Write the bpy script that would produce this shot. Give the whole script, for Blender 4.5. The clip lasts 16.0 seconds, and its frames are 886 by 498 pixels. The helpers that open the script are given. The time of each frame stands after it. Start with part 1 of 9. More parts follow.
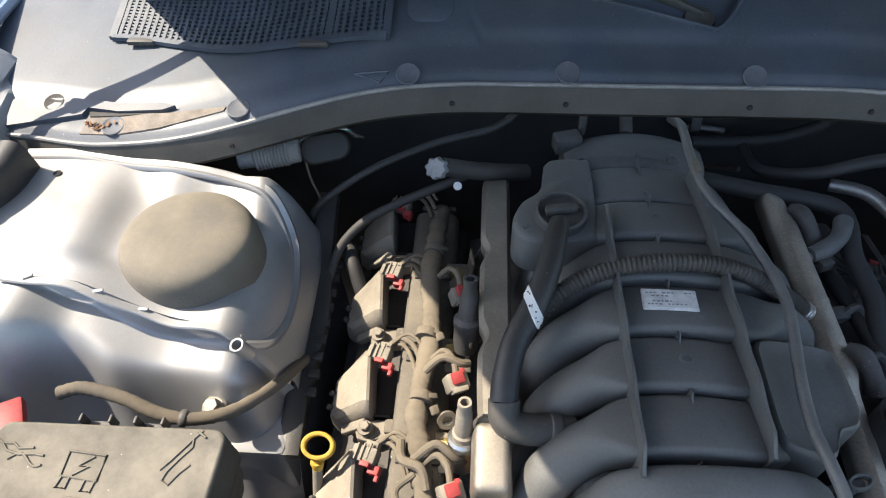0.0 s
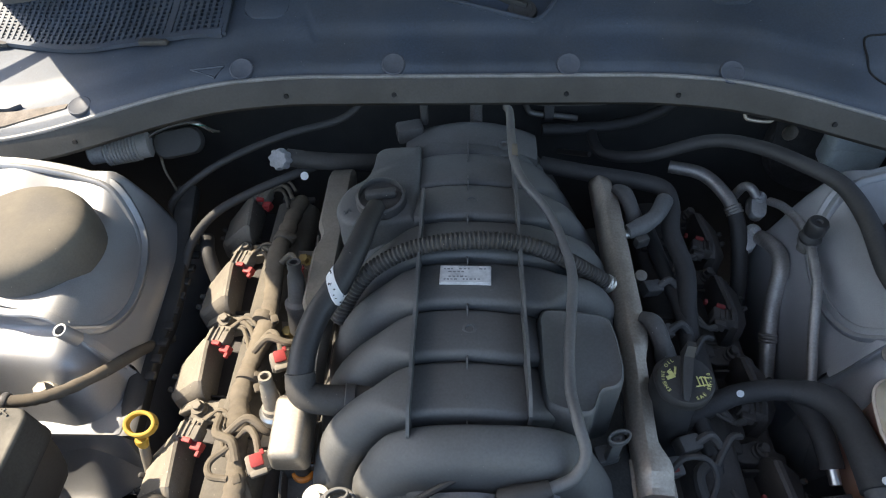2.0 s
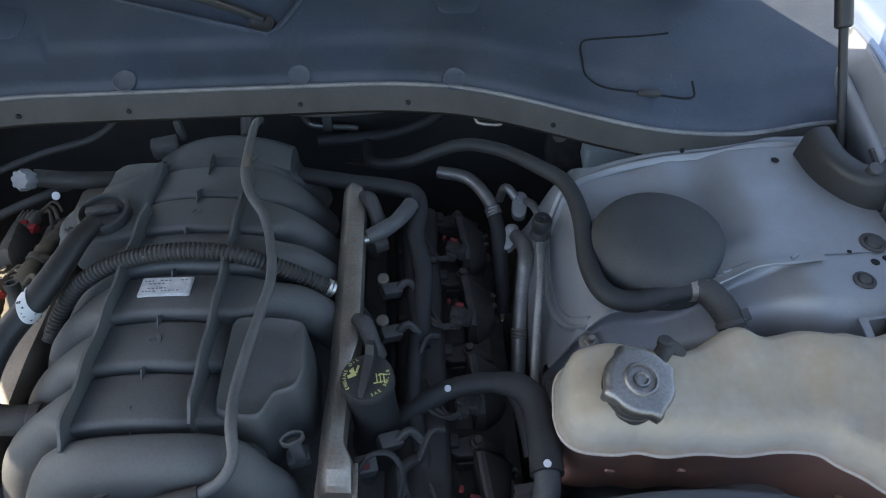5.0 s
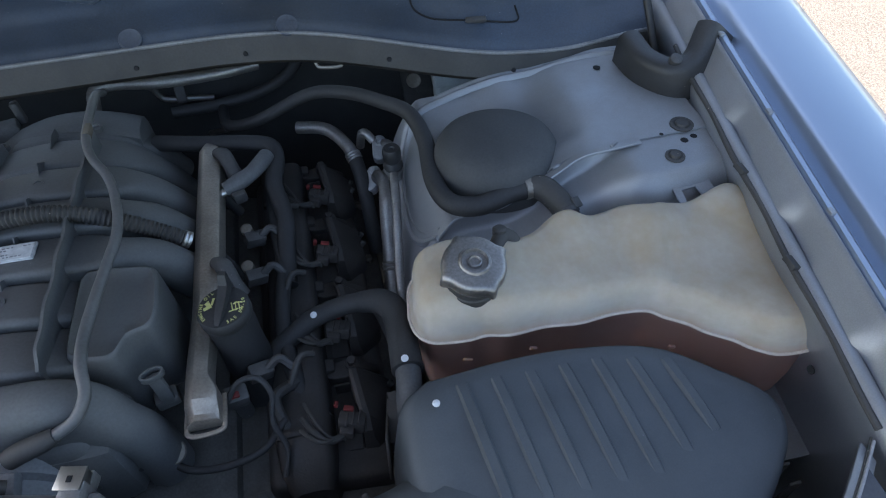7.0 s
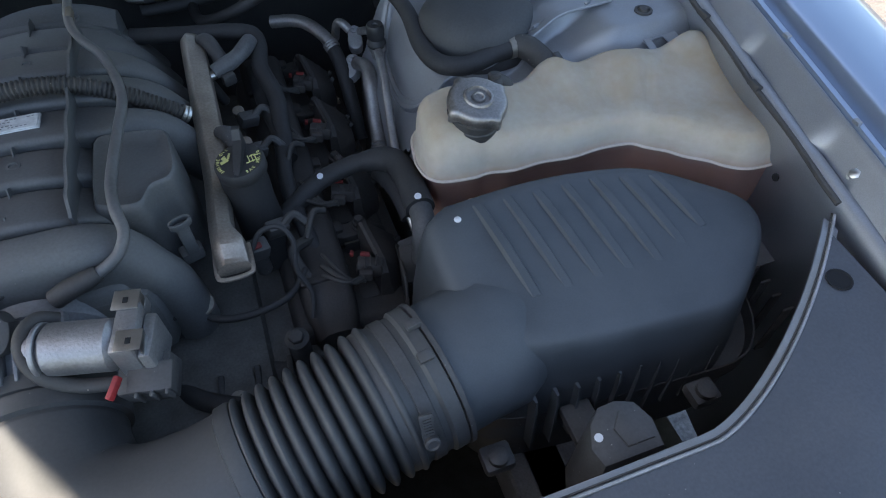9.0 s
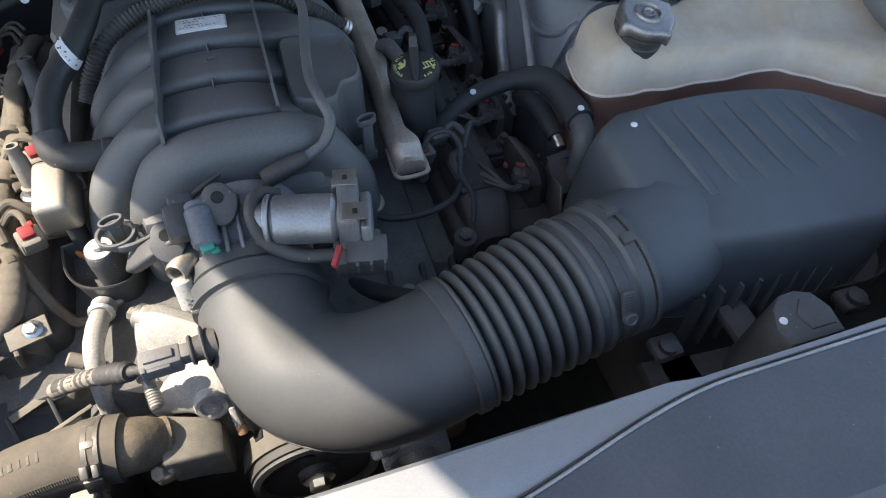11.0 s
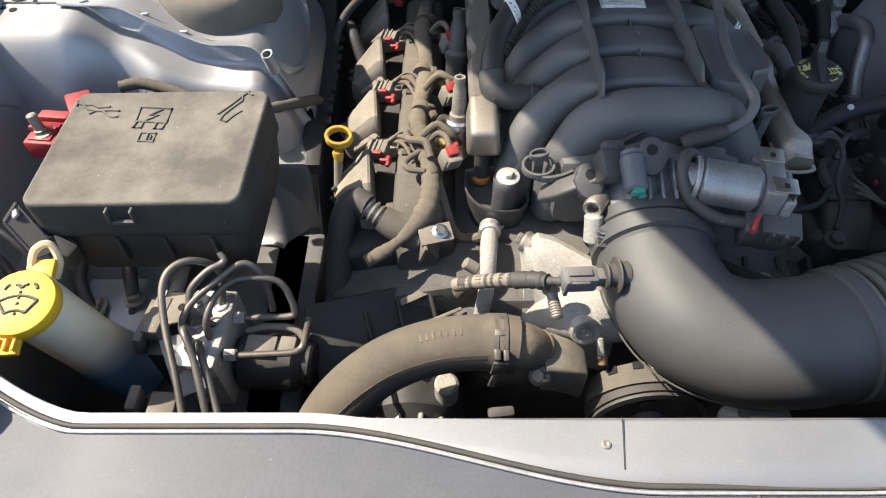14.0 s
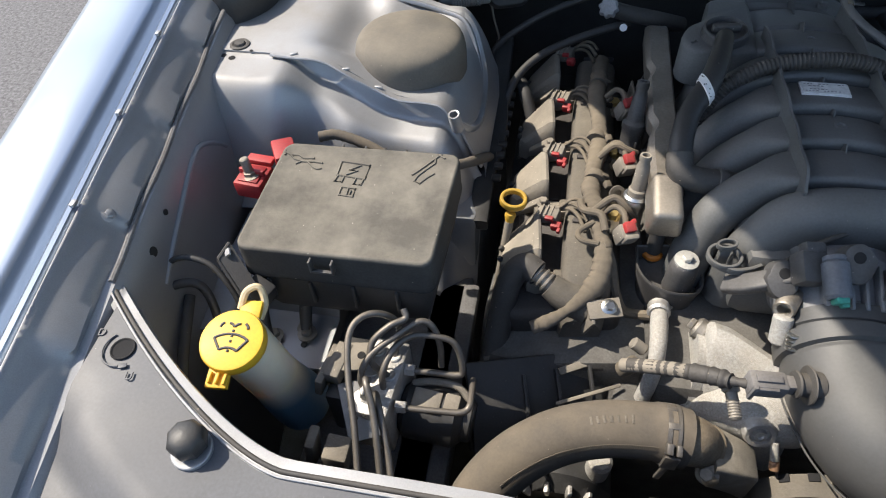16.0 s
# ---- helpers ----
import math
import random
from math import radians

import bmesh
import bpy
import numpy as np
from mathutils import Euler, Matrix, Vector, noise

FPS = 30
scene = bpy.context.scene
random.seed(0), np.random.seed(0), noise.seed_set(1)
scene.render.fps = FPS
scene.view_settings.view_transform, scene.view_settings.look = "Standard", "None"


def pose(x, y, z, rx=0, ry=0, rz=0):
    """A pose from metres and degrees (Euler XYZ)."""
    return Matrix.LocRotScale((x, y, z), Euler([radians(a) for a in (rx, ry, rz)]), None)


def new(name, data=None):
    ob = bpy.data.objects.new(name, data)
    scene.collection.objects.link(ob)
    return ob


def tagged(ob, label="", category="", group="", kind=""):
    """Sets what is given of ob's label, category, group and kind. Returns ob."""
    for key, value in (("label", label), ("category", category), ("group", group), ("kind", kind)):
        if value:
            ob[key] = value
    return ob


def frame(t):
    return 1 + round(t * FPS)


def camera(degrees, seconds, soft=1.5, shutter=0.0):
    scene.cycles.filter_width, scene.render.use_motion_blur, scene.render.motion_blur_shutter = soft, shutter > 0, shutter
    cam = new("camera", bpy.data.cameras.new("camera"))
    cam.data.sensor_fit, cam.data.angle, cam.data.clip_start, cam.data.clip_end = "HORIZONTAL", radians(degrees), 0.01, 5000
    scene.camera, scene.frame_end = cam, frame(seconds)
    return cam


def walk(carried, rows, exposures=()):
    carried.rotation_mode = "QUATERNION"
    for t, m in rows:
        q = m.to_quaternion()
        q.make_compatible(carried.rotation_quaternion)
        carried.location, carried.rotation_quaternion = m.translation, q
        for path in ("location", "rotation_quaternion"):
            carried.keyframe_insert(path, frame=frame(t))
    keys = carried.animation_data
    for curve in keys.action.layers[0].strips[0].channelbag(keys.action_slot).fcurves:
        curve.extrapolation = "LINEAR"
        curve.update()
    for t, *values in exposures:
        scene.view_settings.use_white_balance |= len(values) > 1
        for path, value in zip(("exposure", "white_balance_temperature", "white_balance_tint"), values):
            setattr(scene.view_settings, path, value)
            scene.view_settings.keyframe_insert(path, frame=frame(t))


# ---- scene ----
cam = camera(70.3, 16.0, soft=1.1)
METRES, EYE, TILT, LEAN, TURN = 1.26, 1.40, -49.5, 1.3, 3.4
ROWS = [
    (0.0, 0.0, 0.0, 0.0, 0.0, -0.0, -0.0),
    (0.5, 0.0345, -0.0046, -0.0021, -0.27, -0.04, 0.34),
    (1.0, 0.07, -0.0091, -0.0059, -0.48, -0.05, 0.75),
    (1.5, 0.1053, -0.0158, -0.0133, -0.7, 0.01, 1.27),
    (2.0, 0.1395, -0.0272, -0.0168, -0.96, 0.06, 1.51),
    (2.5, 0.1697, -0.0309, -0.0194, -1.23, 0.21, 1.65),
    (3.0, 0.2037, -0.0305, -0.0213, -1.52, 0.34, 1.8),
    (3.5, 0.2437, -0.0352, -0.023, -1.96, 0.49, 2.0),
    (4.0, 0.2803, -0.039, -0.0239, -2.63, 0.89, 2.45),
    (6.5, 0.3909, -0.0648, -0.0844, -8.65, 1.06, 10.13),
    (7.0, 0.3947, -0.0739, -0.11, -10.5, 0.51, 12.73),
    (7.5, 0.3848, -0.0791, -0.1331, -12.83, -0.66, 14.81),
    (8.0, 0.3664, -0.0861, -0.156, -15.0, -2.15, 16.54),
    (10.5, 0.2062, -0.0877, -0.2091, -16.99, -5.7, 16.58),
    (11.0, 0.1699, -0.0852, -0.2115, -16.04, -5.59, 14.52),
    (11.5, 0.1321, -0.0886, -0.2147, -14.8, -5.29, 12.4),
    (12.0, 0.0985, -0.0918, -0.2196, -13.09, -4.78, 10.3),
    (12.5, 0.0661, -0.0943, -0.2255, -10.67, -4.23, 8.33),
    (13.0, 0.0314, -0.0995, -0.2291, -8.25, -3.33, 6.45),
    (13.5, -0.0008, -0.1035, -0.2296, -5.58, -2.6, 4.47),
    (14.0, -0.0294, -0.1052, -0.2302, -2.73, -2.21, 1.95),
    (14.5, -0.0537, -0.1051, -0.2289, 0.13, -1.96, -0.55),
    (15.0, -0.0787, -0.1077, -0.2243, 2.7, -1.83, -2.51),
    (15.5, -0.0928, -0.1132, -0.206, 4.87, -1.42, -3.46),
    (16.0, -0.0963, -0.115, -0.1901, 5.83, -0.77, -4.19),
]
walk(cam, [(t, pose(-0.182, 0.15, EYE, TILT, LEAN, TURN) @ pose(METRES * x, METRES * y, METRES * z, 90 + pitch, roll, yaw)) for t, x, y, z, yaw, pitch, roll in ROWS],
     exposures=[(0.0, 1.53, 7350, 10), (1.5, 1.61, 7420, 10), (4.0, 1.68, 7480, 10), (7.0, 1.58, 6980, 10), (11.0, 1.58, 6950, 10), (13.0, 1.46, 7000, 10), (14.5, 1.16, 7080, 10), (16.0, 0.91, 6850, 10)])

# ---- light: low clear sun from behind the windscreen on the wing's side, blue sky ----
SUN_WAY = Vector((0.80, -0.17, -1.0)).normalized()
world = bpy.data.worlds.new("sky")
scene.world = world
world.use_nodes = True
wn = world.node_tree
sky = wn.nodes.new("ShaderNodeTexSky")
sky.sky_type = "NISHITA"
sky.sun_disc = False
sky.sun_elevation = math.asin(-SUN_WAY.z)
sky.sun_rotation = math.atan2(-SUN_WAY.x, -SUN_WAY.y)
wn.links.new(sky.outputs[0], wn.nodes["Background"].inputs[0])
wn.nodes["Background"].inputs[1].default_value = 0.15
sun = new("sun", bpy.data.lights.new("sun", "SUN"))
sun.data.energy, sun.data.angle, sun.data.color = 4.05, radians(0.5), (1.0, 0.935, 0.84)
sun.rotation_euler = SUN_WAY.to_track_quat("-Z", "Y").to_euler()
sun.location = (-3, 3, 5)


# ---- materials ----
def surface(name, color, rough=0.5, metal=0.0, var=0.25, scale=30.0, grain=400.0, bump=0.15, dust=0.0, dust_color=(0.30, 0.25, 0.19), coat=0.0, dust_scale=14.0, spec=0.5, specks=0.0, side_share=0.35):
    """A surface with a broad and a fine variation of colour and gloss, a fine relief, and patches of dust that leave
    the sides darker than the tops.
    """
    m = bpy.data.materials.new(name)
    m.use_nodes = True
    nt = m.node_tree
    n, l = nt.nodes, nt.links
    b = n["Principled BSDF"]
    b.inputs["Metallic"].default_value = metal
    b.inputs["Coat Weight"].default_value = coat
    b.inputs["Coat Roughness"].default_value = 0.12
    b.inputs["Specular IOR Level"].default_value = spec
    geo = n.new("ShaderNodeTexCoord")
    big = n.new("ShaderNodeTexNoise")
    big.inputs["Scale"].default_value, big.inputs["Detail"].default_value = scale, 6
    fine = n.new("ShaderNodeTexNoise")
    fine.inputs["Scale"].default_value, fine.inputs["Detail"].default_value = grain, 3
    l.new(geo.outputs["Object"], big.inputs["Vector"])
    l.new(geo.outputs["Object"], fine.inputs["Vector"])
    ramp = n.new("ShaderNodeValToRGB")
    lo = [c * (1 - var) for c in color]
    hi = [min(1, c * (1 + var)) for c in color]
    ramp.color_ramp.elements[0].position, ramp.color_ramp.elements[0].color = 0.3, (*lo, 1)
    ramp.color_ramp.elements[1].position, ramp.color_ramp.elements[1].color = 0.7, (*hi, 1)
    l.new(big.outputs["Fac"], ramp.inputs["Fac"])
    mix = n.new("ShaderNodeMix")
    mix.data_type, mix.blend_type = "RGBA", "OVERLAY"
    mix.inputs[0].default_value = 0.55 * min(1, var * 3)
    l.new(ramp.outputs["Color"], mix.inputs[6])
    l.new(fine.outputs["Fac"], mix.inputs[7])
    out = mix.outputs[2]
    rmap = n.new("ShaderNodeMapRange")
    rmap.inputs["To Min"].default_value, rmap.inputs["To Max"].default_value = max(0.03, rough - 0.10), min(1, rough + 0.12)
    l.new(big.outputs["Fac"], rmap.inputs["Value"])
    rout = rmap.outputs["Result"]
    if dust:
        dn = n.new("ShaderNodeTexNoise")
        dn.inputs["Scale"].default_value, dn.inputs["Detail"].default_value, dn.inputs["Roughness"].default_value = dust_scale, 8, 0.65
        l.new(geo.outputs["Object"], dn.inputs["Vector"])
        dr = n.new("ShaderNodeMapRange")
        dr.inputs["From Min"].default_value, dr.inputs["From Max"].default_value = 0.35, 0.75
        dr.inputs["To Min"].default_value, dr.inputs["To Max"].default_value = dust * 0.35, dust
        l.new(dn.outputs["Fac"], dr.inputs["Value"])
        # dust is mixed in by upward normal; sides stay darker, painting in their shade
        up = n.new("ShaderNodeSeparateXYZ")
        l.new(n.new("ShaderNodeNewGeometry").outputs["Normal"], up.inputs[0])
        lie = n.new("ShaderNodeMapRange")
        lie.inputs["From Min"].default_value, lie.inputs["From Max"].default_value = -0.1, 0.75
        lie.inputs["To Min"].default_value, lie.inputs["To Max"].default_value = side_share, 1.0
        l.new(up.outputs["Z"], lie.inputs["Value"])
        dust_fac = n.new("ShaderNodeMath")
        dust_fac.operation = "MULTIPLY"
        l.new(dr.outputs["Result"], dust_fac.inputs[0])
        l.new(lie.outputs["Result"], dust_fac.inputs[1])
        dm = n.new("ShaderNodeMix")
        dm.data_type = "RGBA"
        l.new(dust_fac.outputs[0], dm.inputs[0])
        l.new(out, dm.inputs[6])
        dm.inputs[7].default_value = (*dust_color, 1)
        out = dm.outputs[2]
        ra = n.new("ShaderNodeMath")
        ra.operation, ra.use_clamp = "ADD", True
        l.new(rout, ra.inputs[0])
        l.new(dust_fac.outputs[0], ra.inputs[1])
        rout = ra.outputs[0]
    if specks:
        sp = n.new("ShaderNodeTexVoronoi")
        sp.inputs["Scale"].default_value = 330.0
        l.new(geo.outputs["Object"], sp.inputs["Vector"])
        gate = n.new("ShaderNodeMath")
        gate.operation = "MULTIPLY"
        near = n.new("ShaderNodeMapRange")
        near.inputs["From Min"].default_value, near.inputs["From Max"].default_value = 0.20, 0.12
        l.new(sp.outputs["Distance"], near.inputs["Value"])
        pick = n.new("ShaderNodeSeparateColor")
        l.new(sp.outputs["Color"], pick.inputs[0])
        few = n.new("ShaderNodeMapRange")
        few.inputs["From Min"].default_value, few.inputs["From Max"].default_value = 1 - specks, 1 - specks + 0.02
        l.new(pick.outputs[0], few.inputs["Value"])
        l.new(near.outputs["Result"], gate.inputs[0])
        l.new(few.outputs["Result"], gate.inputs[1])
        sm = n.new("ShaderNodeMix")
        sm.data_type = "RGBA"
        l.new(gate.outputs[0], sm.inputs[0])
        l.new(out, sm.inputs[6])
        sm.inputs[7].default_value = (*[min(1, c * 1.7) for c in dust_color], 1)
        out = sm.outputs[2]
    l.new(out, b.inputs["Base Color"])
    l.new(rout, b.inputs["Roughness"])
    if bump:
        bp = n.new("ShaderNodeBump")
        bp.inputs["Strength"].default_value, bp.inputs["Distance"].default_value = bump, 0.001
        l.new(fine.outputs["Fac"], bp.inputs["Height"])
        l.new(bp.outputs["Normal"], b.inputs["Normal"])
    return m


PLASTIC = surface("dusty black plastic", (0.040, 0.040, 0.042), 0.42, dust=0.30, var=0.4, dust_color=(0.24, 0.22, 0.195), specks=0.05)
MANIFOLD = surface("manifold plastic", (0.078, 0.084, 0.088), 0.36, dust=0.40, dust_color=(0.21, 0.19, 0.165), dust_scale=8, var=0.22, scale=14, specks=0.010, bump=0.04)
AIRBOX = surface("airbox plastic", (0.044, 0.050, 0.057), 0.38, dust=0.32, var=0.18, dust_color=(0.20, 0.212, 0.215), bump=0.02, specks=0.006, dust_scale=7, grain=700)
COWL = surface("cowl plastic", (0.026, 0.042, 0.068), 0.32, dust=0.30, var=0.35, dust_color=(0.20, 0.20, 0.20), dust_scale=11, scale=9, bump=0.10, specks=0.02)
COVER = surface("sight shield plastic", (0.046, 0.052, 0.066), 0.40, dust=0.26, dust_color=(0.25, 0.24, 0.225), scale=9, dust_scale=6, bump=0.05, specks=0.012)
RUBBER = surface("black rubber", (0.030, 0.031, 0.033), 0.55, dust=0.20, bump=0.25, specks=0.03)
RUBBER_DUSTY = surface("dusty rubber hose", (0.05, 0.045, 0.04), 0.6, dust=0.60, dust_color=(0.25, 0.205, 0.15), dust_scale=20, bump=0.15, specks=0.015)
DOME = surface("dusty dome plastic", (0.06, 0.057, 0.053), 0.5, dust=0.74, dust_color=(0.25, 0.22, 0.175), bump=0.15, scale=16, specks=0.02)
# the dome again, darkened in the colour for its shaded side of the bay
DOME_SHADED = surface("dome plastic darkened for shade", (0.042, 0.044, 0.046), 0.5, dust=0.35, dust_color=(0.15, 0.145, 0.135), bump=0.12, scale=16)
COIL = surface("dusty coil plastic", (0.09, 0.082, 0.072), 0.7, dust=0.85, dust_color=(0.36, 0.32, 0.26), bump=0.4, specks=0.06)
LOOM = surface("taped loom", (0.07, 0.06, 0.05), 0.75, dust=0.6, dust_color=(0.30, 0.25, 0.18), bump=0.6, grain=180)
PAINT = surface("silver paint", (0.355, 0.378, 0.415), 0.29, metal=0.70, var=0.12, scale=7, grain=900, bump=0.03, dust=0.56, dust_color=(0.295, 0.256, 0.202), dust_scale=6, coat=0.15, specks=0.015, side_share=0.10)
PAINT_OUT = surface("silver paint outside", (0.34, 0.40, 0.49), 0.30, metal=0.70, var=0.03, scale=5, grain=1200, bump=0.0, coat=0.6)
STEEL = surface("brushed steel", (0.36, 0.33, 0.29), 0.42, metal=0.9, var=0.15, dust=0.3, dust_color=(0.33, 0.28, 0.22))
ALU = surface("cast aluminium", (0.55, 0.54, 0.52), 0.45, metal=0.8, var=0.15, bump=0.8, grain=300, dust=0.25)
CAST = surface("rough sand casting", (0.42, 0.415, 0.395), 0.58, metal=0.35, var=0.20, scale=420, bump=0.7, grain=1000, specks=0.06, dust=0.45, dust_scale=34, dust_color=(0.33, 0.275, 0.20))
ZINC = surface("zinc plated steel", (0.60, 0.60, 0.58), 0.28, metal=1.0, var=0.1, dust=0.12)
BRASS = surface("yellow zinc", (0.55, 0.42, 0.18), 0.35, metal=0.9, var=0.2, dust=0.2)
RED = surface("red plastic", (0.34, 0.016, 0.020), 0.45, dust=0.26, dust_color=(0.26, 0.15, 0.13), dust_scale=40)
GREEN = surface("green plastic", (0.03, 0.22, 0.17), 0.4)
YELLOW = surface("yellow plastic", (0.74, 0.43, 0.02), 0.4, dust=0.20, var=0.12, dust_color=(0.4, 0.3, 0.15))
ORANGE = surface("orange rubber", (0.5, 0.16, 0.02), 0.5)
WHITE = surface("white paper tape", (0.72, 0.72, 0.72), 0.6, var=0.1)
INK = surface("dark print", (0.05, 0.05, 0.05), 0.6)
YELLOW_PRINT = surface("yellow print", (0.58, 0.56, 0.22), 0.5)
LINER = surface("grey hood liner", (0.14, 0.14, 0.145), 0.8, var=0.1)
BLACKP = surface("clean black plastic", (0.022, 0.023, 0.025), 0.42, dust=0.12, dust_color=(0.22, 0.20, 0.17), specks=0.02)
BOLT = surface("dull bolt steel", (0.34, 0.32, 0.29), 0.42, metal=0.8, var=0.2, dust=0.4, dust_color=(0.28, 0.24, 0.18))
DARK = surface("dark undercoat", (0.040, 0.040, 0.041), 0.7, dust=0.30, dust_color=(0.13, 0.12, 0.105), var=0.5, scale=45)
# black rubber toned down in colour to carry the shade deep in the bay
MATT_SHADED = surface("matt black darkened for shade", (0.024, 0.024, 0.025), 0.60, dust=0.14, dust_color=(0.16, 0.15, 0.14), bump=0.15)
FITTING_GREY = surface("pale zinc bolt", (0.50, 0.50, 0.47), 0.42, metal=0.5, var=0.15, dust=0.25)
UNDERSIDE = surface("dusty silver underbody", (0.17, 0.172, 0.178), 0.55, metal=0.2, var=0.3, scale=20, dust=0.5, dust_color=(0.15, 0.13, 0.11), dust_scale=12)
# near-black laid on where openings are shaded; most holes are flat discs
VOID = surface("black painted as shade of openings", (0.010, 0.010, 0.011), 0.9, var=0.1, bump=0.0)
FIREWALL = surface("grey sound mat", (0.022, 0.023, 0.025), 0.8, dust=0.3, dust_color=(0.2, 0.19, 0.17), var=0.3)
GLASS_DARK = surface("dark tinted glass", (0.01, 0.012, 0.014), 0.06, var=0.05, bump=0.0)


# ---- building helpers ----
from mathutils.bvhtree import BVHTree


def thing(name, base, label, category, group="", kind=""):
    ob = new(name)
    ob.empty_display_size = 0.03
    ob.location = base
    return tagged(ob, label, category, group, kind)


def part(name, bm, material, parent=None, label="", sharp=38):
    bmesh.ops.recalc_face_normals(bm, faces=bm.faces[:])
    me = bpy.data.meshes.new(name)
    bm.to_mesh(me)
    bm.free()
    for m in material if isinstance(material, (list, tuple)) else (material,):
        me.materials.append(m)
    me.shade_smooth()
    me.set_sharp_from_angle(angle=radians(sharp))
    ob = new(name, me)
    if parent is not None:
        ob.parent = parent
        if parent.type == "EMPTY":
            ob.matrix_parent_inverse = parent.matrix_basis.inverted() if parent.parent is None else Matrix()
            ob.matrix_parent_inverse = Matrix.Translation(parent.location).inverted()
    if label:
        ob["label"] = label
    return ob


def smooth01(v):
    v = max(0.0, min(1.0, v))
    return v * v * (3 - 2 * v)


def turn(rx=0, ry=0, rz=0):
    return Euler([radians(a) for a in (rx, ry, rz)]).to_matrix().to_4x4()


def box(bm, c, s, bevel=0.0, rot=None, seg=2, taper=(1, 1)):
    """A box at c of size s, its top narrowed by taper, its edges rounded."""
    made = bmesh.ops.create_cube(bm, size=1.0)["verts"]
    m = Matrix.Translation(c) @ (turn(*rot) if rot else Matrix())
    for v in made:
        k = taper if v.co.z > 0 else (1, 1)
        v.co = Vector((v.co.x * s[0] * k[0], v.co.y * s[1] * k[1], v.co.z * s[2]))
    if bevel:
        edges = list({e for v in made for e in v.link_edges})
        made = list({v for v in made} | {v for v in bmesh.ops.bevel(bm, geom=edges, offset=bevel, segments=seg, affect="EDGES", profile=0.5, clamp_overlap=True)["verts"]})
        made = [v for v in made if v.is_valid]
    for v in made:
        v.co = m @ v.co
    return made


def frame_of(way):
    w = Vector(way).normalized()
    a = Vector((0, 0, 1)) if abs(w.z) < 0.9 else Vector((0, 1, 0))
    u = a.cross(w).normalized()
    return u, w.cross(u), w


def skin(bm, rings, caps=True, closed=True):
    """Skins rings of points, each ring of the same length."""
    vs = [[bm.verts.new(p) for p in r] for r in rings]
    n = len(vs[0])
    for a, b in zip(vs, vs[1:]):
        for i in range(n if closed else n - 1):
            bm.faces.new((a[i], a[(i + 1) % n], b[(i + 1) % n], b[i]))
    if caps:
        bm.faces.new(vs[0][::-1])
        bm.faces.new(vs[-1])
    return vs


def lathe(bm, p, way, profile, n=28):
    """Turns (radius, height) pairs about the axis way through p."""
    u, v, w = frame_of(way)
    p = Vector(p)
    rings = [[p + w * h + (u * math.cos(2 * math.pi * i / n) + v * math.sin(2 * math.pi * i / n)) * max(r, 1e-5) for i in range(n)] for r, h in profile]
    return skin(bm, rings)


def rod(bm, a, b, r, n=16, r2=None, bevel=None):
    a, b = Vector(a), Vector(b)
    L = (b - a).length
    e = min(r * 0.25, L * 0.2) if bevel is None else bevel
    r2 = r if r2 is None else r2
    lathe(bm, a, b - a, [(r - e, 0), (r, e), (r2, L - e), (r2 - e, L)], n)


def spline(pts, per=8):
    """Points on a smooth curve through pts."""
    P = [Vector(p) for p in pts]
    if len(P) < 3:
        return [P[0].lerp(P[-1], i / per) for i in range(per + 1)]
    P = [2 * P[0] - P[1], *P, 2 * P[-1] - P[-2]]
    out = []
    for i in range(1, len(P) - 2):
        a, b, c, d = P[i - 1:i + 3]
        for k in range(per):
            t = k / per
            out.append(0.5 * (2 * b + (c - a) * t + (2 * a - 5 * b + 4 * c - d) * t * t + (3 * b - a - 3 * c + d) * t ** 3))
    out.append(P[-2])
    return out


def sweep(bm, path, ring, caps=True):
    """Sweeps ring(s, i) -> 2D points along the points of path, turned without twist. s is the length so far."""
    u = None
    rings, s = [], 0.0
    for i, p in enumerate(path):
        a, b = path[max(i - 1, 0)], path[min(i + 1, len(path) - 1)]
        w = (b - a).normalized()
        if u is None:
            u = frame_of(w)[0]
        u = (u - w * u.dot(w)).normalized()
        v = w.cross(u)
        if i:
            s += (p - path[i - 1]).length
        rings.append([p + u * x + v * y for x, y in ring(s, i)])
    return skin(bm, rings, caps)


def circle(r, n=14):
    return [(r * math.cos(2 * math.pi * k / n), r * math.sin(2 * math.pi * k / n)) for k in range(n)]


def tube(bm, pts, r, per=8, n=14):
    """A round hose through pts; r a number or one for each of pts."""
    path = spline(pts, per)
    if isinstance(r, (list, tuple)):
        k = (len(r) - 1) / (len(path) - 1)
        f = lambda i: r[min(int(i * k), len(r) - 2)] * (1 - (i * k - min(int(i * k), len(r) - 2))) + r[min(int(i * k), len(r) - 2) + 1] * (i * k - min(int(i * k), len(r) - 2))
    else:
        f = lambda i: r
    return sweep(bm, path, lambda s, i: circle(f(i), n))


def ribbed(bm, pts, r, depth, pitch, n=18):
    """A corrugated hose."""
    rough = spline(pts, 40)
    L = sum((b - a).length for a, b in zip(rough, rough[1:]))
    m = int(L / pitch * 6)
    path, acc, j = [rough[0]], 0.0, 0
    step = L / m
    for a, b in zip(rough, rough[1:]):
        d = (b - a).length
        while acc + d >= step * (len(path)) and len(path) <= m:
            path.append(a.lerp(b, (step * len(path) - acc) / d))
        acc += d
    shape = (0, 0, 0.55, 1, 1, 0.55)
    return sweep(bm, path, lambda s, i: circle(r - depth * shape[i % 6], n))


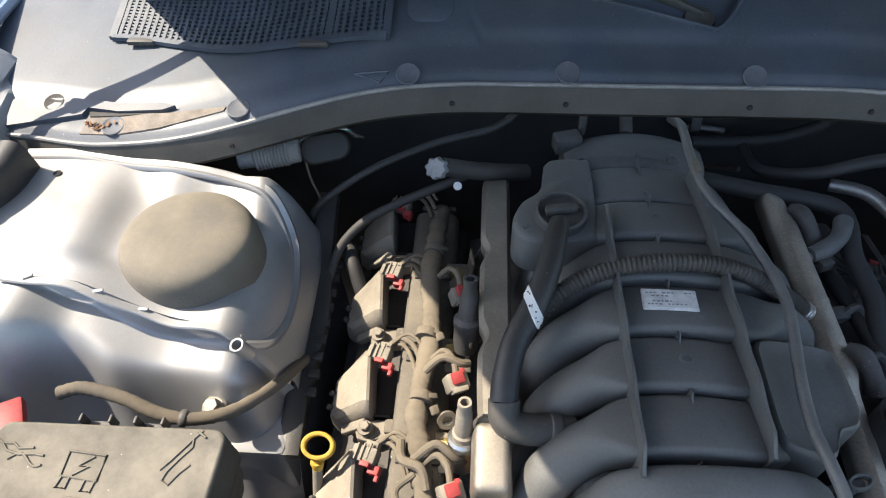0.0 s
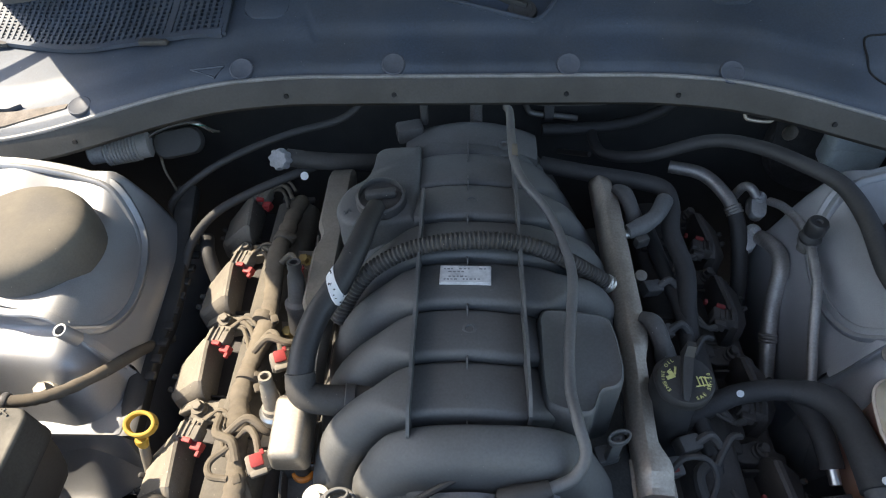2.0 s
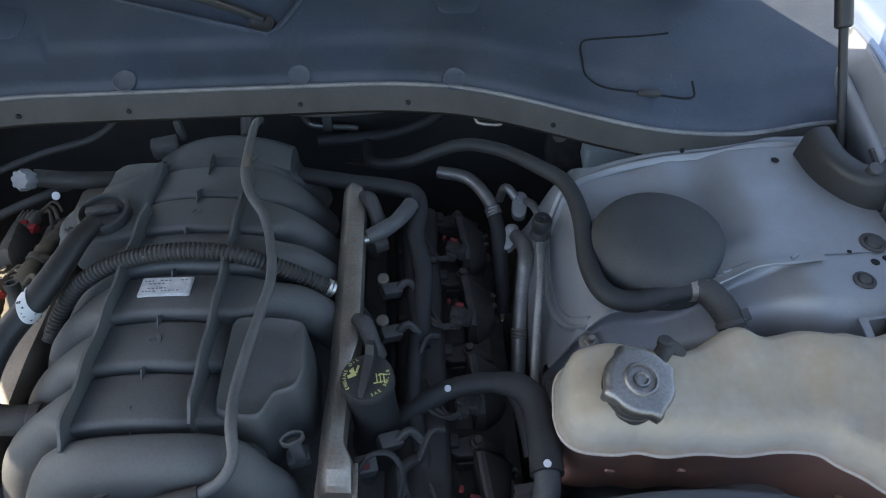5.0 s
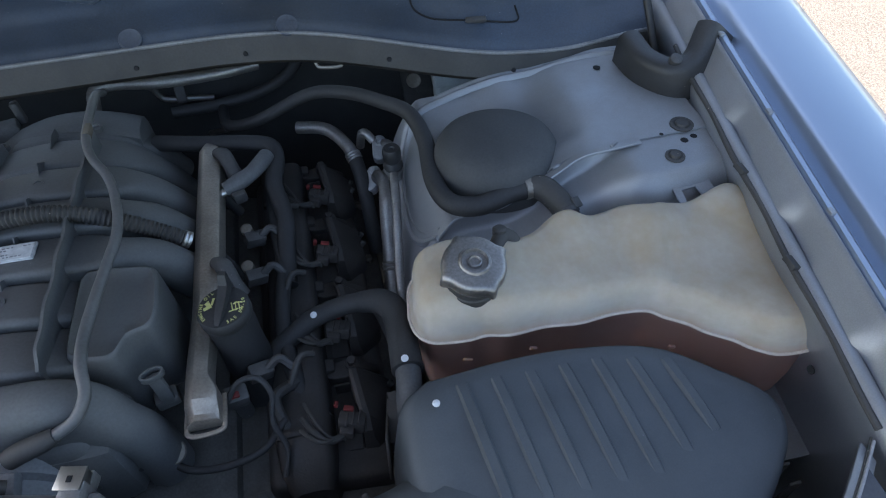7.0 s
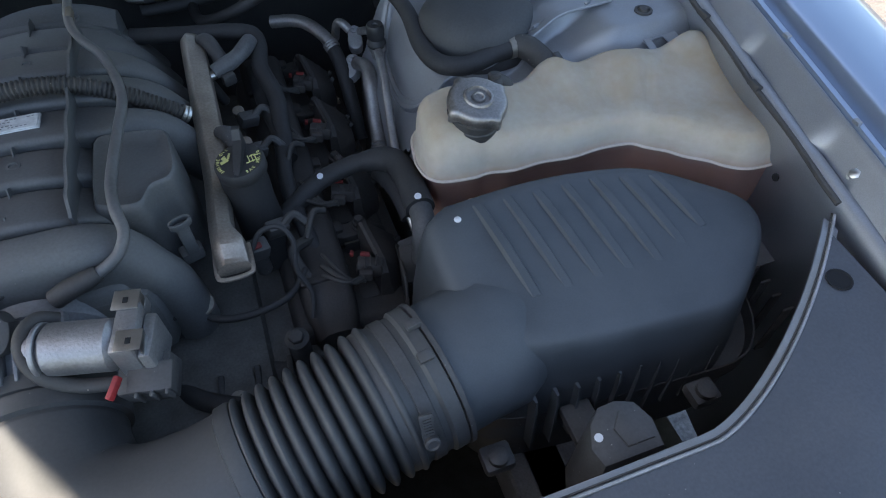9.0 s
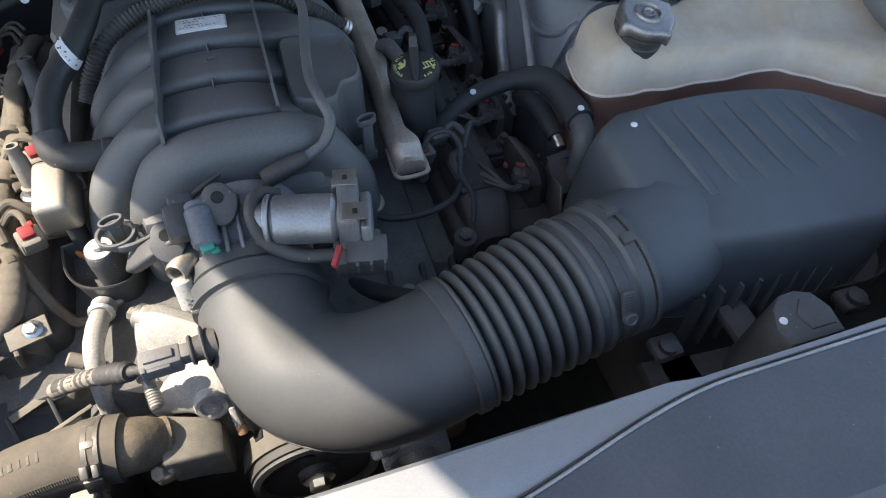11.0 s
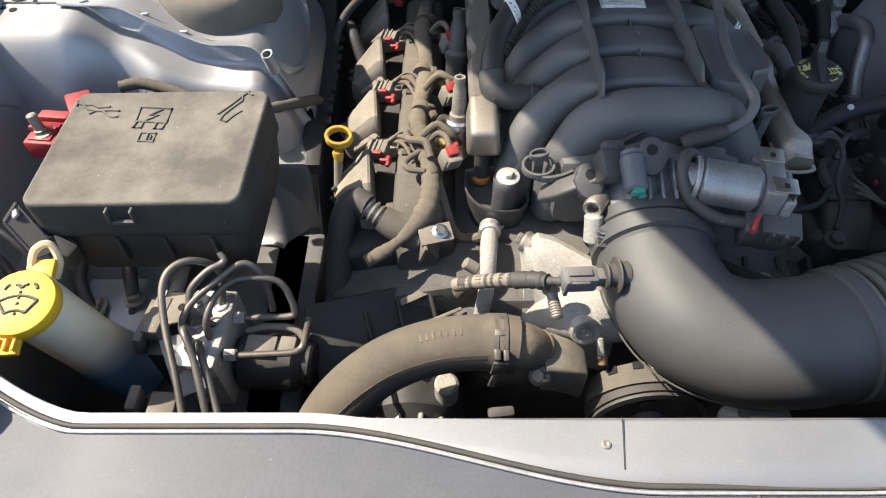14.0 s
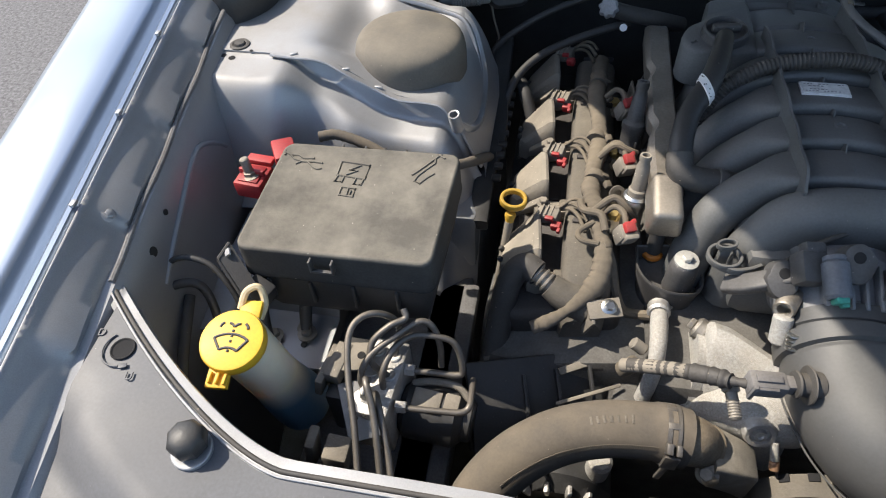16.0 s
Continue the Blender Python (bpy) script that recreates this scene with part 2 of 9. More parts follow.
def slab(bm, outline, z0, z1, bevel=0.0, m=None, top=1.0):
    """A plate of the 2D outline between the heights z0 and z1, top scaled about its middle, with rounded upper edge."""
    cx = sum(p[0] for p in outline) / len(outline)
    cy = sum(p[1] for p in outline) / len(outline)
    def ring(z, k):
        return [(m @ Vector(q) if m else Vector(q)) for q in ((cx + (x - cx) * k, cy + (y - cy) * k, z) for x, y in outline)]
    size = max(abs(p[0] - cx) for p in outline)
    e = bevel / size
    rings = [ring(z0, 1.0)]
    if bevel:
        rings += [ring(z1 - bevel, top), ring(z1 - bevel * 0.3, top - e * 0.3), ring(z1, top - e)]
    else:
        rings += [ring(z1, top)]
    return skin(bm, rings)


def rrect(w, h, r, n=5):
    out = []
    for sx, sy, a0 in ((1, 1, 0), (-1, 1, 90), (-1, -1, 180), (1, -1, 270)):
        for k in range(n + 1):
            a = radians(a0 + 90 * k / n)
            out.append((sx * (w / 2 - r) + r * math.cos(a), sy * (h / 2 - r) + r * math.sin(a)))
    return out


def sheet(bm, f, us, vs, thick=0.0015):
    """A sheet f(u, v) over the lists us and vs, with its thickness downwards."""
    g = [[Vector(f(u, v)) for v in vs] for u in us]
    top = [[bm.verts.new(p) for p in row] for row in g]
    low = [[bm.verts.new(p - Vector((0, 0, thick))) for p in row] for row in g]
    a, b = len(us), len(vs)
    for i in range(a - 1):
        for j in range(b - 1):
            bm.faces.new((top[i][j], top[i + 1][j], top[i + 1][j + 1], top[i][j + 1]))
            bm.faces.new((low[i][j + 1], low[i + 1][j + 1], low[i + 1][j], low[i][j]))
    rim = [(i, 0) for i in range(a)] + [(a - 1, j) for j in range(1, b)] + [(i, b - 1) for i in range(a - 2, -1, -1)] + [(0, j) for j in range(b - 2, 0, -1)]
    for (i, j), (k, l) in zip(rim, rim[1:] + rim[:1]):
        bm.faces.new((top[i][j], low[i][j], low[k][l], top[k][l]))


def span(a, b, n):
    return [a + (b - a) * i / n for i in range(n + 1)]


def hexbolt(bm, p, way, r, h, washer=True):
    u, v, w = frame_of(way)
    p = Vector(p)
    if washer:
        lathe(bm, p, w, [(r * 1.5, 0), (r * 1.55, h * 0.12), (r * 1.2, h * 0.3)], 20)
    rings = []
    for k, z in ((1, 0.2), (1, 0.9), (0.85, 1.0)):
        rings.append([p + w * h * z + (u * math.cos(math.pi * i / 3) + v * math.sin(math.pi * i / 3)) * r * k for i in range(6)])
    skin(bm, rings)


def B():
    return bmesh.new()


# ---- ground ----
bm = B()
def ground_height(x, y):
    return 0.004 * noise.noise(Vector((x * 2.0, y * 2.0, 0)))
us = [-400, -60, -12, *span(-4, 6, 40), 14, 60, 400]
sheet(bm, lambda x, y: (x, y, ground_height(x, y)), us, us, 0.02)
GROUND = surface("asphalt beside pale gravel", (0.115, 0.112, 0.115), 0.85, var=0.45, scale=70, grain=160, bump=1.0)
nt = GROUND.node_tree
shader = nt.nodes["Principled BSDF"]
asphalt = shader.inputs["Base Color"].links[0].from_socket
where = nt.nodes.new("ShaderNodeTexCoord")
split = nt.nodes.new("ShaderNodeSeparateXYZ")
edge = nt.nodes.new("ShaderNodeMapRange")
edge.inputs["From Min"].default_value, edge.inputs["From Max"].default_value = 0.9, 1.1
stones = nt.nodes.new("ShaderNodeTexVoronoi")
stones.inputs["Scale"].default_value = 190.0
tone = nt.nodes.new("ShaderNodeValToRGB")
tone.color_ramp.elements[0].color, tone.color_ramp.elements[1].color = (0.43, 0.38, 0.33, 1), (0.16, 0.14, 0.125, 1)
tone.color_ramp.elements[1].position = 0.75
gravel = nt.nodes.new("ShaderNodeMix")
gravel.data_type = "RGBA"
nt.links.new(where.outputs["Object"], split.inputs[0])
nt.links.new(where.outputs["Object"], stones.inputs["Vector"])
nt.links.new(split.outputs["X"], edge.inputs["Value"])
nt.links.new(stones.outputs["Distance"], tone.inputs["Fac"])
nt.links.new(edge.outputs["Result"], gravel.inputs[0])
nt.links.new(asphalt, gravel.inputs[6])
nt.links.new(tone.outputs["Color"], gravel.inputs[7])
nt.links.new(gravel.outputs[2], shader.inputs["Base Color"])
tagged(part("ground", bm, GROUND), "worn grey asphalt beside pale tan gravel", "ground", kind="structure")


# ---- body of the car ----
def gutter(y):
    """Half the width of the bay at the wings' gutter."""
    return 0.690 + 0.13 * min(y, 0.75) + 0.05 * max(0, y - 0.75)


def gutter_z(y):
    return 0.085 * (min(y, 0.75) - 0.30)


def wing(side):
    root = thing("fender", (side * 0.86, 0.3, 0.0), "silver metallic front fender with a folded gutter", "fender", "fenders")
    prof = [(-0.004, 0.957), (-0.003, 0.963), (0.0, 0.968), (0.004, 0.969), (0.008, 0.966), (0.012, 0.957), (0.018, 0.955), (0.022, 0.960), (0.026, 0.969),
            (0.032, 0.9725), (0.055, 0.9745), (0.080, 0.9735), (0.100, 0.9715), (0.115, 0.9675), (0.124, 0.957), (0.130, 0.937), (0.135, 0.895), (0.142, 0.83), (0.150, 0.74), (0.153, 0.60), (0.150, 0.42)]
    bm = B()
    ys = span(-0.55, 1.15, 40)
    def fall(y):
        return gutter_z(y)
    rings = [[Vector((side * (gutter(y) + (a if y > -0.1 else a * 1.0)), y, z + fall(y))) for a, z in prof] for y in ys]
    skin(bm, rings, caps=False, closed=False)
    ob = part("outer_panel", bm, PAINT_OUT, root)
    so = ob.modifiers.new("thickness", "SOLIDIFY")
    so.thickness = 0.001
    # the upright flange inside the gutter, and the rail that carries it
    bm = B()
    prof2 = [(-0.004, 0.966), (-0.010, 0.955), (-0.030, 0.932), (-0.034, 0.928), (-0.041, 0.926), (-0.043, 0.919), (-0.032, 0.900), (-0.016, 0.87), (-0.010, 0.80), (-0.010, 0.45)]
    if side > 0:
        prof2[1:] = [(-0.006, 0.960), (-0.009, 0.954), (-0.013, 0.945), (-0.017, 0.9365), (-0.0185, 0.9330), (-0.0200, 0.9345), (-0.0225, 0.9372), (-0.0262, 0.9380), (-0.0300, 0.9362), (-0.0322, 0.9320), (-0.0330, 0.926), (-0.0315, 0.915), (-0.026, 0.900), (-0.016, 0.87), (-0.010, 0.80), (-0.010, 0.45)]
    else:
        prof2[1:] = [(-0.007, 0.960), (-0.012, 0.953), (-0.020, 0.944), (-0.028, 0.9355), (-0.033, 0.929), (-0.036, 0.9275), (-0.041, 0.926), (-0.046, 0.919), (-0.050, 0.900), (-0.057, 0.86), (-0.063, 0.80), (-0.064, 0.45)]
    ys = span(-0.40, 0.80, 160)
    def dent(y):
        k = ((y + 0.065) % 0.135) / 0.135
        return -0.0075 * (1 - k) * min(1.0, k * 18)
    rings = [[Vector((side * (gutter(y) + a + (dent(y) * (1.0 if z < 0.950 else 0.6) if 0.9335 < z < 0.958 and a > -0.0182 - (0.012 if side < 0 else 0) else 0)), y, z + gutter_z(y))) for a, z in prof2] for y in ys]
    skin(bm, rings, caps=False, closed=False)
    ob = part("inner_apron", bm, PAINT, root)
    so = ob.modifiers.new("thickness", "SOLIDIFY")
    so.thickness = 0.0015
    # black hose and sealer on the right ledge; left strip paints a fold's shade
    bm = B()
    tube(bm, [(side * (gutter(y) - (0.0335 if side > 0 else 0.038) - 0.0012 * math.sin(y * 47)), y, (0.9335 if side > 0 else 0.929) + gutter_z(y)) for y in span(0.15, 0.62, 18)], 0.0030, 4, 8)
    part("sealer_and_shade", bm, RUBBER if side > 0 else UNDERSIDE, root)
    # clips on the gutter
    for y in (0.20, 0.32, 0.45, 0.58):
        bm = B()
        box(bm, (side * (gutter(y) - 0.001), y, 0.970 + gutter_z(y)), (0.005, 0.008, 0.004), 0.001)
        part("clip", bm, PAINT, root)
    bm = B()
    by = 0.165 if side > 0 else 0.21
    hexbolt(bm, (side * (gutter(by) - (0.013 if side > 0 else 0.021)), by, 0.946 + gutter_z(by)), (-side, 0, 0.9), 0.005, 0.005)
    part("bolt", bm, ZINC if side > 0 else PAINT, root)
    # round and long holes in the apron
    for y, r, z in ((0.265, 0.0075, 0.893), (0.225, 0.004, 0.885), (0.345, 0.0035, 0.892)) if side > 0 else ((0.204, 0.0055, 0.9035), (0.250, 0.0032, 0.908)):
        bm = B()
        skew = 0.030 if side > 0 else 0.0500
        lathe(bm, (side * (gutter(y) - skew - 0.0005), y, z + gutter_z(y)), (-side, 0, 0.15), [(r * 0.2, 0.0006), (r, 0.0008), (r * 1.05, 0.0)], 18)
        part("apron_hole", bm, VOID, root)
    if side < 0:
        # pressed bead round the lower panel
        bm = B()
        tube(bm, [(-0.684, 0.402, 0.862), (-0.6842, 0.386, 0.880), (-0.6835, 0.360, 0.899), (-0.6815, 0.335, 0.902), (-0.6735, 0.285, 0.891), (-0.6655, 0.235, 0.878), (-0.660, 0.19, 0.862)], 0.0032, 6, 10)
        part("pressed_bead", bm, PAINT, root)
    # tabs and a black clip on the ledge
    for y in (0.415, 0.30) if side > 0 else ():
        bm = B()
        box(bm, (side * (gutter(y) - 0.033), y, 0.9350 + gutter_z(y)), (0.012, 0.016, 0.006), 0.0015, (0, side * 20, 0))
        part("ledge_clip", bm, RUBBER, root)
    return root


for side in (-1, 1):
    wing(side)


def seam(u):
    """Where the strut tower's folded seam runs."""
    return min(0.470 + 0.165 * (u - 0.40), 0.497 + 0.02 * (u - 0.56))


def tower_z(u, y):
    z = 0.893 + 0.040 * smooth01((u - 0.470) / 0.125) * smooth01((y - 0.46) / 0.07 + 0.5)
    z -= 0.012 * math.exp(-((u - 0.560) / 0.030) ** 2) * smooth01((y - 0.515) / 0.03)
    z += 0.020 * smooth01((y - 0.615) / 0.05) * smooth01((0.60 - u) / 0.08) * smooth01((u - 0.37) / 0.06)
    z -= 0.045 * smooth01((0.43 - u) / 0.05) + 0.045 * smooth01((0.402 - u) / 0.035)
    z -= 0.035 * smooth01((y - 0.665) / 0.02)
    return z


def tower(side):
    label = ("sunlit silver painted strut tower with dusty black dome cap" if side < 0 else "shaded silver painted strut tower with black dome cap")
    root = thing("strut_tower", (side * 0.5, 0.55, 0.5), label, "strut tower", "strut towers")
    bm = B()
    us = [0.362, 0.366, *span(0.372, 0.725, 46)]
    def top(u, t):
        y0 = seam(u)
        y = y0 + (0.685 + 0.01 * smooth01((u - 0.5) / 0.2) - y0) * t
        z = tower_z(u, y)
        if u < 0.372:
            z -= (0.372 - u) * 22
        return (side * u, y, z - 0.10 * smooth01((t - 0.95) / 0.05))
    sheet(bm, top, us, [*span(0, 0.95, 40), 0.97, 0.985, 1.0], 0.002)
    part("upper_panel", bm, PAINT, root)
    # the panel in front of the seam, which rolls down to the front
    bm = B()
    def front(u, t):
        y = seam(u) + 0.004 - 0.130 * t
        flat = smooth01((u - 0.575) / 0.05)
        z = tower_z(u, seam(u)) - 0.0025 - (0.022 - 0.021 * flat) * smooth01(t / 0.10) - 0.030 * t * (1 - flat)
        t0 = 0.26 + 0.10 * flat - 0.08 * smooth01((0.44 - u) / 0.05)
        z -= (0.16 - 0.02 * flat) * smooth01((t - t0) / (0.95 - t0)) ** 1.15
        z += 0.016 * math.exp(-((u - 0.535) / 0.020) ** 2) * smooth01((t - 0.25) / 0.3)
        z -= 0.010 * math.exp(-((u - 0.475) / 0.035) ** 2) * smooth01((t - 0.30) / 0.2)
        z -= 0.022 * smooth01((0.420 - u) / 0.05)
        if u < 0.372:
            z -= (0.372 - u) * 22
        return (side * u, y - 0.004 * math.sin(u * 40), z)
    sheet(bm, front, us, [*span(0, 0.12, 8), *span(0.14, 1, 34)], 0.002)
    part("front_panel", bm, PAINT, root)
    # the seam's folded lip, a thin edge that overhangs the front panel
    bm = B()
    path = [Vector((side * u, seam(u) - 0.004 - 0.0025 * smooth01((u - 0.44) / 0.05) * smooth01((0.62 - u) / 0.04) + 0.0012 * math.sin(u * 90), tower_z(u, seam(u)) + 0.0008)) for u in span(0.375, 0.640, 60)]
    sweep(bm, path, lambda s, i: [(-0.0045, -0.0014), (0.0045, -0.0014), (0.0048, 0.0), (0.0040, 0.0014), (-0.0040, 0.0014), (-0.0048, 0.0)])
    part("seam_lip", bm, PAINT, root)
    for k, u in enumerate((0.505, 0.545, 0.610)):
        bm = B()
        box(bm, (side * u, seam(u) - 0.003, tower_z(u, seam(u)) + 0.0030), (0.010, 0.004, 0.003), 0.0012, (0, 0, 15 * k))
        part("weld_bead", bm, PAINT, root)
    # rolled rim along the rear and inner edges
    bm = B()
    rim = [(0.70, 0.672), (0.64, 0.673), (0.58, 0.668), (0.52, 0.664), (0.46, 0.660), (0.420, 0.648), (0.398, 0.622), (0.390, 0.585), (0.388, 0.53), (0.394, 0.490), (0.410, 0.468)]
    path = spline([(side * u, y, tower_z(u, min(y, 0.664)) + 0.0005) for u, y in rim], 8)
    sweep(bm, path, lambda s, i: [(-0.009, -0.003), (0.009, -0.003), (0.0075, 0.0012), (0.0045, 0.0032), (0.0020, 0.0026), (-0.0015, 0.0006), (-0.0040, 0.0020), (-0.0065, 0.0020), (-0.0085, 0.0)])
    part("rolled_rim", bm, PAINT, root)
    # inner and lower walls
    bm = B()
    box(bm, (side * 0.545, 0.53, 0.60), (0.345, 0.27, 0.36), 0.01)
    part("tower_wall", bm, PAINT, root)
    # the dome cap
    bm = B()
    cx, cy, rx, ry = (-0.481, 0.562, 0.072, 0.069) if side < 0 else (0.494, 0.545, 0.0745, 0.070)
    skin(bm, [[Vector((cx + rx * k * math.cos(a), cy + ry * k * math.sin(a), 0.882 + h)) for a in (2 * math.pi * i / 56 for i in range(56))]
              for k, h in (((1.0, 0.0), (1.0, 0.018), (0.992, 0.028), (0.970, 0.036), (0.93, 0.0425), (0.86, 0.0475), (0.74, 0.0510), (0.55, 0.0530), (0.3, 0.0540), (0.02, 0.0545)) if side < 0 else ((1.0, 0.0), (0.995, 0.010), (0.975, 0.023), (0.935, 0.034), (0.86, 0.0435), (0.74, 0.049), (0.55, 0.052), (0.3, 0.0535), (0.02, 0.054)))])
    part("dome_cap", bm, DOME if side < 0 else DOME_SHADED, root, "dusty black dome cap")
    # holes and plugs
    bm = B()
    lathe(bm, (side * 0.650, 0.640, tower_z(0.65, 0.64) + 0.0008), (0, 0, 1), [(0.0005, 0), (0.0042, 0.0002), (0.0045, 0.0008)], 16)
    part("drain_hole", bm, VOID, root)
    # rubber plugs and small holes in the flat corner beside the gutter
    for u, y, r in ((0.697, 0.510, 0.0130), (0.668, 0.466, 0.0105)) if side > 0 else ((0.688, 0.512, 0.0125),):
        bm = B()
        z = front(u, (seam(u) + 0.004 - y) / 0.130)[2] if y < seam(u) else tower_z(u, y)
        lathe(bm, (side * u, y, z), (0, 0, 1), [(r, 0), (r, 0.0015), (r * 0.75, 0.0022), (r * 0.62, 0.0012), (r * 0.5, 0.004), (0, 0.005)], 24)
        part("plug", bm, RUBBER, root)
    for u, y, r in ((0.703, 0.492, 0.0035), (0.690, 0.488, 0.0040), (0.655, 0.430, 0.0030), (0.668, 0.500, 0.0022)):
        bm = B()
        z = front(u, (seam(u) + 0.004 - y) / 0.130)[2] if y < seam(u) else tower_z(u, y)
        lathe(bm, (side * u, y, z + 0.0004), (0, 0, 1), [(0.0005, 0.0004), (r, 0.0004), (r * 1.1, 0.0)], 14)
        part("panel_hole", bm, VOID, root)
    # stub pipe and hexagon bolt at the front
    if side < 0:
        bm = B()
        lathe(bm, (-0.404, 0.460, 0.868), (-0.12, -0.22, 1), [(0.0075, 0), (0.0075, 0.026), (0.0068, 0.027), (0.005, 0.0265), (0.005, 0.01), (0, 0.01)], 20)
        part("stub_pipe", bm, PAINT, root)
    else:
        bm = B()
        hexbolt(bm, (0.409, 0.452, 0.864), (0.1, -0.2, 1), 0.0070, 0.008)
        rod(bm, (0.409, 0.451, 0.870), (0.4095, 0.4495, 0.880), 0.0035, 10)
        part("stud", bm, BOLT, root)
    bm = B()
    hexbolt(bm, (side * 0.437, 0.420, 0.830), (0, -0.25, 1), 0.008, 0.014)
    part("bolt", bm, BOLT, root)
    return root


for side in (-1, 1):
    tower(side)


def lip_y(x):
    u = abs(x)
    return 0.741 - 0.060 * smooth01((u - 0.18) / 0.37) + 0.015 * smooth01((u - 0.62) / 0.12)


def lip_z(x):
    return 0.990 - 0.048 * smooth01((abs(x) - 0.27) / 0.36)


def cowl_z(x, y):
    d = y - lip_y(x)
    k = 0.36 - 0.16 * smooth01((-x - 0.15) / 0.25)
    z = lip_z(x) + 0.006 * smooth01(d / 0.012) + k * d
    z += 0.006 * smooth01((d - 0.045) / 0.015)
    return z


def cowl_rear(x):
    if x < -0.19:
        return 0.955
    if x < 0.071:
        return 0.878 - 0.079 * (x + 0.19) / 0.261
    return 0.799 + 0.068 * smooth01((x - 0.071) / 0.060)


LIP = surface("dirty cowl apron", (0.022, 0.023, 0.024), 0.48, side_share=0.8, dust=0.16, var=0.5, dust_scale=16, dust_color=(0.20, 0.175, 0.14), scale=16, bump=0.12)
root = thing("cowl_panel", (0, 0.8, 0.95), "dusty black plastic windscreen cowl panel", "cowl panel")
bm = B()
xs = span(-0.80, 0.80, 130)
sheet(bm, lambda x, t: (x, lip_y(x) + (cowl_rear(x) - lip_y(x)) * t, cowl_z(x, lip_y(x) + (cowl_rear(x) - lip_y(x)) * t)), xs, [0, 0.015, 0.03, 0.05, 0.08, *span(0.1, 1, 22)], 0.003)
part("cowl_skin", bm, COWL, root)
bm = B()
apron = [(0.003, 0.001), (-0.002, 0.0005), (-0.0045, -0.003), (-0.0060, -0.0060), (-0.0100, -0.017), (-0.014, -0.028), (-0.010, -0.034)]
rings = [[Vector((x, lip_y(x) + a, lip_z(x) + b)) for a, b in apron] for x in xs]
skin(bm, rings, caps=False, closed=False)
ob = part("cowl_lip", bm, LIP, root)
so = ob.modifiers.new("thickness", "SOLIDIFY")
so.thickness = 0.002
# raised bead; its pale colour paints the highlight along the lip edge
bm = B()
sweep(bm, [Vector((x, lip_y(x) - 0.0020, lip_z(x) + 0.0006)) for x in xs], lambda s, i: circle(0.0026, 8))
part("lip_bead", bm, surface("lip bead with painted highlight", (0.16, 0.165, 0.175), 0.34, dust=0.35, dust_scale=30, dust_color=(0.34, 0.32, 0.29), var=0.3, bump=0.05), root)
PLUG = surface("dusty grey plug", (0.040, 0.052, 0.076), 0.40, dust=0.36, dust_scale=60, dust_color=(0.22, 0.22, 0.23), bump=0.05)
for x in (-0.60, -0.46, -0.216, -0.09, 0.1086, 0.2346, 0.4014, 0.553):
    bm = B()
    lathe(bm, (x, lip_y(x) - 0.0112, lip_z(x) - 0.0185), (0, -1, 0.35), [(0.0005, 0.0016), (0.0026, 0.0016), (0.0030, 0.0)], 14)
    part("lip_hole", bm, VOID, root)
for x, d in ((-0.602, 0.019), (-0.452, 0.016), (-0.265, 0.0102), (-0.09, 0.0094), (0.110, 0.0082), (0.2895, 0.0066)):
    bm = B()
    y = lip_y(x) + d
    slope = (cowl_z(x, y + 0.014) - cowl_z(x, y - 0.006)) / 0.020
    lathe(bm, (x, y, cowl_z(x, y) + 0.0004), (0, -slope, 1), [(0.0138, -0.003), (0.0138, 0), (0.0135, 0.0013), (0.0122, 0.0018), (0.0104, 0.0011), (0.004, 0.0006), (0, 0.0005)], 32)
    part("cowl_plug", bm, PLUG, root, "dusty grey round cowl plug")
# triangular moulding beside the grille
bm = B()
tri = [Vector((x, y, cowl_z(x, y) + 0.0008)) for x, y in ((-0.3244, 0.7424), (-0.2853, 0.7455), (-0.2952, 0.7330), (-0.3244, 0.7424))]
sweep(bm, tri, lambda s, i: circle(0.0013, 6))
part("moulding", bm, COWL, root)
# end plate of the cowl with its notch, the rusty shelf below it and dry leaf crumbs
LEAF = surface("dry leaf", (0.20, 0.085, 0.035), 0.7, var=0.4)
RUSTY = surface("rust stained shelf", (0.16, 0.13, 0.105), 0.6, dust=0.75, dust_color=(0.24, 0.228, 0.215), dust_scale=40, var=0.5, scale=60, bump=0.5)
def on_cowl(pts, h0, h1):
    return [[Vector((x, y, cowl_z(x, y) + h)) for x, y in pts] for h in (h0, h1)]
bm = B()
skin(bm, on_cowl([(-0.735, 0.700), (-0.680, 0.705), (-0.642, 0.712), (-0.638, 0.722), (-0.60, 0.716), (-0.545, 0.7135), (-0.530, 0.718), (-0.545, 0.724), (-0.60, 0.728), (-0.66, 0.735), (-0.735, 0.735)], -0.001, 0.006))
part("end_plate", bm, COWL, root)
bm = B()
skin(bm, on_cowl([(-0.640, 0.690), (-0.600, 0.6885), (-0.545, 0.692), (-0.47, 0.706), (-0.468, 0.712), (-0.545, 0.7125), (-0.600, 0.7155), (-0.636, 0.720)], -0.001, 0.0015))
part("rusty_shelf", bm, RUSTY, root, "rust stained shelf at the cowl's end")
# dark sliver laid on for the shade of the notch
bm = B()
skin(bm, on_cowl([(-0.637, 0.7195), (-0.634, 0.712), (-0.600, 0.7125), (-0.548, 0.7128), (-0.600, 0.7165)], 0.000, 0.0025))
part("notch_gap", bm, DARK, root)
random.seed(12)
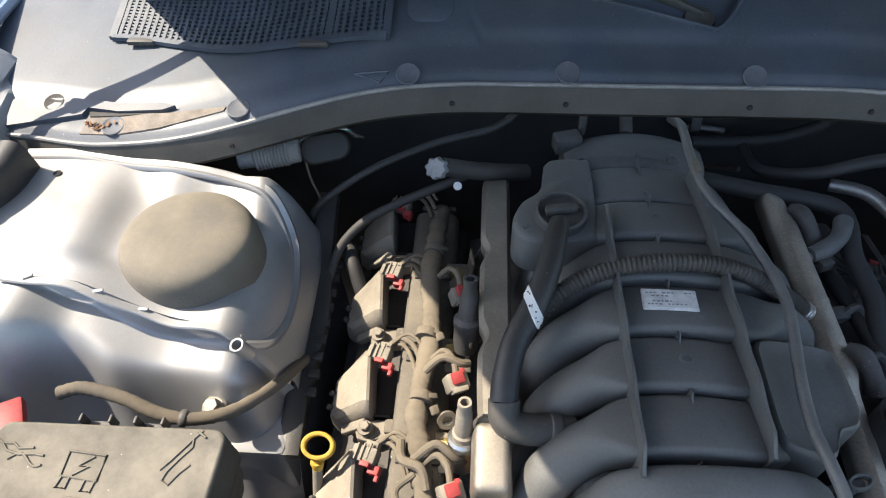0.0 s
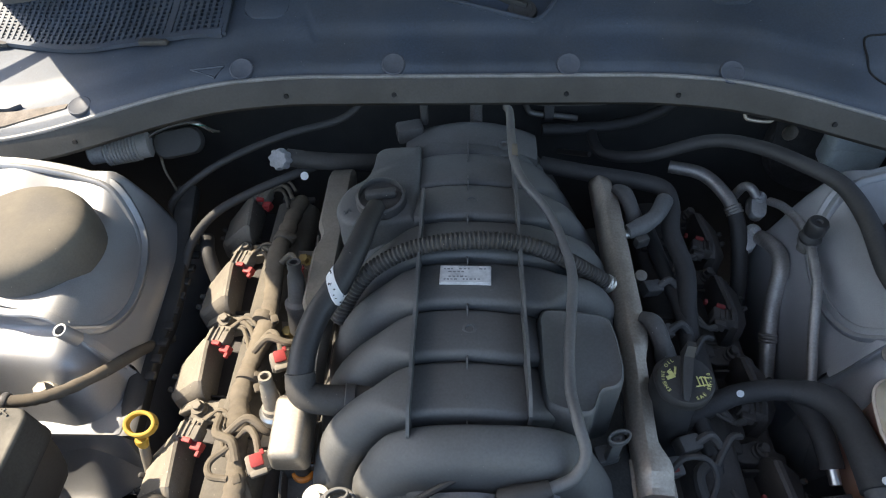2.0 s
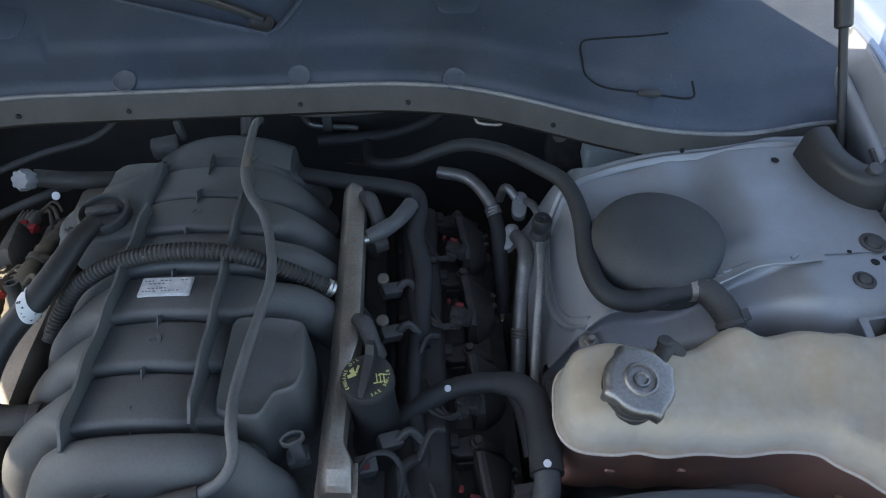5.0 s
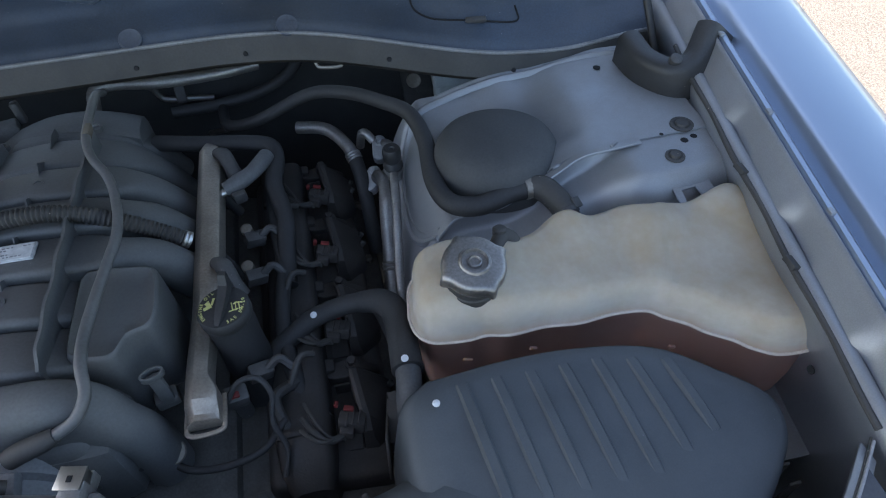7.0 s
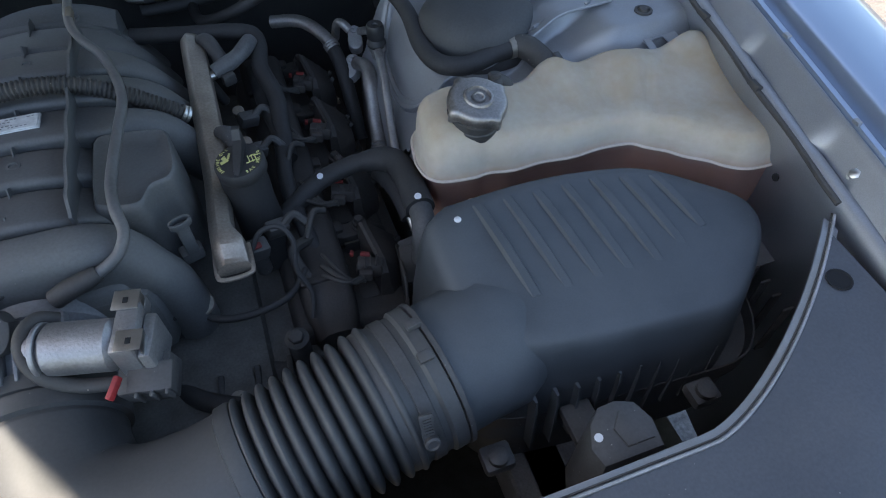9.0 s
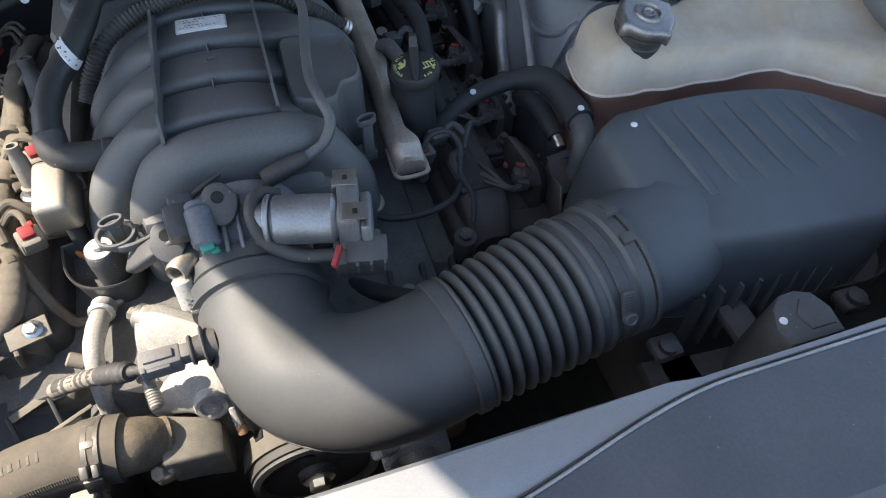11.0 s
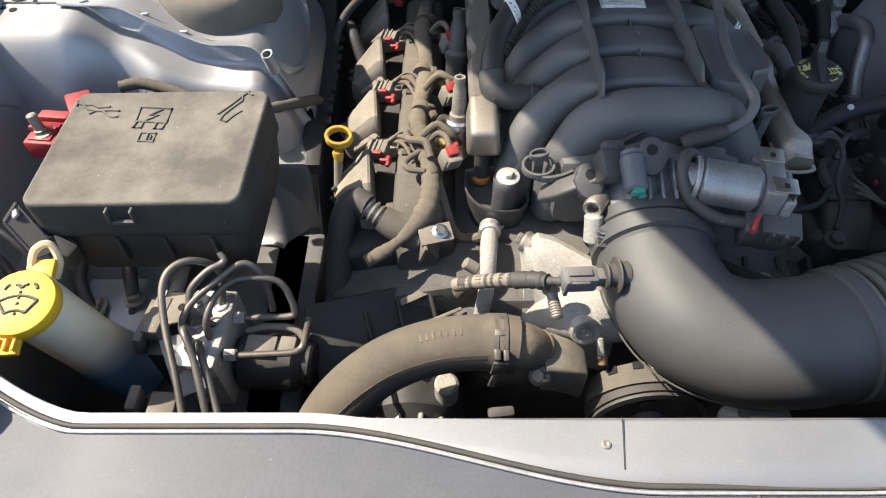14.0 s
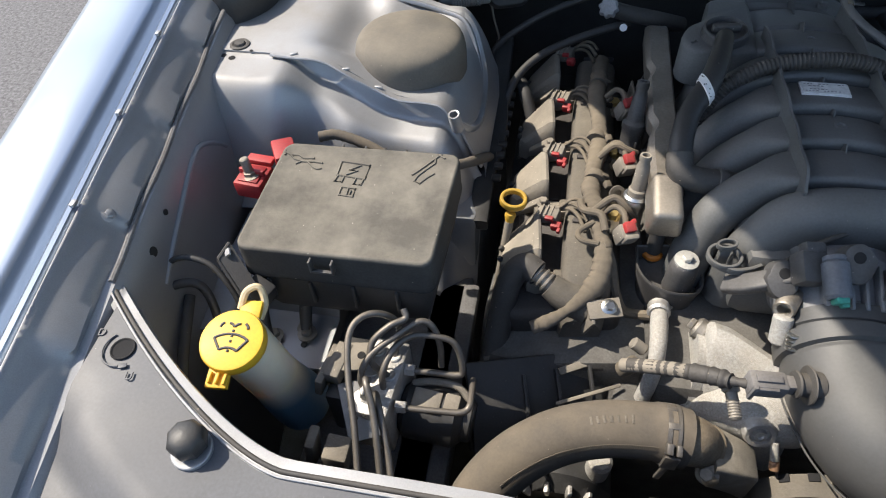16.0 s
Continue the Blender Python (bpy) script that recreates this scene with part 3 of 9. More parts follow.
for k in range(14):
    x, y = random.uniform(-0.64, -0.60), random.uniform(0.692, 0.704)
    bm = B()
    box(bm, (x, y, cowl_z(x, y) + 0.003), (random.uniform(0.003, 0.009), random.uniform(0.002, 0.004), 0.001), 0.0003, (random.uniform(-30, 30), random.uniform(-30, 30), random.uniform(0, 180)))
    part("leaf_crumb", bm, LEAF, root)
for x, y in ((-0.682, 0.730),):
    bm = B()
    lathe(bm, (x, y, cowl_z(x, y) + 0.0062), (0, -0.3, 1), [(0.0005, 0), (0.009, 0.0003), (0.0115, 0.001), (0.012, 0)], 20)
    part("end_hole", bm, DARK, root)
# grille of crossed bars over the air inlet
bm = B()
gx0, gx1 = -0.640, -0.292
def grille_front(x):
    return 0.784 + 0.043 * smooth01((-x - 0.44) / 0.2)
def grille_pt(x, y, h=0.0):
    return Vector((x, y, cowl_z(x, y) + 0.006 + h + 0.10 * max(0, y - 0.835)))
nb = 41
for i in range(nb + 1):
    x = gx0 + (gx1 - gx0) * i / nb
    w = 0.0022 if i not in (0, nb, 33) else 0.0045
    y0 = grille_front(x)
    rings = [[grille_pt(x + a, y, b) for a, b in ((-w, -0.004), (w, -0.004), (w, 0.001), (-w, 0.001))] for y in (y0, y0 + 0.03, 0.835, 0.88, 0.955)]
    skin(bm, rings)
for j in range(27):
    k = j / 26
    rings = []
    for x in span(gx0, gx1, 24):
        y0 = grille_front(x)
        y = y0 + (0.955 - y0) * k
        h = -0.0005 if j else 0.001
        w = 0.0013 if j else 0.003
        rings.append([grille_pt(x, y + a, b + h) for a, b in ((-w, -0.004), (w, -0.004), (w, 0.001), (-w, 0.001))])
    skin(bm, rings)
tagged(part("grille", bm, COWL, root, "black plastic grille of small square openings"), kind="stuff")
# near-black sheet below the bars stands for the inlet's shade
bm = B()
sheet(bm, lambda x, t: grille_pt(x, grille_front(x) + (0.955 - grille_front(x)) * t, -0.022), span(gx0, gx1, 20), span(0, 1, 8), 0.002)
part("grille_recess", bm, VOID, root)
# latch tabs at the grille's front edge
for x in (-0.60, -0.375):
    bm = B()
    y = grille_front(x) - 0.004
    box(bm, grille_pt(x, y, 0.000), (0.034, 0.010, 0.006), 0.0015)
    part("grille_tab", bm, PLASTIC, root)
# hatch over the filter, with its latch
bm = B()
hatch = spline([(0.556, 0.803, 0), (0.520, 0.795, 0), (0.470, 0.786, 0), (0.444, 0.778, 0), (0.4405, 0.755, 0), (0.4450, 0.737, 0), (0.466, 0.7245, 0), (0.513, 0.7222, 0), (0.560, 0.7190, 0), (0.574, 0.724, 0), (0.573, 0.738, 0)], 6)
hatch = [Vector((p[0], p[1], cowl_z(p[0], p[1]) + 0.0006)) for p in hatch]
sweep(bm, hatch, lambda s, i: circle(0.0012, 6))
part("hatch_joint", bm, VOID, root)
bm = B()
box(bm, (0.517, 0.720, cowl_z(0.517, 0.720) + 0.003), (0.026, 0.008, 0.006), 0.002, (12, 0, -9))
part("hatch_latch", bm, PLASTIC, root)
# a raised oval boss beside the grille and one to the other side
for x, y in ((-0.245, 0.832), (0.30, 0.838)):
    bm = B()
    slab(bm, [(a, b) for a, b in rrect(0.055, 0.05, 0.018)], 0, 0.005, 0.004, pose(x, y, cowl_z(x, y) - 0.002, 18, 0, 0))
    part("cowl_boss", bm, COWL, root)

# lower tray behind the cut-out for the wiper, and the raised edge round it
bm = B()
xt = span(-0.188, 0.30, 60)
sheet(bm, lambda x, t: (x, cowl_rear(x) + 0.002 + (0.96 - cowl_rear(x)) * t, cowl_z(x, cowl_rear(x)) - 0.016 + 0.08 * t), xt, span(0, 1, 6), 0.003)
part("wiper_tray", bm, COWL, root)
bm = B()
sweep(bm, [Vector((x, cowl_rear(x), cowl_z(x, cowl_rear(x)) + 0.001)) for x in xt], lambda s, i: circle(0.0030, 7))
part("tray_edge", bm, COWL, root)
# wiper pivot and arm
root = thing("wiper_arm", (0.06, 0.832, 1.00), "black windscreen wiper arm on its pivot", "wiper")
bm = B()
lathe(bm, (0.060, 0.8325, 1.001), (0, -0.3, 1), [(0.026, -0.004), (0.026, 0.008), (0.0185, 0.014), (0.0180, 0.020), (0.0165, 0.0235), (0.0115, 0.0242), (0.0095, 0.0230), (0, 0.0230)], 32)
part("pivot", bm, PLASTIC, root)
bm = B()
path = spline([(0.062, 0.832, 1.012), (0.02, 0.850, 1.024), (-0.06, 0.876, 1.040), (-0.30, 0.935, 1.072)], 8)
sweep(bm, path, lambda s, i: rrect(0.008, 0.034 - 0.014 * min(1, s / 0.2), 0.003, 2))
part("arm", bm, BLACKP, root)

# windscreen, and the dark cabin behind it
root = thing("windscreen", (0, 1.2, 1.1), "raked car windscreen reflecting the sky", "windscreen")
bm = B()
sheet(bm, lambda x, t: (x * (1 - 0.12 * t), 0.86 + 0.70 * t - 0.10 * (x / 0.75) ** 2 * 0 + 0.05 * (x / 0.75) ** 2, 0.985 + 0.40 * t), span(-0.76, 0.76, 24), span(0, 1, 10), 0.005)
part("glass", bm, GLASS_DARK, root)
root = thing("car_body", (0, 1.0, 0.3), "silver car body closing the engine bay", "car", kind="structure")
bm = B()
box(bm, (0, 0.91, 0.62), (1.44, 0.05, 0.66), 0.01)
part("firewall", bm, FIREWALL, root)
bm = B()
box(bm, (0, 0.35, 0.37), (1.40, 0.95, 0.02), 0.005)
part("splash_shield", bm, DARK, root)
bm = B()
box(bm, (0, -0.06, 0.62), (1.30, 0.03, 0.50), 0.005)
part("radiator", bm, DARK, root)
bm = B()
box(bm, (0, 1.30, 0.60), (1.66, 0.80, 0.72), 0.05)
part("cabin", bm, PAINT_OUT, root)
for side in (-1, 1):
    # the panel beneath the fuse box and the air box, with its pressed border, and the frame rail
    bm = B()
    wide = 0.662 if side < 0 else 0.715
    def plate(x, y):
        if side < 0:
            e = min(wide - x, y - 0.268, 0.44 - y)
            low = max(smooth01((0.272 - y) / 0.014) * smooth01((0.625 - x) / 0.014), smooth01((0.56 - x) / 0.06))
            return (side * x, y, 0.775 + 0.010 * smooth01((0.035 - e) / 0.012) * (1 - low) - 0.046 * low)
        e = min(x - 0.50, wide - x, y - 0.185, 0.44 - y)
        return (side * x, y, 0.775 + 0.010 * smooth01((0.035 - e) / 0.012) - 0.06 * smooth01((0.56 - x) / 0.06))
    sheet(bm, plate, span(0.52 if side < 0 else 0.50, wide, 44), span(0.188 if side < 0 else 0.185, 0.44, 60), 0.003)
    part("apron_plate", bm, PAINT, root)
    if side < 0:
        for x, y in ((-0.587, 0.221), (-0.555, 0.236)):
            bm = B()
            hexbolt(bm, (x, y, 0.7345), (0, 0, 1), 0.0062, 0.009)
            part("plate_bolt", bm, BOLT, root)
        bm = B()
        lathe(bm, (-0.551, 0.2165, 0.7300), (0, 0, 1), [(0.0042, 0.0003), (0.0036, 0.0008), (0, 0.0008)], 16)
        part("plate_hole", bm, DARK, root)
    bm = B()
    box(bm, (side * 0.45, 0.18, 0.66), (0.17, 0.40, 0.02), 0.008)
    part("tray", bm, UNDERSIDE, root)
    bm = B()
    box(bm, (side * 0.405, 0.30, 0.60), (0.06, 0.70, 0.14), 0.012)
    part("frame_rail", bm, UNDERSIDE, root)

# open bonnet, propped up over the bay
HINGE_Y, HINGE_Z, OPEN = 0.945, 1.02, 45.4
root = thing("hood", (0, HINGE_Y, HINGE_Z), "open silver hood propped up above the engine bay", "hood")
bm = B()
hm = Matrix.Translation((0, HINGE_Y, HINGE_Z)) @ turn(-OPEN, 0, 0)
def hood_half(t):
    return 0.639
for z, mat_, name in ((0.0, PAINT_OUT, "hood_skin"), (-0.022, LINER, "hood_liner")):
    bm = B()
    sheet(bm, lambda a, t: hm @ Vector((a * (hood_half(t) - (0.03 if z else 0)), -1.35 * t - (0.03 if z and t == 0 else 0), z + 0.105 * t * (1 - t) * 2 - 0.03 * a * a)), span(-1, 1, 20), span(0, 1, 20), 0.006)
    part(name, bm, mat_, root)

# gas struts of the bonnet
for side in (-1, 1):
    root = thing("gas_strut", (side * 0.715, 0.60, 0.95), "black gas strut holding the hood open", "gas strut", "gas struts")
    a = Vector((side * 0.740, 0.660, 0.925))
    b = Vector((side * 0.698, 0.855, 1.232))
    bm = B()
    rod(bm, a, a.lerp(b, 0.40), 0.0050, 12)
    part("rod", bm, BLACKP, root)
    bm = B()
    rod(bm, a.lerp(b, 0.38), b, 0.0095, 16)
    part("cylinder", bm, BLACKP, root)
    # rubber shield round the strut's foot
    root = thing("hinge_shield", (side * 0.725, 0.585, 0.94), "black foam rubber shield round the strut foot", "seal", "hinge shields")
    bm = B()
    path = spline([(side * 0.690, 0.650, 0.948), (side * 0.694, 0.607, 0.944), (side * 0.715, 0.575, 0.945), (side * 0.745, 0.575, 0.957), (side * 0.772, 0.600, 0.985)], 8)
    sweep(bm, path, lambda s, i: rrect(0.030, 0.052, 0.012, 3))
    part("shield", bm, BLACKP, root)
    bm = B()
    lathe(bm, (side * 0.712, 0.574, 0.975), (0, -0.4, 1), [(0.007, -0.006), (0.007, 0.001), (0.004, 0.003), (0, 0.003)], 16)
    part("fastener", bm, PLASTIC, root)


# ---- front of the bay ----
def seal_y(x):
    u = abs(x)
    return -0.027 + 0.041 * smooth01((u - 0.06) / 0.25) + 0.125 * max(0, (u - 0.46) / 0.2) ** 1.45


def cover_z(x, y):
    d = seal_y(x) - y
    return 0.898 - 0.03 * d - 0.10 * max(0, d - 0.10) - 0.010 * smooth01((d - 0.10) / 0.01) + 0.012 * smooth01((abs(x) - 0.45) / 0.2)


root = thing("radiator_support", (0, 0.0, 0.6), "silver painted upper radiator support rail", "radiator support", kind="structure")
bm = B()
def rail_rear(x):
    return max(0.022 + 0.003 * smooth01((abs(x) - 0.3) / 0.1) - 0.012 * smooth01((x - 0.26) / 0.06), seal_y(x) + 0.012 - 0.0075 * smooth01((x - 0.24) / 0.06))
prof = [(0.0, -0.028), (0.0, -0.004), (0.06, 0.0), (0.5, 0.001), (1.0, 0.001)]
rings = [[Vector((x, rail_rear(x) + (seal_y(x) - 0.012 - rail_rear(x)) * a, 0.897 + (b * (1 - 0.8 * smooth01((x - 0.38) / 0.06)) if b < 0 else b) + 0.012 * smooth01((abs(x) - 0.45) / 0.2))) for a, b in prof] for x in span(-0.665, 0.665, 120)]
skin(bm, rings, caps=False, closed=False)
ob = part("rail", bm, PAINT, root)
so = ob.modifiers.new("thickness", "SOLIDIFY")
so.thickness = 0.0015
bm = B()
box(bm, (-0.085, 0.002, 0.8985), (0.0007, 0.036, 0.0006), 0, (0, 0, -7))
part("panel_joint", bm, DARK, root)
bm = B()
lathe(bm, (-0.097, 0.001, 0.8985), (0, 0, 1), [(0.0033, 0), (0.0031, 0.0007), (0.002, 0.0010), (0.0012, 0.0005), (0, 0.0005)], 16)
part("rivet", bm, BOLT, root)

root = thing("weather_seal", (0, 0.0, 0.9), "rubber weather seal along the front of the bay", "seal")
bm = B()
SEAL = surface("pale seal carrier", (0.30, 0.30, 0.31), 0.35, dust=0.3, dust_color=(0.3, 0.28, 0.25))
path = [Vector((x, seal_y(x), 0.899 + 0.012 * smooth01((abs(x) - 0.45) / 0.2))) for x in span(-0.672, 0.672, 160)]
def bulb(i):
    """The bulb is pressed flat on the far half of the rail."""
    k = 1 - 0.60 * smooth01((path[i].x + 0.06) / 0.10)
    return [(a * k + 0.0028 * (k - 1), b * k) for a, b in ((-0.0020, -0.002), (0.0020, -0.002), (0.0020, 0.0002), (0.0013, 0.0012), (0.0, 0.0016), (-0.0013, 0.0012), (-0.0020, 0.0002))]
sweep(bm, path, lambda s, i: bulb(i))
part("bulb", bm, RUBBER, root)
bm = B()
path = [p + Vector((0, -0.0048, 0.001)) for p in path]
sweep(bm, path, lambda s, i: rrect(0.0022, 0.0035, 0.0008, 2))
part("seal_foot", bm, SEAL, root)

root = thing("radiator_cover", (0, -0.15, 0.85), "black plastic sight shield over the radiator", "radiator cover")
bm = B()
def cover(x, t):
    y = seal_y(x) - 0.0066 - (0.3634 + seal_y(x)) * t
    return (x, y, cover_z(x, y) + 0.0022)
sheet(bm, cover, span(-0.655, 0.655, 90), [0, 0.02, 0.05, 0.1, 0.15, 0.2, 0.24, 0.27, 0.29, 0.31, 0.34, 0.4, 0.5, 0.7, 1.0], 0.003)
part("shield", bm, COVER, root)
for a, b, c in ((-0.25, 0.10, 0.045), (-0.25, 0.10, 0.052)):
    bm = B()
    path = [Vector((x, seal_y(x) - c, cover_z(x, seal_y(x) - c) + 0.0027)) for x in span(a, b, 20)]
    sweep(bm, path, lambda s, i: circle(0.0008, 6))
    part("shield_rib", bm, COVER, root)
bm = B()
box(bm, (-0.006, -0.072, cover_z(-0.006, -0.072) + 0.003), (0.0028, 0.078, 0.004), 0.001)
part("shield_seam", bm, PLASTIC, root)
# lock hole with its arrow and letters
for side in (-1, 1):
    bm = B()
    lathe(bm, (side * 0.627, 0.088, cover_z(0.627, 0.088) + 0.0027), (0, 0, 1), [(0.0005, 0), (0.0085, 0.0003), (0.0095, 0.0012), (0.0105, 0.0012), (0.0108, 0)], 24)
    part("lock_hole", bm, VOID, root)
bm = B()
arc = [Vector((-0.627 + 0.017 * math.cos(a), 0.088 + 0.017 * math.sin(a), cover_z(0.627, 0.088) + 0.0037)) for a in (radians(d) for d in range(135, 290, 10))]
sweep(bm, arc, lambda s, i: circle(0.0009, 6))
e = arc[-1]
box(bm, e + Vector((0.004, 0.001, 0)), (0.007, 0.004, 0.001), 0.0003, (0, 0, 20))
part("arrow", bm, COVER, root, "embossed curved arrow")


def letters(name, text, size, m, material, parent, extrude=0.0006):
    cu = bpy.data.curves.new(name, "FONT")
    cu.body, cu.size, cu.extrude, cu.align_x, cu.align_y = text, size, extrude, "CENTER", "CENTER"
    tmp = bpy.data.objects.new(name, cu)
    scene.collection.objects.link(tmp)
    dg = bpy.context.evaluated_depsgraph_get()
    me = bpy.data.meshes.new_from_object(tmp.evaluated_get(dg))
    bpy.data.objects.remove(tmp)
    me.transform(m)
    me.materials.clear()
    me.materials.append(material)
    ob = new(name, me)
    ob.parent = parent
    if parent.type == "EMPTY":
        ob.matrix_parent_inverse = Matrix.Translation(parent.location).inverted()
    return ob


zc = cover_z(0.63, 0.09)
letters("letter", "D", 0.010, pose(-0.6535, 0.1005, zc + 0.0030, 0, 0, 8), COVER, root)
letters("letter", "U", 0.010, pose(-0.609, 0.0645, zc + 0.0030, 0, 0, 8), COVER, root)

# rubber bump stops on the shield
for side in (-1,):
    root = thing("bump_stop", (side * 0.534, 0.020, 0.885), "black rubber hood bump stop on a pale ring", "bump stop")
    bm = B()
    p = (side * 0.534, 0.020, cover_z(0.534, 0.020) + 0.001)
    # added pale ring standing for the sunlit hole below the stop
    lathe(bm, (p[0] + 0.001, p[1] - 0.003, p[2] + 0.0025), (0, 0, 1), [(0.0160, -0.004), (0.0160, 0.0006), (0.0152, 0.0014), (0.0118, 0.0014), (0.0110, 0.001), (0.0075, 0.001), (0.0075, 0.010)], 24)
    part("base", bm, PAINT, root, "pale ring standing for a bright hole")
    bm = B()
    lathe(bm, p, (0, 0, 1), [(0.009, 0.004), (0.0140, 0.006), (0.0152, 0.010), (0.0150, 0.017), (0.0128, 0.0215), (0.0095, 0.0240), (0, 0.0245)], 8)
    part("head", bm, BLACKP, root)


# ---- engine ----
ENGINE = surface("dirty cast aluminium", (0.095, 0.093, 0.090), 0.6, metal=0.2, var=0.4, scale=40, dust=0.4, dust_color=(0.20, 0.18, 0.15))
root = thing("engine_block", (0, 0.45, 0.5), "dark dusty engine block in the bay", "engine")
bm = B()
box(bm, (0, 0.45, 0.60), (0.34, 0.50, 0.34), 0.02)
part("block", bm, ENGINE, root)
for side in (-1, 1):
    bm = B()
    box(bm, (side * 0.235, 0.48, 0.66), (0.20, 0.50, 0.16), 0.02, (0, side * 14, 0))
    part("cylinder_head", bm, ENGINE, root)
bm = B()
box(bm, (0, 0.215, 0.57), (0.40, 0.06, 0.30), 0.02)
part("timing_cover", bm, ENGINE, root)


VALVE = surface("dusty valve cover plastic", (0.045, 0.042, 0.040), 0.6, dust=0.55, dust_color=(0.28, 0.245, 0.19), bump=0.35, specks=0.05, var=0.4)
# copies for the shaded bank and pits, with shade put into the colour
COIL_SHADED = surface("coil plastic darkened for shade", (0.032, 0.029, 0.028), 0.50, dust=0.30, dust_color=(0.15, 0.13, 0.115), bump=0.25, var=0.4)
RED_SHADED = surface("red plastic darkened for shade", (0.30, 0.014, 0.014), 0.5, dust=0.70, side_share=0.8, dust_color=(0.07, 0.05, 0.045), dust_scale=60)


def valve_cover(side):
    label = "dusty black plastic valve cover in sunlight" if side < 0 else "black plastic valve cover in shade"
    root = thing("valve_cover", (side * 0.25, 0.5, 0.76), label, "valve cover", "valve covers")
    # far bank's ridge takes the copy darkened for shade
    mat = VALVE if side < 0 else COIL_SHADED
    tilt = side * 10
    bm = B()
    box(bm, (side * 0.258, 0.500, 0.742), (0.130, 0.45, 0.050), 0.012, (0, tilt, 0), 3)
    part("cover", bm, COIL_SHADED, root)
    # raised middle ridge, rounded off at the front
    bm = B()
    rings = []
    for y in (0.266, 0.269, 0.275, 0.284, 0.296, 0.312, 0.332, 0.36, 0.72):
        k = smooth01((y - 0.258) / 0.055)
        w, h = 0.024 + 0.004 * k, 0.768 + 0.036 * k ** 0.7
        w *= 0.86 + 0.14 * smooth01((y - 0.266) / 0.015)
        rings.append([Vector((side * (0.2365 + a), y, z)) for a, z in ((-w, 0.735), (-w, h - 0.014), (-w + 0.004, h - 0.006), (-w + 0.011, h - 0.001), (0.0, h + 0.0005), (w - 0.009, h - 0.001), (w - 0.003, h - 0.005), (w, h - 0.012), (w + 0.002, 0.735))])
    skin(bm, rings)
    part("cover_ridge", bm, mat, root)
    for y in (0.312, 0.425, 0.538, 0.651) if side < 0 else (0.388, 0.500, 0.612, 0.715):
        bm = B()
        box(bm, (side * 0.262, y + 0.004, 0.782), (0.022, 0.016, 0.016), 0.003, (0, tilt, 0))
        part("coil_bridge", bm, mat, root)
        bm = B()
        box(bm, (side * 0.2345, y - side * 0.075, 0.8035), (0.044, 0.007, 0.006), 0.0015)
        part("loom_clip", bm, COIL_SHADED, root)
    bm = B()
    box(bm, (side * 0.262, 0.482, 0.722), (0.150, 0.50, 0.012), 0.004, (0, tilt, 0))
    part("flange", bm, COIL_SHADED, root)
    for y in span(0.27, 0.70, 4):
        bm = B()
        hexbolt(bm, (side * 0.332, y, 0.715), (side * 0.2, 0, 1), 0.005, 0.009)
        part("bolt", bm, BOLT, root)
    return root


for side in (-1, 1):
    valve_cover(side)


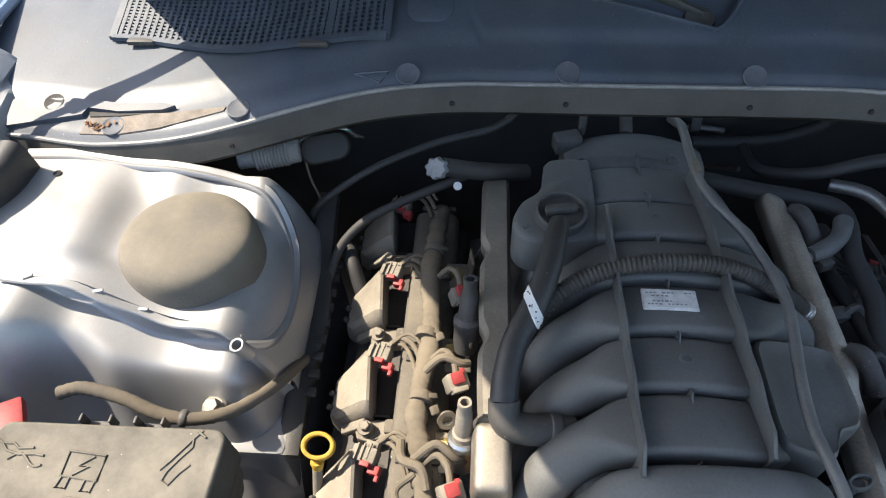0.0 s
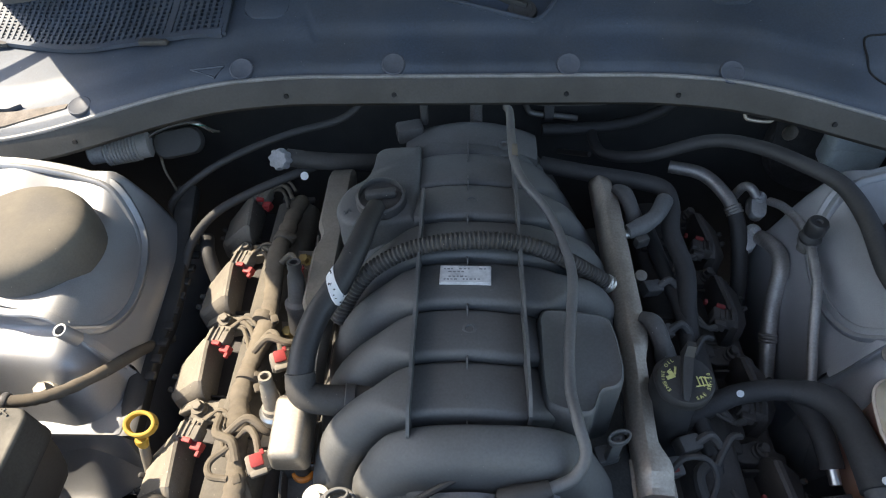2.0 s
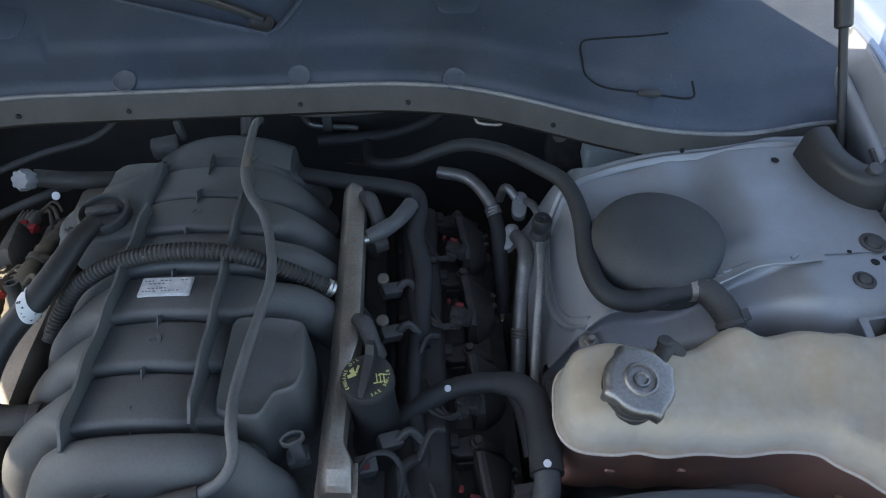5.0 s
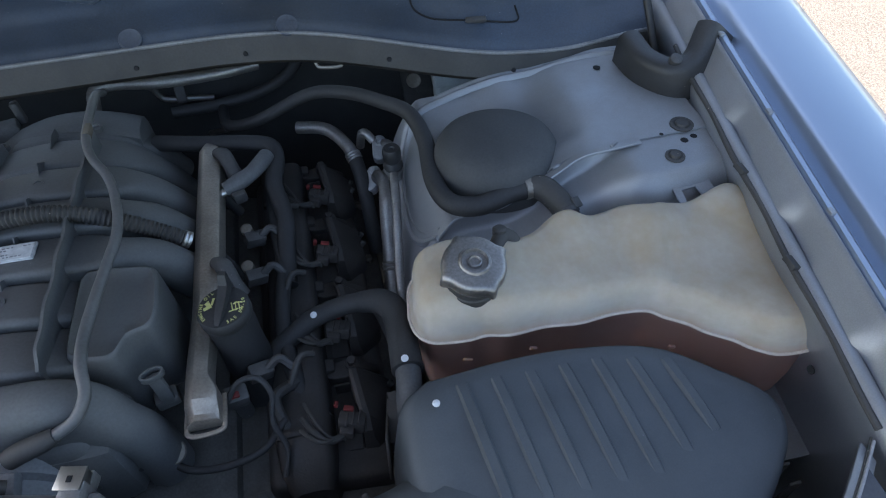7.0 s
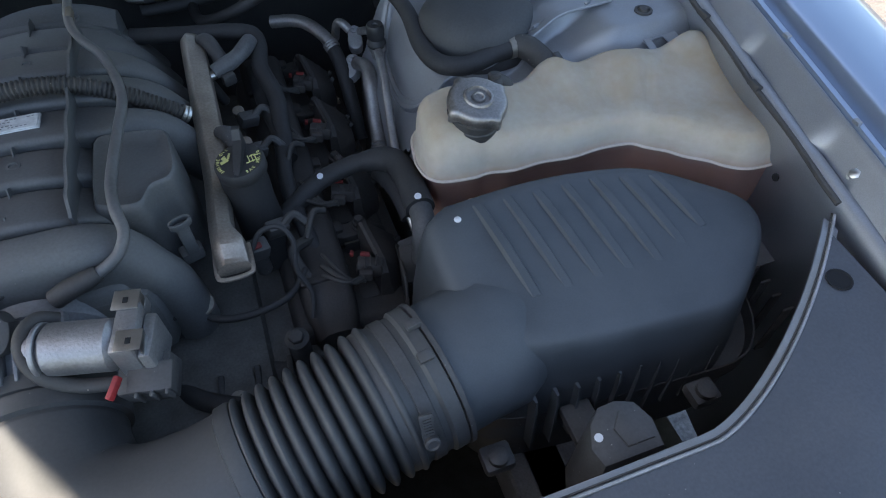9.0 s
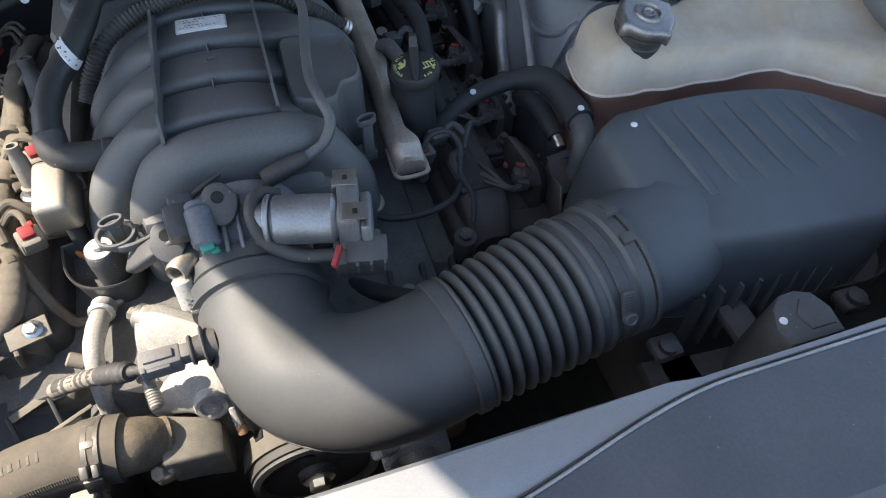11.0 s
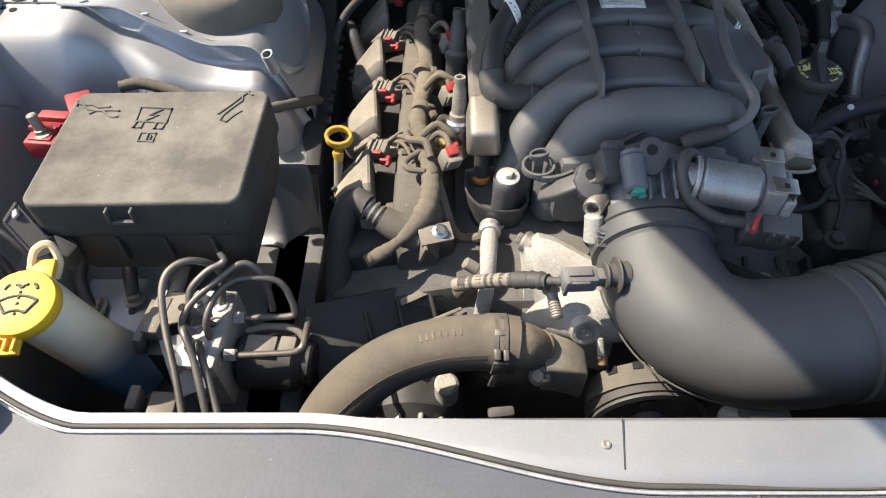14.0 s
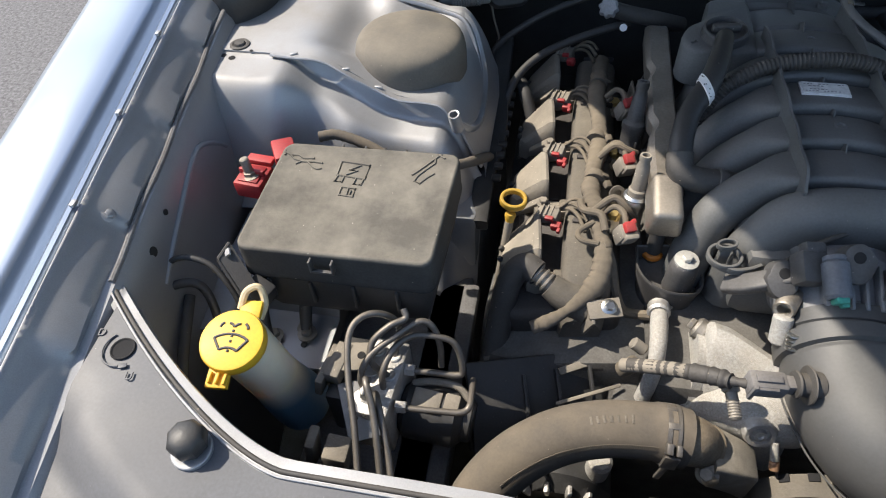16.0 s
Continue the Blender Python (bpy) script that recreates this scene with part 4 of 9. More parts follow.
def ignition_coil(side, y):
    """A roof-shaped coil bolted down at one end, its plug at the other; the far bank's are turned round."""
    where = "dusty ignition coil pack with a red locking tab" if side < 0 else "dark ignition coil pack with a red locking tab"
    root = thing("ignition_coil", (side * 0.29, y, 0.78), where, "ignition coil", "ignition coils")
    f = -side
    # far bank: body, tabs and leads darkened in colour for its shade
    mat = COIL if side < 0 else COIL_SHADED
    red = RED if side < 0 else RED_SHADED
    def at(a, t, z):
        return Vector((side * (0.289 + a), y + f * t, z))
    bm = B()
    rings = []
    # t along the coil, ridge height, outer foot, inner foot
    wide = 1.42 if side < 0 else 1.2
    for t, top, lo, ri in ((0.010, 0.794, 0.020, 0.012), (0.014, 0.805, 0.028, 0.016), (0.020, 0.812, 0.033, 0.018), (0.060, 0.813, 0.033, 0.018), (0.074, 0.810, 0.026, 0.017), (0.086, 0.800, 0.014, 0.014)):
        inner = -0.001 + 0.006 * smooth01((t - 0.030) / 0.05)
        lo *= wide
        rings.append([at(lo, t, 0.748), at(lo, t, 0.770), at(lo - 0.002, t, 0.776), at(inner + 0.009, t, top - 0.002), at(inner + 0.004, t, top), at(inner + 0.001, t, top - 0.0015), at(inner, t, top - 0.005), at(inner - 0.002, t, 0.748)])
    skin(bm, rings)
    part("body", bm, mat, root, sharp=22)
    # dark blocks laid on for the shade of two notches
    for t in (0.027, 0.043):
        bm = B()
        box(bm, at(0.033 * wide - 0.0012, t, 0.7755), (0.006, 0.0055, 0.011), 0.0018, (0, side * 40, 0))
        part("cooling_notch", bm, DARK, root)
    bm = B()
    box(bm, at(-0.012, 0.042, 0.758), (0.028, 0.088, 0.014), 0.002, (0, 0, 0))
    box(bm, at(-0.0095, 0.018, 0.772), (0.018, 0.003, 0.018), 0.0008)
    part("base", bm, COIL_SHADED, root)
    bm = B()
    box(bm, at(0.016, 0.004, 0.780), (0.034, 0.011, 0.010), 0.0025, (0, side * 38, 0))
    part("outer_step", bm, mat, root)
    bm = B()
    slab(bm, [(at(a, t, 0).x, at(a, t, 0).y) for a, t in ((-0.016, 0.012), (0.014, 0.012), (0.016, 0.002), (0.012, -0.009), (0.002, -0.012), (-0.009, -0.009), (-0.030, -0.005), (-0.030, 0.006))][::(1 if side * f < 0 else -1)], 0.768, 0.7835, 0.002)
    part("foot", bm, mat, root)
    bm = B()
    p = at(0.003, 0.0, 0.783)
    lathe(bm, p, (side * 0.1, -0.1, 1), [(0.0085, 0), (0.0088, 0.002), (0.0070, 0.003), (0.0070, 0.006), (0.0082, 0.007), (0.0078, 0.009)], 18)
    hexbolt(bm, p + Vector((0, 0, 0.007)), (side * 0.1, -0.1, 1), 0.0052, 0.008, False)
    part("bolt", bm, mat, root)
    # plug with its locking tab, ribs and lead
    rot = (8 * f, side * 8, side * 16 * f)
    bm = B()
    box(bm, at(-0.004, 0.077, 0.806), (0.026, 0.016, 0.016), 0.0025, rot)
    box(bm, at(-0.010, 0.086, 0.806), (0.014, 0.010, 0.011), 0.002, rot)
    for k in range(3):
        box(bm, at(0.004 - 0.006 * k, 0.078, 0.8145), (0.0018, 0.016, 0.003), 0.0005, rot)
    plug = part("connector", bm, mat, root, "grey connector")
    bm = B()
    if side < 0:
        box(bm, at(-0.014, 0.063, 0.8040), (0.012, 0.009, 0.010), 0.0015, rot)
    box(bm, at(-0.005, 0.066, 0.813), (0.010, 0.005, 0.005), 0.0008, rot)
    box(bm, at(-0.017, 0.0545, 0.806), (0.004, 0.006, 0.005), 0.0008, rot)
    part("locking_tab", bm, red, plug, "red locking tab")
    for r, pts in ((0.0030, ((-0.014, 0.090, 0.807), (-0.026, 0.095, 0.812), (-0.040, 0.084, 0.817), (-0.050, 0.066, 0.814))),
                   (0.0024, ((-0.012, 0.091, 0.803), (-0.027, 0.089, 0.809), (-0.038, 0.073, 0.815), (-0.047, 0.050, 0.813))),
                   (0.0020, ((-0.016, 0.089, 0.809), (-0.031, 0.097, 0.817), (-0.043, 0.091, 0.820), (-0.052, 0.079, 0.816)))):
        bm = B()
        tube(bm, [at(*q) for q in pts], r, 5, 8)
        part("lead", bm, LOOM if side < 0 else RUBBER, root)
    return root


for y in (0.312, 0.425, 0.538, 0.651):
    ignition_coil(-1, y)
for y in (0.388, 0.500, 0.612, 0.715):
    ignition_coil(1, y)


# wiring loom along each bank
root = thing("wiring_loom", (-0.235, 0.5, 0.82), "taped wiring loom with dusty cloth wrapping", "wiring loom", "wiring looms")
bm = B()
path = spline([(-0.232, 0.73, 0.800), (-0.234, 0.66, 0.818), (-0.237, 0.605, 0.823), (-0.231, 0.545, 0.820), (-0.231, 0.500, 0.818), (-0.2365, 0.462, 0.819), (-0.2385, 0.425, 0.820), (-0.2335, 0.396, 0.822), (-0.2265, 0.360, 0.823), (-0.2215, 0.325, 0.819), (-0.2255, 0.298, 0.808), (-0.244, 0.276, 0.795), (-0.266, 0.259, 0.786), (-0.290, 0.246, 0.780)], 16)
def wrapped(s, i):
    """A lumpy bundle wound with overlapping tape."""
    r = 0.0088 + 0.0012 * ((s * 95.0) % 1.0) + 0.0024 * noise.noise(Vector((s * 48, 0, 0))) + 0.0008 * math.sin(s * 61)
    r *= 1.0 - 0.35 * smooth01((s - 0.43) / 0.06)
    return [(a * (1.16 + 0.10 * noise.noise(Vector((s * 60, 5, 0)))), b * 0.86) for a, b in circle(r, 16)]
sweep(bm, path, wrapped)
part("trunk", bm, LOOM, root)
bm = B()
lathe(bm, (-0.288, 0.247, 0.7806), (-0.86, -0.45, -0.2), [(0.0072, -0.004), (0.0076, 0.003), (0.0055, 0.0035), (0.0050, -0.002), (0, -0.002)], 16)
part("open_end", bm, LOOM, root)
for y, rz in ((0.640, 20), (0.520, -25), (0.445, 15)):
    bm = B()
    lathe(bm, (-0.2345, y, 0.820), (0.15, 1, 0), [(0.0122, -0.005), (0.0128, -0.004), (0.0128, 0.004), (0.0122, 0.005)], 18)
    box(bm, (-0.2230, y, 0.826), (0.010, 0.006, 0.004), 0.001, (0, 30, rz))
    part("tape_band", bm, LOOM, root)
for pts, r in ((((-0.232, 0.47, 0.832), (-0.215, 0.478, 0.846), (-0.197, 0.475, 0.842), (-0.188, 0.478, 0.836)), 0.0042),
               (((-0.236, 0.375, 0.836), (-0.215, 0.386, 0.848), (-0.198, 0.378, 0.838), (-0.189, 0.382, 0.824)), 0.0042),
               (((-0.250, 0.395, 0.828), (-0.246, 0.375, 0.836), (-0.228, 0.366, 0.840), (-0.222, 0.350, 0.832)), 0.0045),
               (((-0.234, 0.365, 0.828), (-0.250, 0.352, 0.824), (-0.246, 0.338, 0.826), (-0.228, 0.335, 0.826)), 0.0035),
               (((-0.2215, 0.345, 0.822), (-0.212, 0.325, 0.808), (-0.203, 0.308, 0.780), (-0.1915, 0.298, 0.759), (-0.174, 0.294, 0.760), (-0.162, 0.282, 0.778)), 0.0058)):
    bm = B()
    tube(bm, pts, r, 7, 9)
    part("branch", bm, LOOM, root)
for y in (0.60, 0.515, 0.43, 0.335):
    bm = B()
    box(bm, (-0.220, y, 0.826), (0.008, 0.009, 0.007), 0.0015, (20, 15, 30))
    part("clip", bm, LOOM, root)
root = thing("wiring_loom", (0.235, 0.5, 0.82), "dark wiring loom along the shaded bank", "wiring loom", "wiring looms")
bm = B()
tube(bm, [(0.225, 0.70, 0.80), (0.228, 0.60, 0.818), (0.235, 0.52, 0.822), (0.228, 0.44, 0.815), (0.236, 0.37, 0.800), (0.250, 0.31, 0.775), (0.240, 0.27, 0.750), (0.225, 0.245, 0.70)], 0.009, 8, 12)
part("trunk", bm, MATT_SHADED, root)
for y in (0.36, 0.47, 0.58):
    bm = B()
    tube(bm, [(0.232, y, 0.818), (0.245, y + 0.02, 0.832), (0.258, y + 0.025, 0.826)], 0.0035, 6, 8)
    part("branch", bm, RUBBER, root)
bm = B()
tube(bm, [(0.236, 0.37, 0.805), (0.215, 0.352, 0.812), (0.222, 0.325, 0.80), (0.240, 0.31, 0.785), (0.262, 0.335, 0.790)], 0.006, 7, 9)
part("branch", bm, RUBBER, root)


# fuel rails of pressed steel
def fuel_rail(side):
    y0, y1 = (0.385, 0.716) if side < 0 else (0.315, 0.704)
    label = "pressed steel fuel rail, dusty and partly sunlit" if side < 0 else "brownish pressed steel fuel rail in shade"
    root = thing("fuel_rail", (side * 0.160, 0.5, 0.86), label, "fuel rail", "fuel rails")
    bm = B()
    rings = []
    for t in span(0, 1, 70):
        y = y0 + (y1 - y0) * t
        end = min(1.0, 0.55 + 10 * min(t, 1 - t))
        k = (y - 0.33) % 0.11 / 0.11
        notch = 0.006 * smooth01(1 - abs(k - 0.45) * 5) if 0.40 < y < 0.68 else 0
        wo = ((0.0165 if side < 0 else 0.0112) - notch) * (0.8 + 0.2 * end) + (0.002 if y < 0.40 else 0)
        wi = 0.0145
        h = 0.016 * end
        zc = 0.858
        lift = 0.002 * smooth01((y - 0.42) / 0.05)
        c = 0.162 - 0.004 * smooth01((0.45 - y) / 0.1)
        if side > 0:
            # a ridged roof that narrows behind the clips and flares at the front
            wo = 0.0145 - 0.0062 * smooth01((0.47 - y) / 0.03) + 0.0085 * smooth01((0.362 - y) / 0.025) - 0.004 * smooth01((y - 0.655) / 0.03)
            drop = 0.010 * smooth01((0.334 - y) / 0.016) + 0.006 * smooth01((y - 0.690) / 0.012)
            rings.append([Vector((c + a, y, zc + b + lift - (drop if b > 0 else 0))) for a, b in ((-wi + 0.001, -0.012), (wo, -0.012), (wo + 0.0008, 0.004), (wo - 0.0008, 0.0105), (wo - 0.0035, 0.0125), (-0.0035, 0.0155), (-0.0052, 0.0150), (-wi + 0.0015, 0.0075), (-wi, 0.003))])
            continue
        rings.append([Vector((side * (c + a), y, zc + b + lift)) for a, b in ((-wi, -0.012), (wo, -0.012), (wo + 0.001, h * 0.45), (wo - 0.004, h), (-wi + 0.003, h), (-wi - 0.001, h * 0.5))])
    skin(bm, rings)
    part("rail", bm, STEEL if side < 0 else RAIL_DARK, root, sharp=30)
    bm = B()
    if side < 0:
        box(bm, (-0.1645, 0.3655, 0.8655), (0.0385, 0.064, 0.036), 0.0065, (7, 0, 0), 4, (0.76, 0.90))
    else:
        # folded seam round the closed end
        sweep(bm, spline([(0.1440, 0.350, 0.850), (0.1428, 0.320, 0.8497), (0.1450, 0.3095, 0.8495), (0.158, 0.3070, 0.8495), (0.1740, 0.3095, 0.8495), (0.1765, 0.318, 0.8497), (0.1760, 0.345, 0.850)], 8), lambda s, i: rrect(0.0045, 0.0030, 0.0012, 2))
    part("end_cap", bm, RAIL_DARK if side > 0 else STEEL, root)
    for y in (0.42, 0.53, 0.64):
        bm = B()
        rod(bm, (side * 0.165, y, 0.85), (side * 0.182, y, 0.80), 0.007, 14)
        part("injector", bm, PLASTIC, root)
    return root


RAIL_DARK = surface("brown stained steel", (0.50, 0.445, 0.385), 0.34, metal=0.85, var=0.2, dust=0.28, dust_scale=22, dust_color=(0.25, 0.19, 0.125))
for side in (-1, 1):
    fuel_rail(side)


# intake manifold
root = thing("intake_manifold", (0, 0.5, 0.85), "black plastic intake manifold with eight curved runners", "intake manifold")
edges = (0.760, 0.700, 0.637, 0.579, 0.522, 0.465, 0.409, 0.353)
def runner(i):
    """One runner arching over from bank to bank; its front edge stands proud of the next."""
    y1, y0 = edges[i], edges[i + 1]
    d, y = y1 - y0, (y0 + y1) / 2
    top = (0.884, 0.894, 0.902, 0.905, 0.905, 0.905, 0.905)[i]
    wr = (0.058, 0.072, 0.088, 0.102, 0.108, 0.062, 0.060)[i]
    wl = (0.075, 0.090, 0.118, 0.122, 0.124, 0.124, 0.124)[i]
    pts = [(wr + 0.042, y + 0.020, top - 0.090), (wr + 0.024, y + 0.016, top - 0.055), (wr, y + 0.008, top - 0.020), (wr * 0.55, y, top - 0.002), (-0.004, y, top + 0.003),
           (-0.048, y - 0.001, top - 0.001), (-wl * 0.66, y - 0.008, top - 0.014), (-wl * 0.90, y - 0.020, top - 0.042), (-wl * 1.02, y - 0.034, top - 0.085), (-wl * 1.05, y - 0.042, top - 0.12)]
    path = spline(pts, 7)
    def section(s, j):
        """Flat-topped between the ribs, a round tube where it drops to the heads."""
        k = smooth01((-path[j].x - 0.050) / 0.030) + smooth01((path[j].x - 0.062) / 0.030)
        return [(a, b + 0.13 * a * (1 - 0.5 * k) - (0.0028 * (2 * a / d) ** 2 if b > 0 else 0)) for a, b in rrect(d * (0.985 - 0.17 * k), 0.042 + 0.004 * k, 0.0065 + 0.0145 * k, 5)]
    bm = B()
    sweep(bm, path, section)
    return part("runner", bm, MANIFOLD, root)


RUNNERS = [runner(i) for i in range(7)]


def crown(ob, x, y):
    """Height of a part's surface over the plan point x, y."""
    me = ob.data
    tree = BVHTree.FromPolygons([v.co for v in me.vertices], [p.vertices for p in me.polygons])
    hit = tree.ray_cast(Vector((x, y, 2.0)), Vector((0, 0, -1)))[0]
    return hit.z if hit else 0.92


# front plenum with its own arch, falling to the throttle flange
bm = B()
path = spline([(0.108, 0, 0.780), (0.106, 0, 0.832), (0.098, 0, 0.862), (0.080, 0, 0.889), (0.056, 0, 0.9060), (0.020, 0, 0.9095), (-0.020, 0, 0.9085), (-0.044, 0, 0.902), (-0.066, 0, 0.887), (-0.081, 0, 0.862), (-0.088, 0, 0.832), (-0.090, 0, 0.780)], 5)
rings = []
for j, p in enumerate(path):
    w = (path[min(j + 1, len(path) - 1)] - path[max(j - 1, 0)]).normalized()
    up = Vector((w.z, 0, -w.x))
    k = smooth01((0.900 - p.z) / 0.035)
    flat = [(0.0200, -0.020), (0.0205, 0.012), (0.0190, 0.0195), (0.0150, 0.0222), (0.0070, 0.0226), (-0.0030, 0.0206), (-0.0110, 0.0150), (-0.0165, 0.0060), (-0.0195, -0.0060), (-0.0210, -0.0260)]
    tubed = [(0.0150, -0.0160), (0.0205, 0.000), (0.0190, 0.0110), (0.0140, 0.0170), (0.0060, 0.0200), (-0.0030, 0.0200), (-0.0120, 0.0160), (-0.0185, 0.0090), (-0.0210, -0.0020), (-0.0160, -0.0170)]
    rings.append([Vector((p.x, 0.326 - 0.004 * k, p.z)) + Vector((0, a * (1 - k) + c * k, 0)) + up * (b * (1 - k) + d * k) for (a, b), (c, d) in zip(flat, tubed)])
skin(bm, rings)
part("front_runner", bm, MANIFOLD, root, sharp=60)
bm = B()
box(bm, (0.010, 0.322, 0.850), (0.140, 0.060, 0.075), 0.018, (-12, 0, 0), 3)
part("front_plenum", bm, MANIFOLD, root, sharp=50)
# lower body between the banks
bm = B()
box(bm, (0, 0.50, 0.83), (0.19, 0.42, 0.10), 0.02)
part("lower_body", bm, MANIFOLD, root)
bm = B()
rings = []
for k in span(-1, 1, 24):
    x = k * 0.082
    u = abs(k)
    rings.append([Vector((x, y, z - 0.022 * u * u)) for y, z in ((0.775, 0.85), (0.772, 0.892), (0.765, 0.905), (0.750, 0.912), (0.725, 0.912), (0.715, 0.906), (0.71, 0.85))])
skin(bm, rings)
part("rear_plenum", bm, MANIFOLD, root, sharp=50)
# stiffening ribs along the top
for x, y0, y1 in ((-0.052, 0.335, 0.614), (0.048, 0.352, 0.680)):
    bm = B()
    rings = []
    for y in span(y0, y1, 60):
        h = 0.940 - 0.006 * smooth01((y - 0.52) / 0.15) + 0.0016 * math.sin(y * 110) - 0.012 * smooth01((y0 + 0.02 - y) / 0.02)
        lo = 0.895
        rings.append([Vector((x + a, y, z)) for a, z in ((-0.0018, lo), (0.0018, lo), (0.0014, h), (-0.0014, h))])
    skin(bm, rings)
    part("long_rib", bm, MANIFOLD, root)
for y in edges[1:]:
    bm = B()
    back = 0.020 if y < 0.36 else 0.0
    rings = [[Vector((-0.004 + a, y + t + back, z)) for a, z in ((-0.0012, 0.90), (0.0012, 0.90), (0.0006, h), (-0.0006, h))] for t, h in ((-0.022, 0.916), (-0.004, 0.931 if y < 0.68 else 0.922), (0.012, 0.920))]
    skin(bm, rings)
    part("short_rib", bm, MANIFOLD, root)
for x, y, z in ((-0.066, 0.708, 0.908), (0.040, 0.716, 0.910), (0.0, 0.605, 0.924), (-0.002, 0.438, 0.927)):
    bm = B()
    lathe(bm, (x, y, z), (0, -0.1, 1), [(0.007, -0.004), (0.0065, 0.001), (0.004, 0.0015), (0.003, -0.001), (0, -0.001)], 18)
    part("boss", bm, MANIFOLD, root)
# paper label with printed lines
bm = B()
LX, LY = -0.006, 0.499
LZ = max(crown(RUNNERS[4], LX + a, LY + b) for a in (-0.025, 0, 0.025) for b in (-0.010, 0, 0.010))
slab(bm, rrect(0.047, 0.0205, 0.002, 3), 0, 0.0008, 0, pose(LX, LY, LZ + 0.0012, -2, 0, -1))
box(bm, (LX, LY, LZ - 0.0005), (0.050, 0.0235, 0.003), 0.001, (-2, 0, -1))
plate = part("label_plate", bm, surface("silver label", (0.66, 0.66, 0.65), 0.42, metal=0.15, var=0.2, scale=120, dust=0.35, dust_scale=90, dust_color=(0.25, 0.25, 0.25)), root, "silver sticker with worn print")
GREY_INK = surface('worn grey print', (0.22, 0.22, 0.23), 0.6)
random.seed(4)
for row, yy in enumerate((0.0065, 0.003, -0.003, -0.0065)):
    x = -0.021
    while x < 0.018:
        w = random.uniform(0.0015, 0.0035)
        if not (row in (1, 2) and x > 0.0) and random.random() < 0.8:
            bm = B()
            box(bm, Vector((LX + x + w / 2, LY + yy, LZ + 0.0021 - 0.035 * yy)), (w, 0.0014, 0.0003))
            part("print_bar", bm, GREY_INK, plate)
        x += w + 0.0014

# oval housing of the pressure valve, with its twist cap
bm = B()
out = [(-0.111, 0.688), (-0.100, 0.698), (-0.067, 0.700), (-0.059, 0.690), (-0.060, 0.591), (-0.067, 0.579), (-0.102, 0.573), (-0.128, 0.573), (-0.143, 0.583), (-0.147, 0.602), (-0.138, 0.626), (-0.120, 0.643), (-0.113, 0.664)]
out = [(p.x, p.y) for p in spline([*[(x, y, 0) for x, y in out], (*out[0], 0)], 4)[:-1]]
slab(bm, out[::-1], 0.872, 0.922, 0.006)
part("valve_housing", bm, MANIFOLD, root, sharp=50)
bm = B()
lathe(bm, (-0.098, 0.606, 0.916), (0, -0.06, 1), [(0.0275, 0), (0.0275, 0.014), (0.0265, 0.017), (0.0240, 0.0185), (0.0230, 0.0170), (0.0225, 0.0120), (0.004, 0.0115), (0, 0.0115)], 36)
cap = part("valve_cap", bm, PLASTIC, root, "round black twist cap")
bm = B()
box(bm, (-0.098, 0.606, 0.933), (0.034, 0.010, 0.010), 0.003, (0, 0, 10))
part("grip", bm, PLASTIC, cap)
letters("letter", "S", 0.012, pose(-0.134, 0.590, 0.9225, 0, 0, -60), MANIFOLD, root)

# resonator box beside the runners
bm = B()
rings = []
shape_r = [(0.062, 0.458), (0.072, 0.467), (0.122, 0.462), (0.131, 0.450), (0.134, 0.425), (0.134, 0.402), (0.128, 0.388), (0.113, 0.382), (0.107, 0.372), (0.102, 0.362), (0.092, 0.359), (0.070, 0.364), (0.062, 0.374), (0.061, 0.415)]
shape_r = [(p.x, p.y) for p in spline([*[(x, y, 0) for x, y in shape_r], (*shape_r[0], 0)], 4)[:-1]]
for z, k in ((0.825, 1.06), (0.880, 1.03), (0.9095, 1.012), (0.9150, 0.995), (0.9182, 0.965), (0.9192, 0.93), (0.9178, 0.90), (0.9172, 0.6)):
    rings.append([Vector((0.097 + (x - 0.097) * k, 0.414 + (y - 0.414) * k, z - 0.05 * (x - 0.097))) for x, y in shape_r])
skin(bm, rings)
part("resonator", bm, MANIFOLD, root, sharp=50)
# bracket ears by the front corners
bm = B()
box(bm, (-0.112, 0.303, 0.862), (0.011, 0.007, 0.026), 0.002, (0, 0, 12))
sweep(bm, [Vector((-0.112 + 0.0090 * math.cos(a), 0.303 + 0.0052 * math.sin(a) + 0.002 * math.cos(a), 0.880)) for a in (2 * math.pi * i / 24 for i in range(25))], lambda s, i: rrect(0.0022, 0.006, 0.0006, 2), caps=False)
part("clip_post", bm, MANIFOLD, root)
bm = B()
loop = [Vector((-0.112 + 0.0155 * math.cos(a), 0.298 + 0.0145 * math.sin(a), 0.868)) for a in (2 * math.pi * i / 24 for i in range(25))]
sweep(bm, loop, lambda s, i: rrect(0.003, 0.007, 0.0008, 2), caps=False)
part("clip_loop", bm, MANIFOLD, root)
bm = B()
sweep(bm, spline([(-0.116, 0.286, 0.866), (-0.104, 0.282, 0.866), (-0.090, 0.286, 0.865), (-0.078, 0.293, 0.864)], 5), lambda s, i: rrect(0.004, 0.008, 0.0012, 2))
part("clip_bridge", bm, MANIFOLD, root)
bm = B()
box(bm, (0.1255, 0.352, 0.868), (0.012, 0.007, 0.046), 0.002, (0, 0, 15))
box(bm, (0.1230, 0.356, 0.846), (0.022, 0.016, 0.014), 0.003, (0, 0, 15))
sweep(bm, [Vector((0.1258 + 0.0092 * math.cos(a), 0.3515 + 0.0054 * math.sin(a) + 0.0022 * math.cos(a), 0.8930)) for a in (2 * math.pi * i / 24 for i in range(25))], lambda s, i: rrect(0.0022, 0.007, 0.0006, 2), caps=False)
